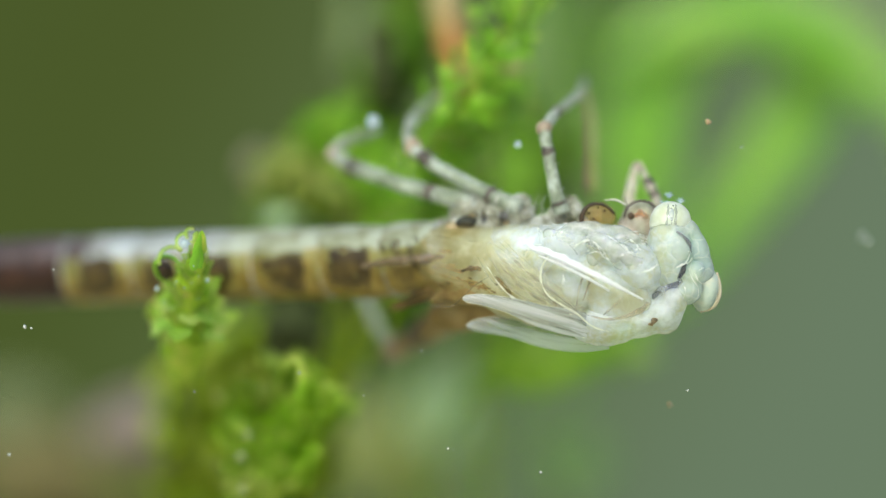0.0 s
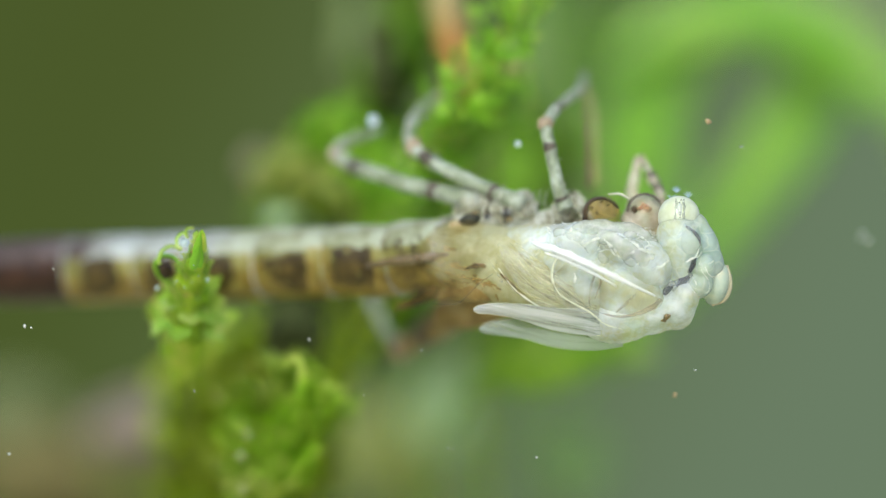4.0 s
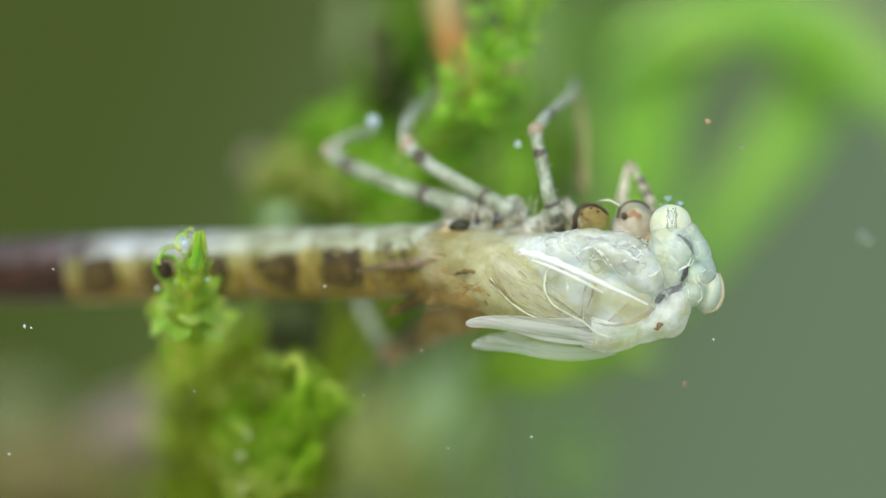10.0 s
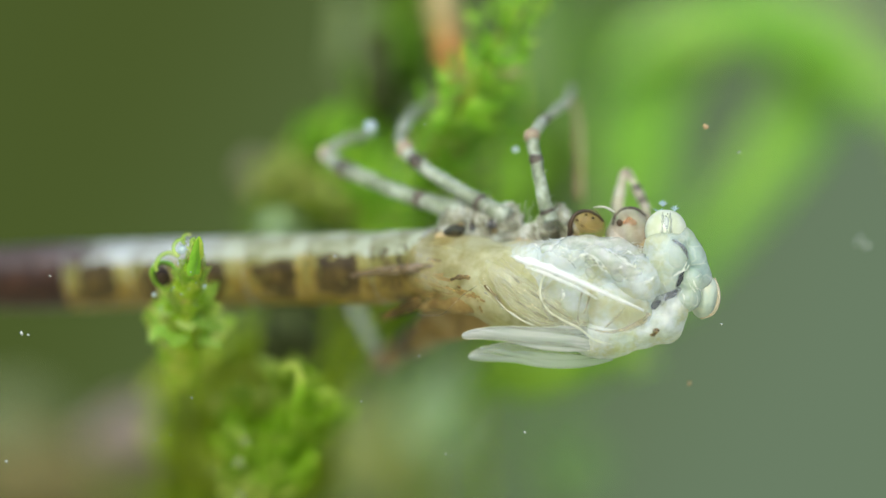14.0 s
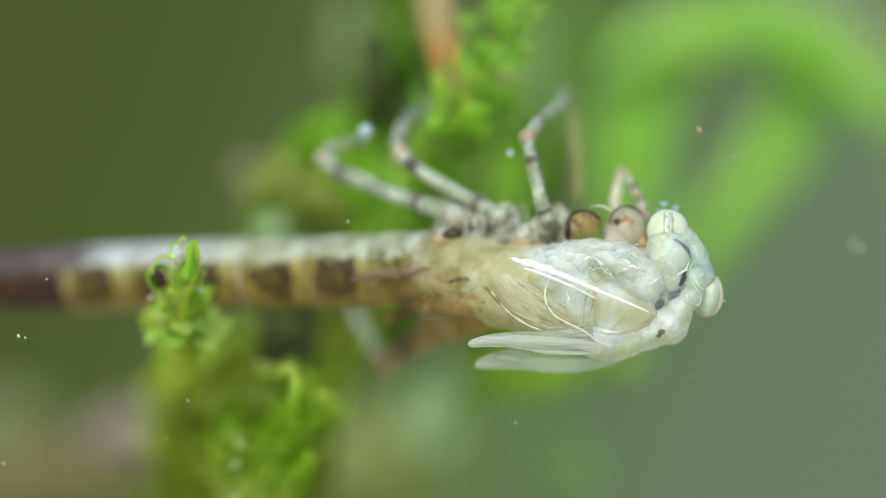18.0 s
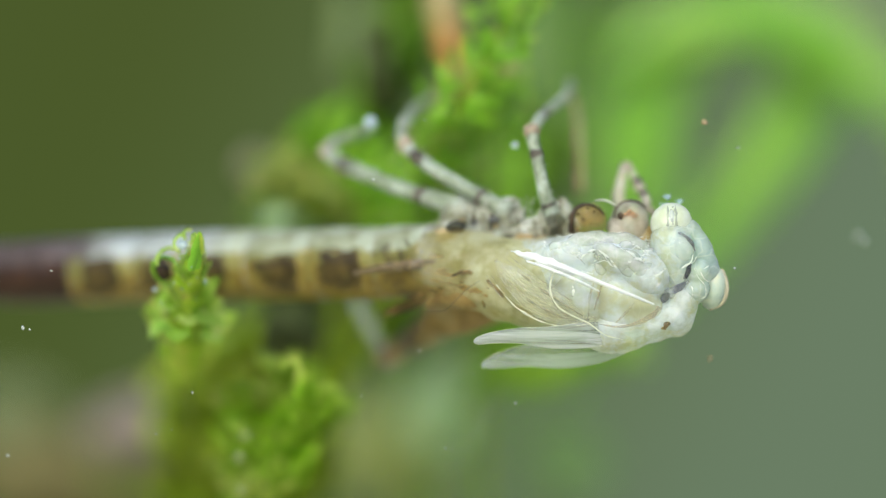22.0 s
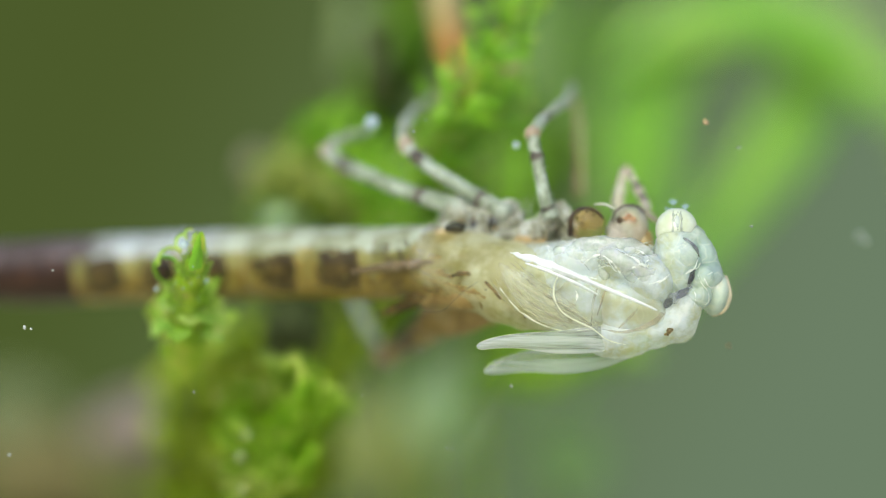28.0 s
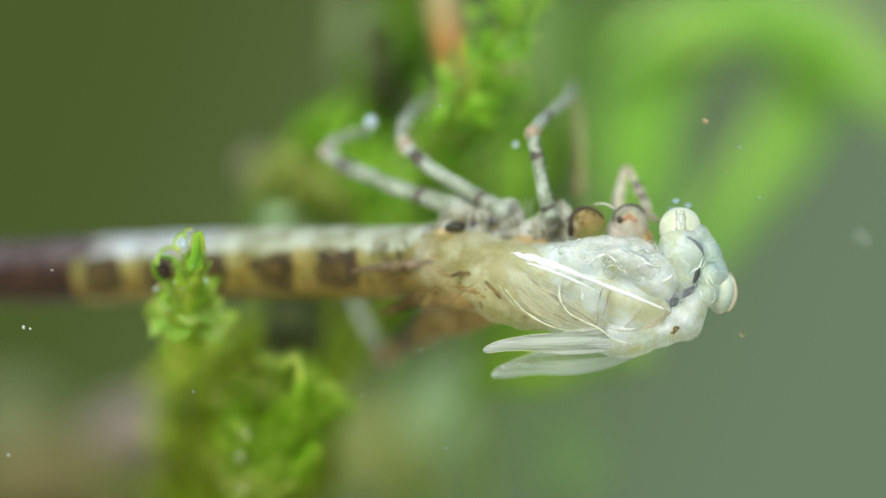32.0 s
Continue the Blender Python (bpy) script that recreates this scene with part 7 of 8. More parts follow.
    walk(tibia_mid, [(0, go(rest, -0.112, -0.131, -0.367)), (0.5, go(rest, -0.112, -0.145, 1.015)), (1, go(rest, -0.112, -0.139, 1.029)), (1.5, go(rest, -0.118, -0.125, 0.78)), (2, go(rest, -0.162, -0.162, 0.4)), (2.5, go(rest, -0.135, -0.152, 1.101)), (3, go(rest, -0.158, -0.16, 0.843)), (3.5, go(rest, -0.148, -0.151, 0.936)), (5.5, go(rest, -0.066, -0.073, 1.49)), (6, go(rest, -0.06, -0.049, 1.76)), (6.5, go(rest, -0.06, -0.049, 1.776)), (7, go(rest, -0.115, -0.096, 1.53)), (7.5, go(rest, -0.115, -0.097, 1.525)), (8, go(rest, -0.119, -0.116, 0.907)), (8.5, go(rest, -0.136, -0.111, 0.921)), (9, go(rest, -0.063, -0.062, 0.326)), (9.5, go(rest, -0.021, -0.034, 0.669)), (10, go(rest, -0.02, -0.012, 0.69)), (10.5, go(rest, -0.009, -0.038, 0.376)), (11, go(rest, -0.013, -0.028, 0.724)), (11.5, go(rest, -0.028, -0.047, 0.607)), (12, go(rest, -0.032, -0.026, 0.947)), (12.5, go(rest, -0.071, -0.056, 0.692)), (13, go(rest, -0.071, -0.064, 0.247)), (13.5, go(rest, -0.055, -0.035, 0.723)), (14, go(rest, 0.003, -0.007, 0.134)), (14.5, go(rest, 0.057, 0.046, 1.243)), (16.5, go(rest, 0.036, 0.013, 0.868)), (17, go(rest, 0.011, 0.008, 1.479)), (17.5, go(rest, -0.018, 0.004, 1.23)), (18, go(rest, -0.001, -0.001, 1.335)), (18.5, go(rest, -0.005, -0.003, 0.898)), (19, go(rest, 0.038, 0.034, 1.698)), (19.5, go(rest, 0.054, 0.045, 1.798)), (20, go(rest, 0.041, 0.034, 1.423)), (20.5, go(rest, 0.029, 0.014, 0.404)), (21, go(rest, 0.021, 0.014, 0.72)), (21.5, go(rest, 0.034, 0.019, 0.817)), (22, go(rest, 0.013, 0.021, 1.093)), (22.5, go(rest, 0.002, 0.016, 0.994)), (23, go(rest, -0.009, 0.012, 0.903)), (23.5, go(rest, -0.022, 0.016, 1.151)), (24, go(rest, 0.033, 0.024, 1.088)), (24.5, go(rest, 0.045, 0.02, 0.833)), (25, go(rest, 0.079, 0.057, 1.687)), (25.5, go(rest, 0.05, 0.02, 0.824)), (27.5, go(rest, 0.01, -0.003, -0.125)), (28, go(rest, 0.014, 0.003, -0.014)), (28.5, go(rest, 0.016, 0.008, 0.392)), (29, go(rest, -0.011, -0.024, -0.232)), (29.5, go(rest, -0.01, -0.024, -0.22)), (30, go(rest, 0, 0, 0)), (30.5, go(rest, 0.035, 0.027, 1.081)), (31, go(rest, 0.042, 0.034, 1.331)), (31.5, go(rest, 0.022, 0.009, 0.187)), (32, go(rest, -0.008, -0.004, -0.055))])
    rest = at(femur_hind)
    walk(femur_hind, [(0, go(rest, 0, 0, -3.858)), (0.5, go(rest, 0, 0, -3.789)), (1, go(rest, 0, 0, -3.394)), (1.5, go(rest, 0, 0, -3.27)), (2, go(rest, 0, 0, -4.544)), (2.5, go(rest, 0, 0, -4.119)), (3, go(rest, 0, 0, -4.96)), (3.5, go(rest, 0, 0, -4.418)), (5.5, go(rest, 0, 0, -1.53)), (6, go(rest, 0, 0, -0.905)), (6.5, go(rest, 0, 0, -1.022)), (7, go(rest, 0, 0, -2.563)), (7.5, go(rest, 0, 0, -2.562)), (8, go(rest, 0, 0, -3.508)), (8.5, go(rest, 0, 0, -3.111)), (9, go(rest, 0, 0, -1.375)), (9.5, go(rest, 0, 0, -0.077)), (10, go(rest, 0, 0, -0.062)), (10.5, go(rest, 0, 0, -0.182)), (11, go(rest, 0, 0, 0.097)), (11.5, go(rest, 0, 0, -0.452)), (12, go(rest, 0, 0, 0.092)), (12.5, go(rest, 0, 0, -1.549)), (13, go(rest, 0, 0, -1.261)), (13.5, go(rest, 0, 0, -0.667)), (14, go(rest, 0, 0, 0.511)), (14.5, go(rest, 0, 0, 2.707)), (16.5, go(rest, 0, 0, 1.587)), (17, go(rest, 0, 0, 0.853)), (17.5, go(rest, 0, 0, 0.735)), (18, go(rest, 0, 0, 1.017)), (18.5, go(rest, 0, 0, 0.387)), (19, go(rest, 0, 0, 1.643)), (19.5, go(rest, 0, 0, 2.552)), (20, go(rest, 0, 0, 2.242)), (20.5, go(rest, 0, 0, 1.055)), (21, go(rest, 0, 0, 1.127)), (21.5, go(rest, 0, 0, 1.339)), (22, go(rest, 0, 0, 0.819)), (22.5, go(rest, 0, 0, 0.747)), (23, go(rest, 0, 0, 0.555)), (23.5, go(rest, 0, 0, 0.656)), (24, go(rest, 0, 0, 1.435)), (24.5, go(rest, 0, 0, 1.183)), (25, go(rest, 0, 0, 2.473)), (25.5, go(rest, 0, 0, 1.339)), (27.5, go(rest, 0, 0, 0.599)), (28, go(rest, 0, 0, 0.261)), (28.5, go(rest, 0, 0, 0.798)), (29, go(rest, 0, 0, -0.214)), (29.5, go(rest, 0, 0, -0.587)), (30, go(rest, 0, 0, 0)), (30.5, go(rest, 0, 0, 1.165)), (31, go(rest, 0, 0, 1.751)), (31.5, go(rest, 0, 0, 0.386)), (32, go(rest, 0, 0, -0.178))])
    rest = at(tibia_hind)
    walk(tibia_hind, [(0, go(rest, -0.081, -0.189, -0.367)), (0.5, go(rest, -0.086, -0.181, 1.015)), (1, go(rest, -0.086, -0.158, 1.029)), (1.5, go(rest, -0.09, -0.151, 0.78)), (2, go(rest, -0.129, -0.211, 0.4)), (2.5, go(rest, -0.143, -0.182, 1.101)), (3, go(rest, -0.128, -0.234, 0.843)), (3.5, go(rest, -0.118, -0.206, 0.936)), (5.5, go(rest, -0.015, -0.076, 1.49)), (6, go(rest, -0.01, -0.043, 1.76)), (6.5, go(rest, -0.03, -0.042, 1.776)), (7, go(rest, -0.077, -0.113, 1.53)), (7.5, go(rest, -0.076, -0.114, 1.525)), (8, go(rest, -0.077, -0.168, 0.907)), (8.5, go(rest, -0.076, -0.146, 0.921)), (9, go(rest, 0.006, -0.078, 0.326)), (9.5, go(rest, 0.042, -0.018, 0.669)), (10, go(rest, 0.042, -0.018, 0.69)), (10.5, go(rest, 0.057, -0.031, 0.376)), (11, go(rest, 0.05, -0.012, 0.724)), (11.5, go(rest, 0.035, -0.037, 0.607)), (12, go(rest, 0.019, 0.001, 0.947)), (12.5, go(rest, -0.022, -0.077, 0.692)), (13, go(rest, -0.04, -0.056, 0.247)), (13.5, go(rest, -0.012, -0.031, 0.723)), (14, go(rest, 0.068, 0.003, 0.134)), (14.5, go(rest, 0.094, 0.119, 1.243)), (16.5, go(rest, 0.077, 0.062, 0.868)), (17, go(rest, 0.046, 0.034, 1.479)), (17.5, go(rest, 0.001, 0.045, 1.23)), (18, go(rest, 0.036, 0.047, 1.335)), (18.5, go(rest, 0.033, 0.011, 0.898)), (19, go(rest, 0.066, 0.071, 1.698)), (19.5, go(rest, 0.079, 0.118, 1.798)), (20, go(rest, 0.088, 0.095, 1.423)), (20.5, go(rest, 0.082, 0.028, 0.404)), (21, go(rest, 0.071, 0.038, 0.72)), (21.5, go(rest, 0.084, 0.044, 0.817)), (22, go(rest, 0.029, 0.038, 1.093)), (22.5, go(rest, 0.038, 0.03, 0.994)), (23, go(rest, 0.028, 0.023, 0.903)), (23.5, go(rest, 0.013, 0.035, 1.151)), (24, go(rest, 0.068, 0.057, 1.088)), (24.5, go(rest, 0.062, 0.045, 0.833)), (25, go(rest, 0.093, 0.107, 1.687)), (25.5, go(rest, 0.084, 0.044, 0.824)), (27.5, go(rest, 0.046, 0.016, -0.125)), (28, go(rest, 0.033, 0.002, -0.014)), (28.5, go(rest, 0.017, 0.04, 0.392)), (29, go(rest, -0.006, -0.01, -0.232)), (29.5, go(rest, -0.004, -0.032, -0.22)), (30, go(rest, 0, 0, 0)), (30.5, go(rest, 0.028, 0.058, 1.081)), (31, go(rest, 0.035, 0.09, 1.331)), (31.5, go(rest, 0.021, 0.014, 0.187)), (32, go(rest, -0.007, -0.007, -0.055))])
    rest = at(RINGS[0][0])
    walk(RINGS[0][0], [(0, go(rest, -0.529, -0.199, -0.367)), (1, go(rest, -0.607, 0.049, 1.029)), (2, go(rest, -0.635, -0.119, 0.4)), (3, go(rest, -0.641, -0.054, 0.843)), (3.5, go(rest, -0.629, -0.006, 0.936)), (5.5, go(rest, -0.482, 0.195, 1.49)), (6, go(rest, -0.487, 0.265, 1.76)), (7, go(rest, -0.556, 0.156, 1.53)), (8, go(rest, -0.519, 0.003, 0.907)), (9, go(rest, -0.335, -0.012, 0.326)), (10, go(rest, -0.282, 0.105, 0.69)), (11, go(rest, -0.269, 0.103, 0.724)), (12, go(rest, -0.322, 0.138, 0.947)), (13, go(rest, -0.307, -0.05, 0.247)), (14, go(rest, -0.168, -0.017, 0.134)), (14.5, go(rest, -0.162, 0.285, 1.243)), (16.5, go(rest, -0.16, 0.156, 0.868)), (17, go(rest, -0.223, 0.252, 1.479)), (18, go(rest, -0.223, 0.208, 1.335)), (19, go(rest, -0.168, 0.308, 1.698)), (20, go(rest, -0.11, 0.288, 1.423)), (21, go(rest, -0.088, 0.126, 0.72)), (22, go(rest, -0.14, 0.188, 1.093)), (23, go(rest, -0.142, 0.144, 0.903)), (24, go(rest, -0.095, 0.206, 1.088)), (25, go(rest, -0.067, 0.351, 1.687)), (25.5, go(rest, -0.033, 0.16, 0.824)), (27.5, go(rest, 0.015, -0.035, -0.125)), (28, go(rest, -0.007, -0.007, -0.014)), (29, go(rest, -0.025, -0.068, -0.232)), (30, go(rest, 0, 0, 0)), (31, go(rest, -0.011, 0.286, 1.331)), (32, go(rest, 0.022, -0.01, -0.055))])
    rest = at(RINGS[1][0])
    walk(RINGS[1][0], [(0, go(rest, -0.504, -0.192, -0.367)), (1, go(rest, -0.575, 0.016, 1.029)), (2, go(rest, -0.607, -0.133, 0.4)), (3, go(rest, -0.616, -0.078, 0.843)), (3.5, go(rest, -0.604, -0.033, 0.936)), (5.5, go(rest, -0.457, 0.151, 1.49)), (6, go(rest, -0.459, 0.212, 1.76)), (7, go(rest, -0.534, 0.113, 1.53)), (8, go(rest, -0.498, -0.024, 0.907)), (9, go(rest, -0.32, -0.023, 0.326)), (10, go(rest, -0.268, 0.085, 0.69)), (11, go(rest, -0.252, 0.081, 0.724)), (12, go(rest, -0.307, 0.11, 0.947)), (13, go(rest, -0.295, -0.059, 0.247)), (14, go(rest, -0.158, -0.023, 0.134)), (14.5, go(rest, -0.153, 0.25, 1.243)), (16.5, go(rest, -0.152, 0.132, 0.868)), (17, go(rest, -0.215, 0.213, 1.479)), (18, go(rest, -0.218, 0.173, 1.335)), (19, go(rest, -0.161, 0.262, 1.698)), (20, go(rest, -0.105, 0.249, 1.423)), (21, go(rest, -0.083, 0.107, 0.72)), (22, go(rest, -0.135, 0.16, 1.093)), (23, go(rest, -0.137, 0.12, 0.903)), (24, go(rest, -0.092, 0.176, 1.088)), (25, go(rest, -0.065, 0.306, 1.687)), (25.5, go(rest, -0.03, 0.137, 0.824)), (27.5, go(rest, 0.016, -0.033, -0.125)), (28, go(rest, -0.006, -0.007, -0.014)), (29, go(rest, -0.025, -0.062, -0.232)), (30, go(rest, 0, 0, 0)), (31, go(rest, -0.012, 0.252, 1.331)), (32, go(rest, 0.021, -0.009, -0.055))])
    rest = at(RINGS[2][0])
    walk(RINGS[2][0], [(0, go(rest, -0.339, -0.198, -0.367)), (1, go(rest, -0.359, -0.064, 1.029)), (2, go(rest, -0.418, -0.176, 0.4)), (3, go(rest, -0.448, -0.13, 0.843)), (3.5, go(rest, -0.438, -0.088, 0.936)), (5.5, go(rest, -0.278, 0.059, 1.49)), (6, go(rest, -0.266, 0.096, 1.76)), (7, go(rest, -0.384, 0.03, 1.53)), (8, go(rest, -0.359, -0.084, 0.907)), (9, go(rest, -0.218, -0.057, 0.326)), (10, go(rest, -0.171, 0.039, 0.69)), (11, go(rest, -0.135, 0.031, 0.724)), (12, go(rest, -0.201, 0.05, 0.947)), (13, go(rest, -0.213, -0.082, 0.247)), (14, go(rest, -0.086, -0.048, 0.134)), (14.5, go(rest, -0.084, 0.188, 1.243)), (16.5, go(rest, -0.094, 0.097, 0.868)), (17, go(rest, -0.162, 0.158, 1.479)), (18, go(rest, -0.182, 0.122, 1.335)), (19, go(rest, -0.117, 0.189, 1.698)), (20, go(rest, -0.066, 0.179, 1.423)), (21, go(rest, -0.047, 0.084, 0.72)), (22, go(rest, -0.104, 0.122, 1.093)), (23, go(rest, -0.111, 0.081, 0.903)), (24, go(rest, -0.071, 0.131, 1.088)), (25, go(rest, -0.048, 0.24, 1.687)), (25.5, go(rest, -0.014, 0.098, 0.824)), (27.5, go(rest, 0.024, -0.035, -0.125)), (28, go(rest, 0.001, -0.01, -0.014)), (29, go(rest, -0.022, -0.054, -0.232)), (30, go(rest, 0, 0, 0)), (31, go(rest, -0.017, 0.21, 1.331)), (32, go(rest, 0.011, -0.009, -0.055))])
    rest = at(RINGS[3][0])
    walk(RINGS[3][0], [(0, go(rest, -0.215, -0.202, -0.367)), (1, go(rest, -0.195, -0.124, 1.029)), (2, go(rest, -0.275, -0.208, 0.4)), (3, go(rest, -0.321, -0.168, 0.843)), (3.5, go(rest, -0.313, -0.129, 0.936)), (5.5, go(rest, -0.144, -0.011, 1.49)), (6, go(rest, -0.12, 0.009, 1.76)), (7, go(rest, -0.27, -0.032, 1.53)), (8, go(rest, -0.255, -0.129, 0.907)), (9, go(rest, -0.142, -0.082, 0.326)), (10, go(rest, -0.098, 0.004, 0.69)), (11, go(rest, -0.046, -0.007, 0.724)), (12, go(rest, -0.122, 0.006, 0.947)), (13, go(rest, -0.151, -0.1, 0.247)), (14, go(rest, -0.032, -0.066, 0.134)), (14.5, go(rest, -0.032, 0.142, 1.243)), (16.5, go(rest, -0.051, 0.07, 0.868)), (17, go(rest, -0.122, 0.117, 1.479)), (18, go(rest, -0.154, 0.084, 1.335)), (19, go(rest, -0.083, 0.134, 1.698)), (20, go(rest, -0.037, 0.127, 1.423)), (21, go(rest, -0.021, 0.066, 0.72)), (22, go(rest, -0.08, 0.094, 1.093)), (23, go(rest, -0.09, 0.051, 0.903)), (24, go(rest, -0.055, 0.097, 1.088)), (25, go(rest, -0.035, 0.19, 1.687)), (25.5, go(rest, -0.002, 0.068, 0.824)), (27.5, go(rest, 0.029, -0.037, -0.125)), (28, go(rest, 0.006, -0.012, -0.014)), (29, go(rest, -0.02, -0.048, -0.232)), (30, go(rest, 0, 0, 0)), (31, go(rest, -0.021, 0.178, 1.331)), (32, go(rest, 0.004, -0.008, -0.055))])
    rest = at(RINGS[4][0])
    walk(RINGS[4][0], [(0, go(rest, -0.099, -0.199, -0.367)), (1, go(rest, -0.054, -0.165, 1.029)), (2, go(rest, -0.142, -0.226, 0.4)), (3, go(rest, -0.195, -0.196, 0.843)), (3.5, go(rest, -0.191, -0.159, 0.936)), (5.5, go(rest, -0.026, -0.064, 1.49)), (6, go(rest, 0.001, -0.057, 1.76)), (7, go(rest, -0.163, -0.079, 1.53)), (8, go(rest, -0.158, -0.16, 0.907)), (9, go(rest, -0.07, -0.102, 0.326)), (10, go(rest, -0.032, -0.022, 0.69)), (11, go(rest, 0.029, -0.036, 0.724)), (12, go(rest, -0.049, -0.027, 0.947)), (13, go(rest, -0.09, -0.111, 0.247)), (14, go(rest, 0.019, -0.077, 0.134)), (14.5, go(rest, 0.017, 0.1, 1.243)), (16.5, go(rest, -0.003, 0.042, 0.868)), (17, go(rest, -0.076, 0.076, 1.479)), (18, go(rest, -0.116, 0.046, 1.335)), (19, go(rest, -0.047, 0.085, 1.698)), (20, go(rest, -0.01, 0.081, 1.423)), (21, go(rest, 0.006, 0.048, 0.72)), (22, go(rest, -0.05, 0.063, 1.093)), (23, go(rest, -0.063, 0.023, 0.903)), (24, go(rest, -0.034, 0.064, 1.088)), (25, go(rest, -0.018, 0.141, 1.687)), (25.5, go(rest, 0.013, 0.041, 0.824)), (27.5, go(rest, 0.037, -0.034, -0.125)), (28, go(rest, 0.012, -0.011, -0.014)), (29, go(rest, -0.018, -0.04, -0.232)), (30, go(rest, 0, 0, 0)), (31, go(rest, -0.025, 0.147, 1.331)), (32, go(rest, -0.004, -0.006, -0.055))])
    rest = at(RINGS[5][0])
    walk(RINGS[5][0], [(0, go(rest, -0.011, -0.148, -0.367)), (1, go(rest, -0.019, -0.098, 1.029)), (2, go(rest, -0.036, -0.155, 0.4)), (3, go(rest, -0.051, -0.156, 0.843)), (3.5, go(rest, -0.065, -0.126, 0.936)), (5.5, go(rest, 0.01, -0.029, 1.49)), (6, go(rest, -0.001, -0.012, 1.76)), (7, go(rest, -0.074, -0.045, 1.53)), (8, go(rest, -0.083, -0.107, 0.907)), (9, go(rest, -0.019, -0.087, 0.326)), (10, go(rest, 0, -0.005, 0.69)), (11, go(rest, 0.04, -0.012, 0.724)), (12, go(rest, 0, 0.005, 0.947)), (13, go(rest, -0.02, -0.082, 0.247)), (14, go(rest, 0.054, -0.045, 0.134)), (14.5, go(rest, 0.054, 0.076, 1.243)), (16.5, go(rest, 0.075, 0.003, 0.868)), (17, go(rest, 0.013, 0.034, 1.479)), (18, go(rest, -0.008, 0.007, 1.335)), (19, go(rest, 0.008, 0.055, 1.698)), (20, go(rest, 0.006, 0.06, 1.423)), (21, go(rest, 0.038, 0.029, 0.72)), (22, go(rest, 0.019, 0.016, 1.093)), (23, go(rest, 0.006, -0.001, 0.903)), (24, go(rest, 0.019, 0.035, 1.088)), (25, go(rest, 0.015, 0.095, 1.687)), (25.5, go(rest, 0.047, 0.018, 0.824)), (27.5, go(rest, 0.051, -0.006, -0.125)), (28, go(rest, 0.026, 0.006, -0.014)), (29, go(rest, -0.013, -0.019, -0.232)), (30, go(rest, 0, 0, 0)), (31, go(rest, -0.025, 0.109, 1.331)), (32, go(rest, -0.023, 0.012, -0.055))])
    rest = at(RINGS[6][0])
    walk(RINGS[6][0], [(0, go(rest, 0.002, -0.095, -0.367)), (1, go(rest, -0.004, -0.081, 1.029)), (2, go(rest, -0.019, -0.086, 0.4)), (3, go(rest, -0.017, -0.093, 0.843)), (3.5, go(rest, -0.031, -0.088, 0.936)), (5.5, go(rest, -0.017, -0.044, 1.49)), (6, go(rest, -0.024, -0.034, 1.76)), (7, go(rest, -0.058, -0.042, 1.53)), (8, go(rest, -0.03, -0.069, 0.907)), (9, go(rest, -0.022, -0.053, 0.326)), (10, go(rest, -0.023, 0.003, 0.69)), (11, go(rest, 0.002, -0.013, 0.724)), (12, go(rest, -0.021, -0.001, 0.947)), (13, go(rest, -0.024, -0.05, 0.247)), (14, go(rest, 0.002, -0.028, 0.134)), (14.5, go(rest, 0.033, 0.037, 1.243)), (16.5, go(rest, 0.015, 0.038, 0.868)), (17, go(rest, -0.002, 0.018, 1.479)), (18, go(rest, -0.027, 0.011, 1.335)), (19, go(rest, -0.011, 0.032, 1.698)), (20, go(rest, -0.019, 0.042, 1.423)), (21, go(rest, -0.002, 0.03, 0.72)), (22, go(rest, -0.02, 0.028, 1.093)), (23, go(rest, -0.032, 0.015, 0.903)), (24, go(rest, 0, 0.046, 1.088)), (25, go(rest, -0.025, 0.072, 1.687)), (25.5, go(rest, 0.006, 0.018, 0.824)), (27.5, go(rest, -0.007, 0.016, -0.125)), (28, go(rest, -0.003, 0.002, -0.014)), (29, go(rest, -0.035, -0.029, -0.232)), (30, go(rest, 0, 0, 0)), (31, go(rest, -0.026, 0.056, 1.331)), (32, go(rest, -0.024, 0.014, -0.055))])
    rest = at(RINGS[7][0])
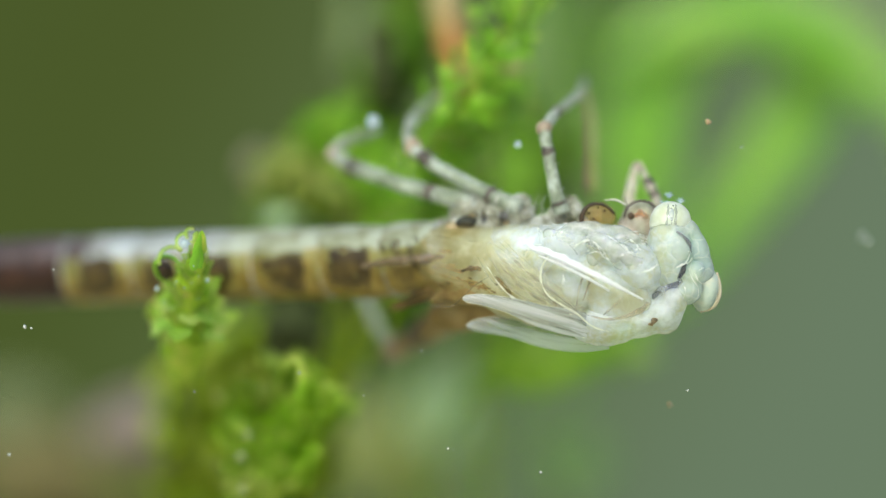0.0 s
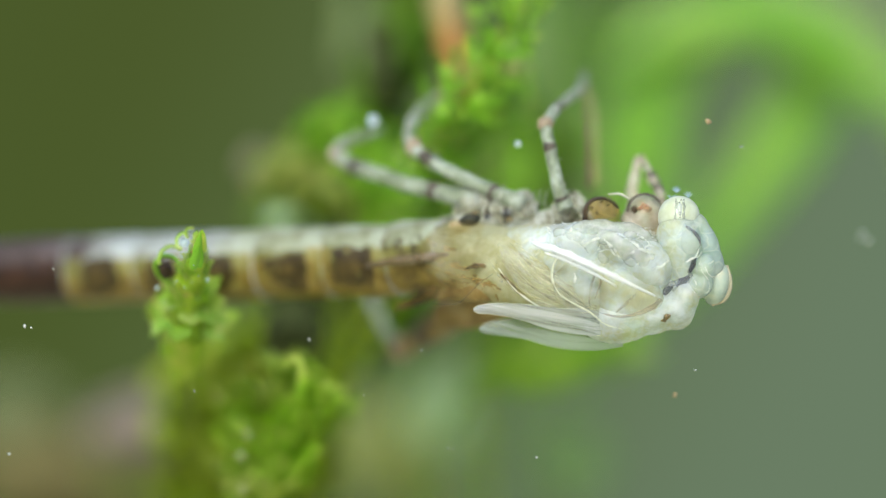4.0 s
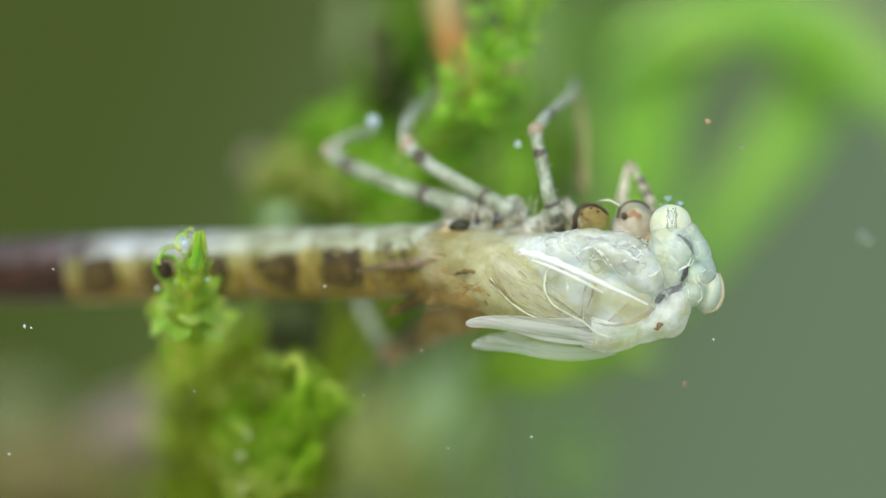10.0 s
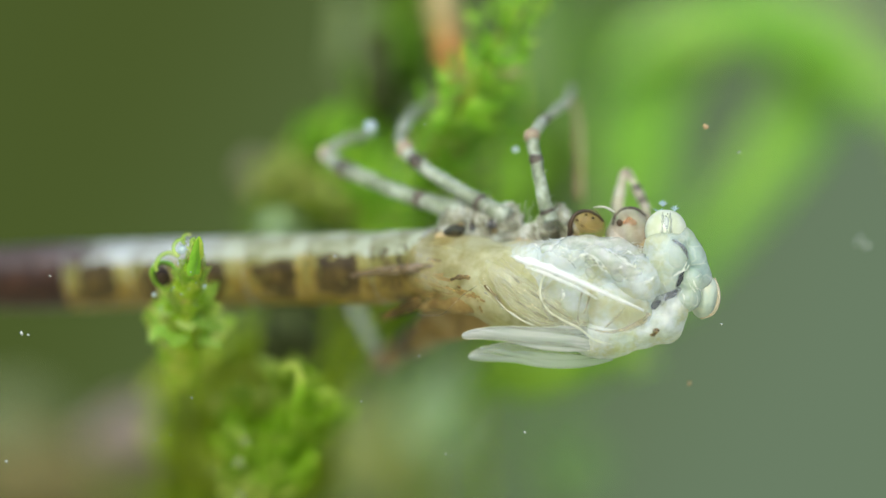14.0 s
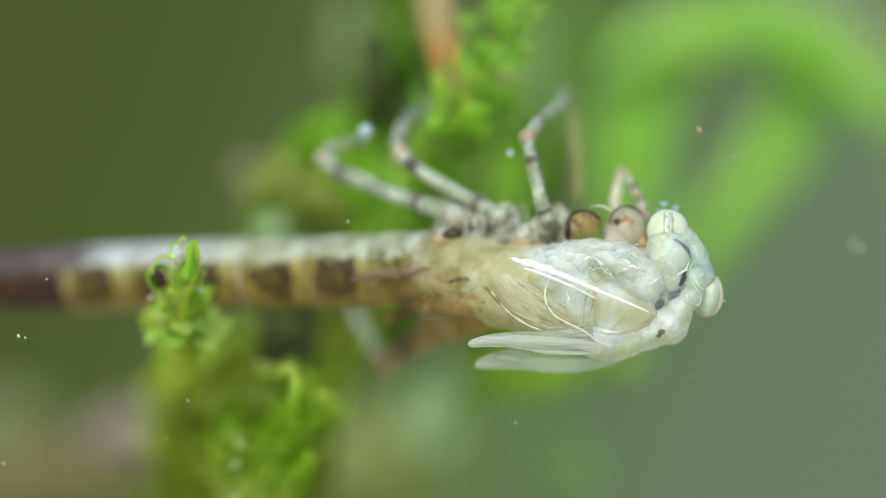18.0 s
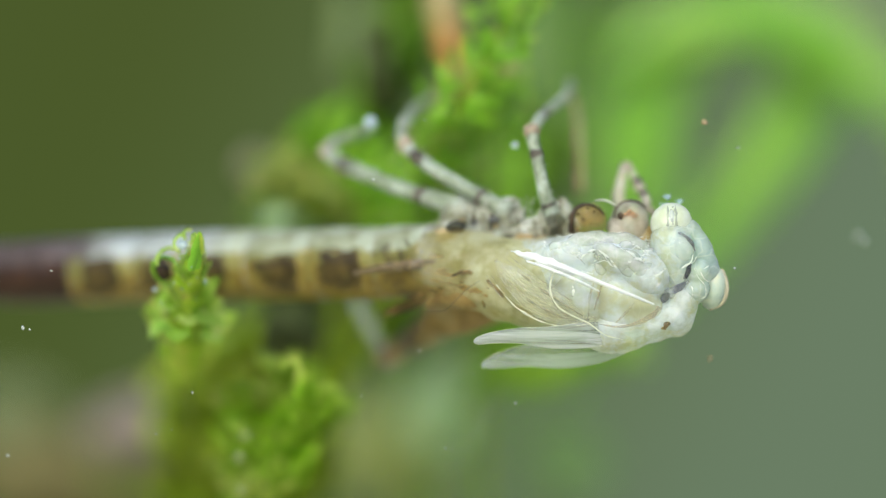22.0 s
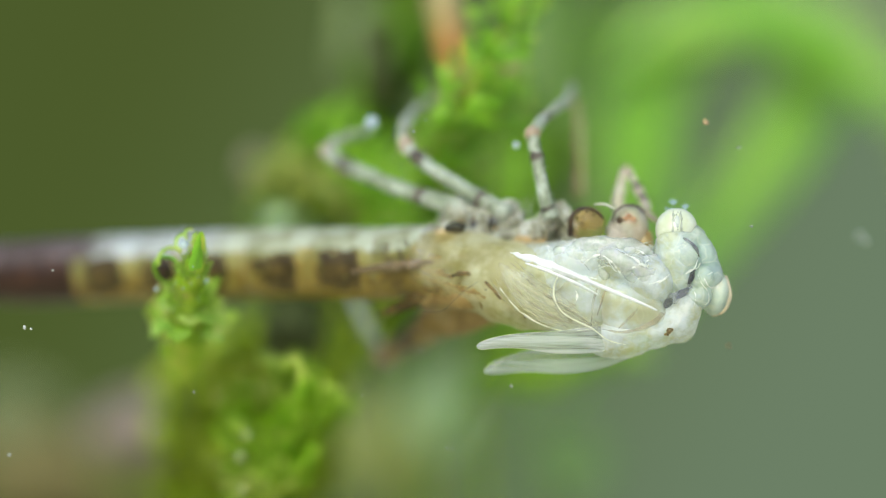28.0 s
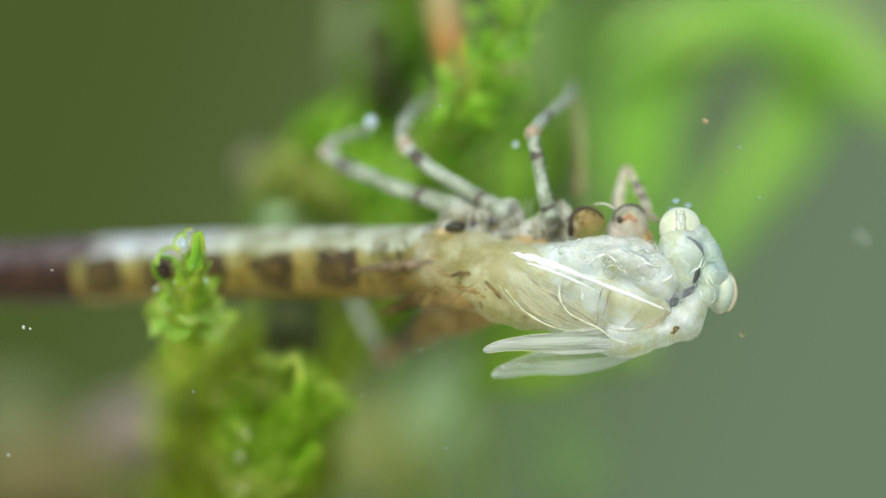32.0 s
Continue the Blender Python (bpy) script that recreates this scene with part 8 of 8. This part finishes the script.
    walk(RINGS[7][0], [(0, go(rest, 0.01, -0.029, -0.367)), (1, go(rest, -0.008, -0.02, 1.029)), (2, go(rest, -0.009, -0.025, 0.4)), (3, go(rest, -0.021, -0.028, 0.843)), (3.5, go(rest, -0.021, -0.024, 0.936)), (5.5, go(rest, -0.02, -0.007, 1.49)), (6, go(rest, -0.027, -0.003, 1.76)), (7, go(rest, -0.034, -0.006, 1.53)), (8, go(rest, -0.02, -0.018, 0.907)), (9, go(rest, -0.014, -0.017, 0.326)), (10, go(rest, -0.015, 0.004, 0.69)), (11, go(rest, -0.003, 0, 0.724)), (12, go(rest, -0.013, 0.005, 0.947)), (13, go(rest, -0.002, -0.012, 0.247)), (14, go(rest, 0.009, -0.005, 0.134)), (14.5, go(rest, -0.001, 0.017, 1.243)), (16.5, go(rest, -0.001, 0.017, 0.868)), (17, go(rest, -0.014, 0.013, 1.479)), (18, go(rest, -0.025, 0.008, 1.335)), (19, go(rest, -0.01, 0.021, 1.698)), (20, go(rest, -0.006, 0.025, 1.423)), (21, go(rest, -0.001, 0.015, 0.72)), (22, go(rest, -0.006, 0.017, 1.093)), (23, go(rest, -0.018, 0.009, 0.903)), (24, go(rest, -0.001, 0.023, 1.088)), (25, go(rest, -0.012, 0.034, 1.687)), (25.5, go(rest, 0.006, 0.014, 0.824)), (27.5, go(rest, 0.006, 0.007, -0.125)), (28, go(rest, 0.011, 0.004, -0.014)), (29, go(rest, -0.007, -0.01, -0.232)), (30, go(rest, 0, 0, 0)), (31, go(rest, -0.013, 0.026, 1.331)), (32, go(rest, -0.011, 0.003, -0.055))])
    rest = at(drifters[0][0])
    walk(drifters[0][0], [(0, go(rest, 0, 0, 0)), (6, go(rest, 0.33, 1.116, 0)), (9, go(rest, 0.509, 1.724, 0)), (13, go(rest, 0.769, 2.529, 0)), (19, go(rest, 1.362, 3.786, 0)), (23, go(rest, 1.842, 4.533, 0)), (28, go(rest, 2.587, 5.414, 0)), (32, go(rest, 3.198, 5.97, 0))])
    rest = at(drifters[1][0])
    walk(drifters[1][0], [(0, go(rest, 0, 0, 0)), (6, go(rest, 0.296, 0.679, 0)), (9, go(rest, 0.529, 1.029, 0)), (13, go(rest, 0.751, 1.484, 0)), (19, go(rest, 1.056, 2.336, 0)), (23, go(rest, 1.174, 2.915, 0)), (28, go(rest, 1.498, 3.721, 0)), (32, go(rest, 1.696, 4.344, 0))])
    rest = at(drifters[2][0])
    walk(drifters[2][0], [(0, go(rest, 0, 0, 0)), (6, go(rest, 0.196, 0.299, 0)), (9, go(rest, 0.329, 0.432, 0)), (13, go(rest, 0.462, 0.557, 0)), (19, go(rest, 0.79, 0.883, 0)), (23, go(rest, 1.065, 1.082, 0)), (28, go(rest, 1.406, 1.337, 0)), (32, go(rest, 1.708, 1.582, 0))])
    rest = at(drifters[3][0])
    walk(drifters[3][0], [(0, go(rest, 0, 0, 0)), (6, go(rest, -0.14, 0.489, 0)), (9, go(rest, -0.188, 0.723, 0)), (13, go(rest, -0.298, 0.975, 0)), (19, go(rest, -0.437, 1.368, 0)), (23, go(rest, -0.546, 1.643, 0)), (28, go(rest, -0.634, 1.958, 0)), (32, go(rest, -0.818, 2.373, 0))])


motions()
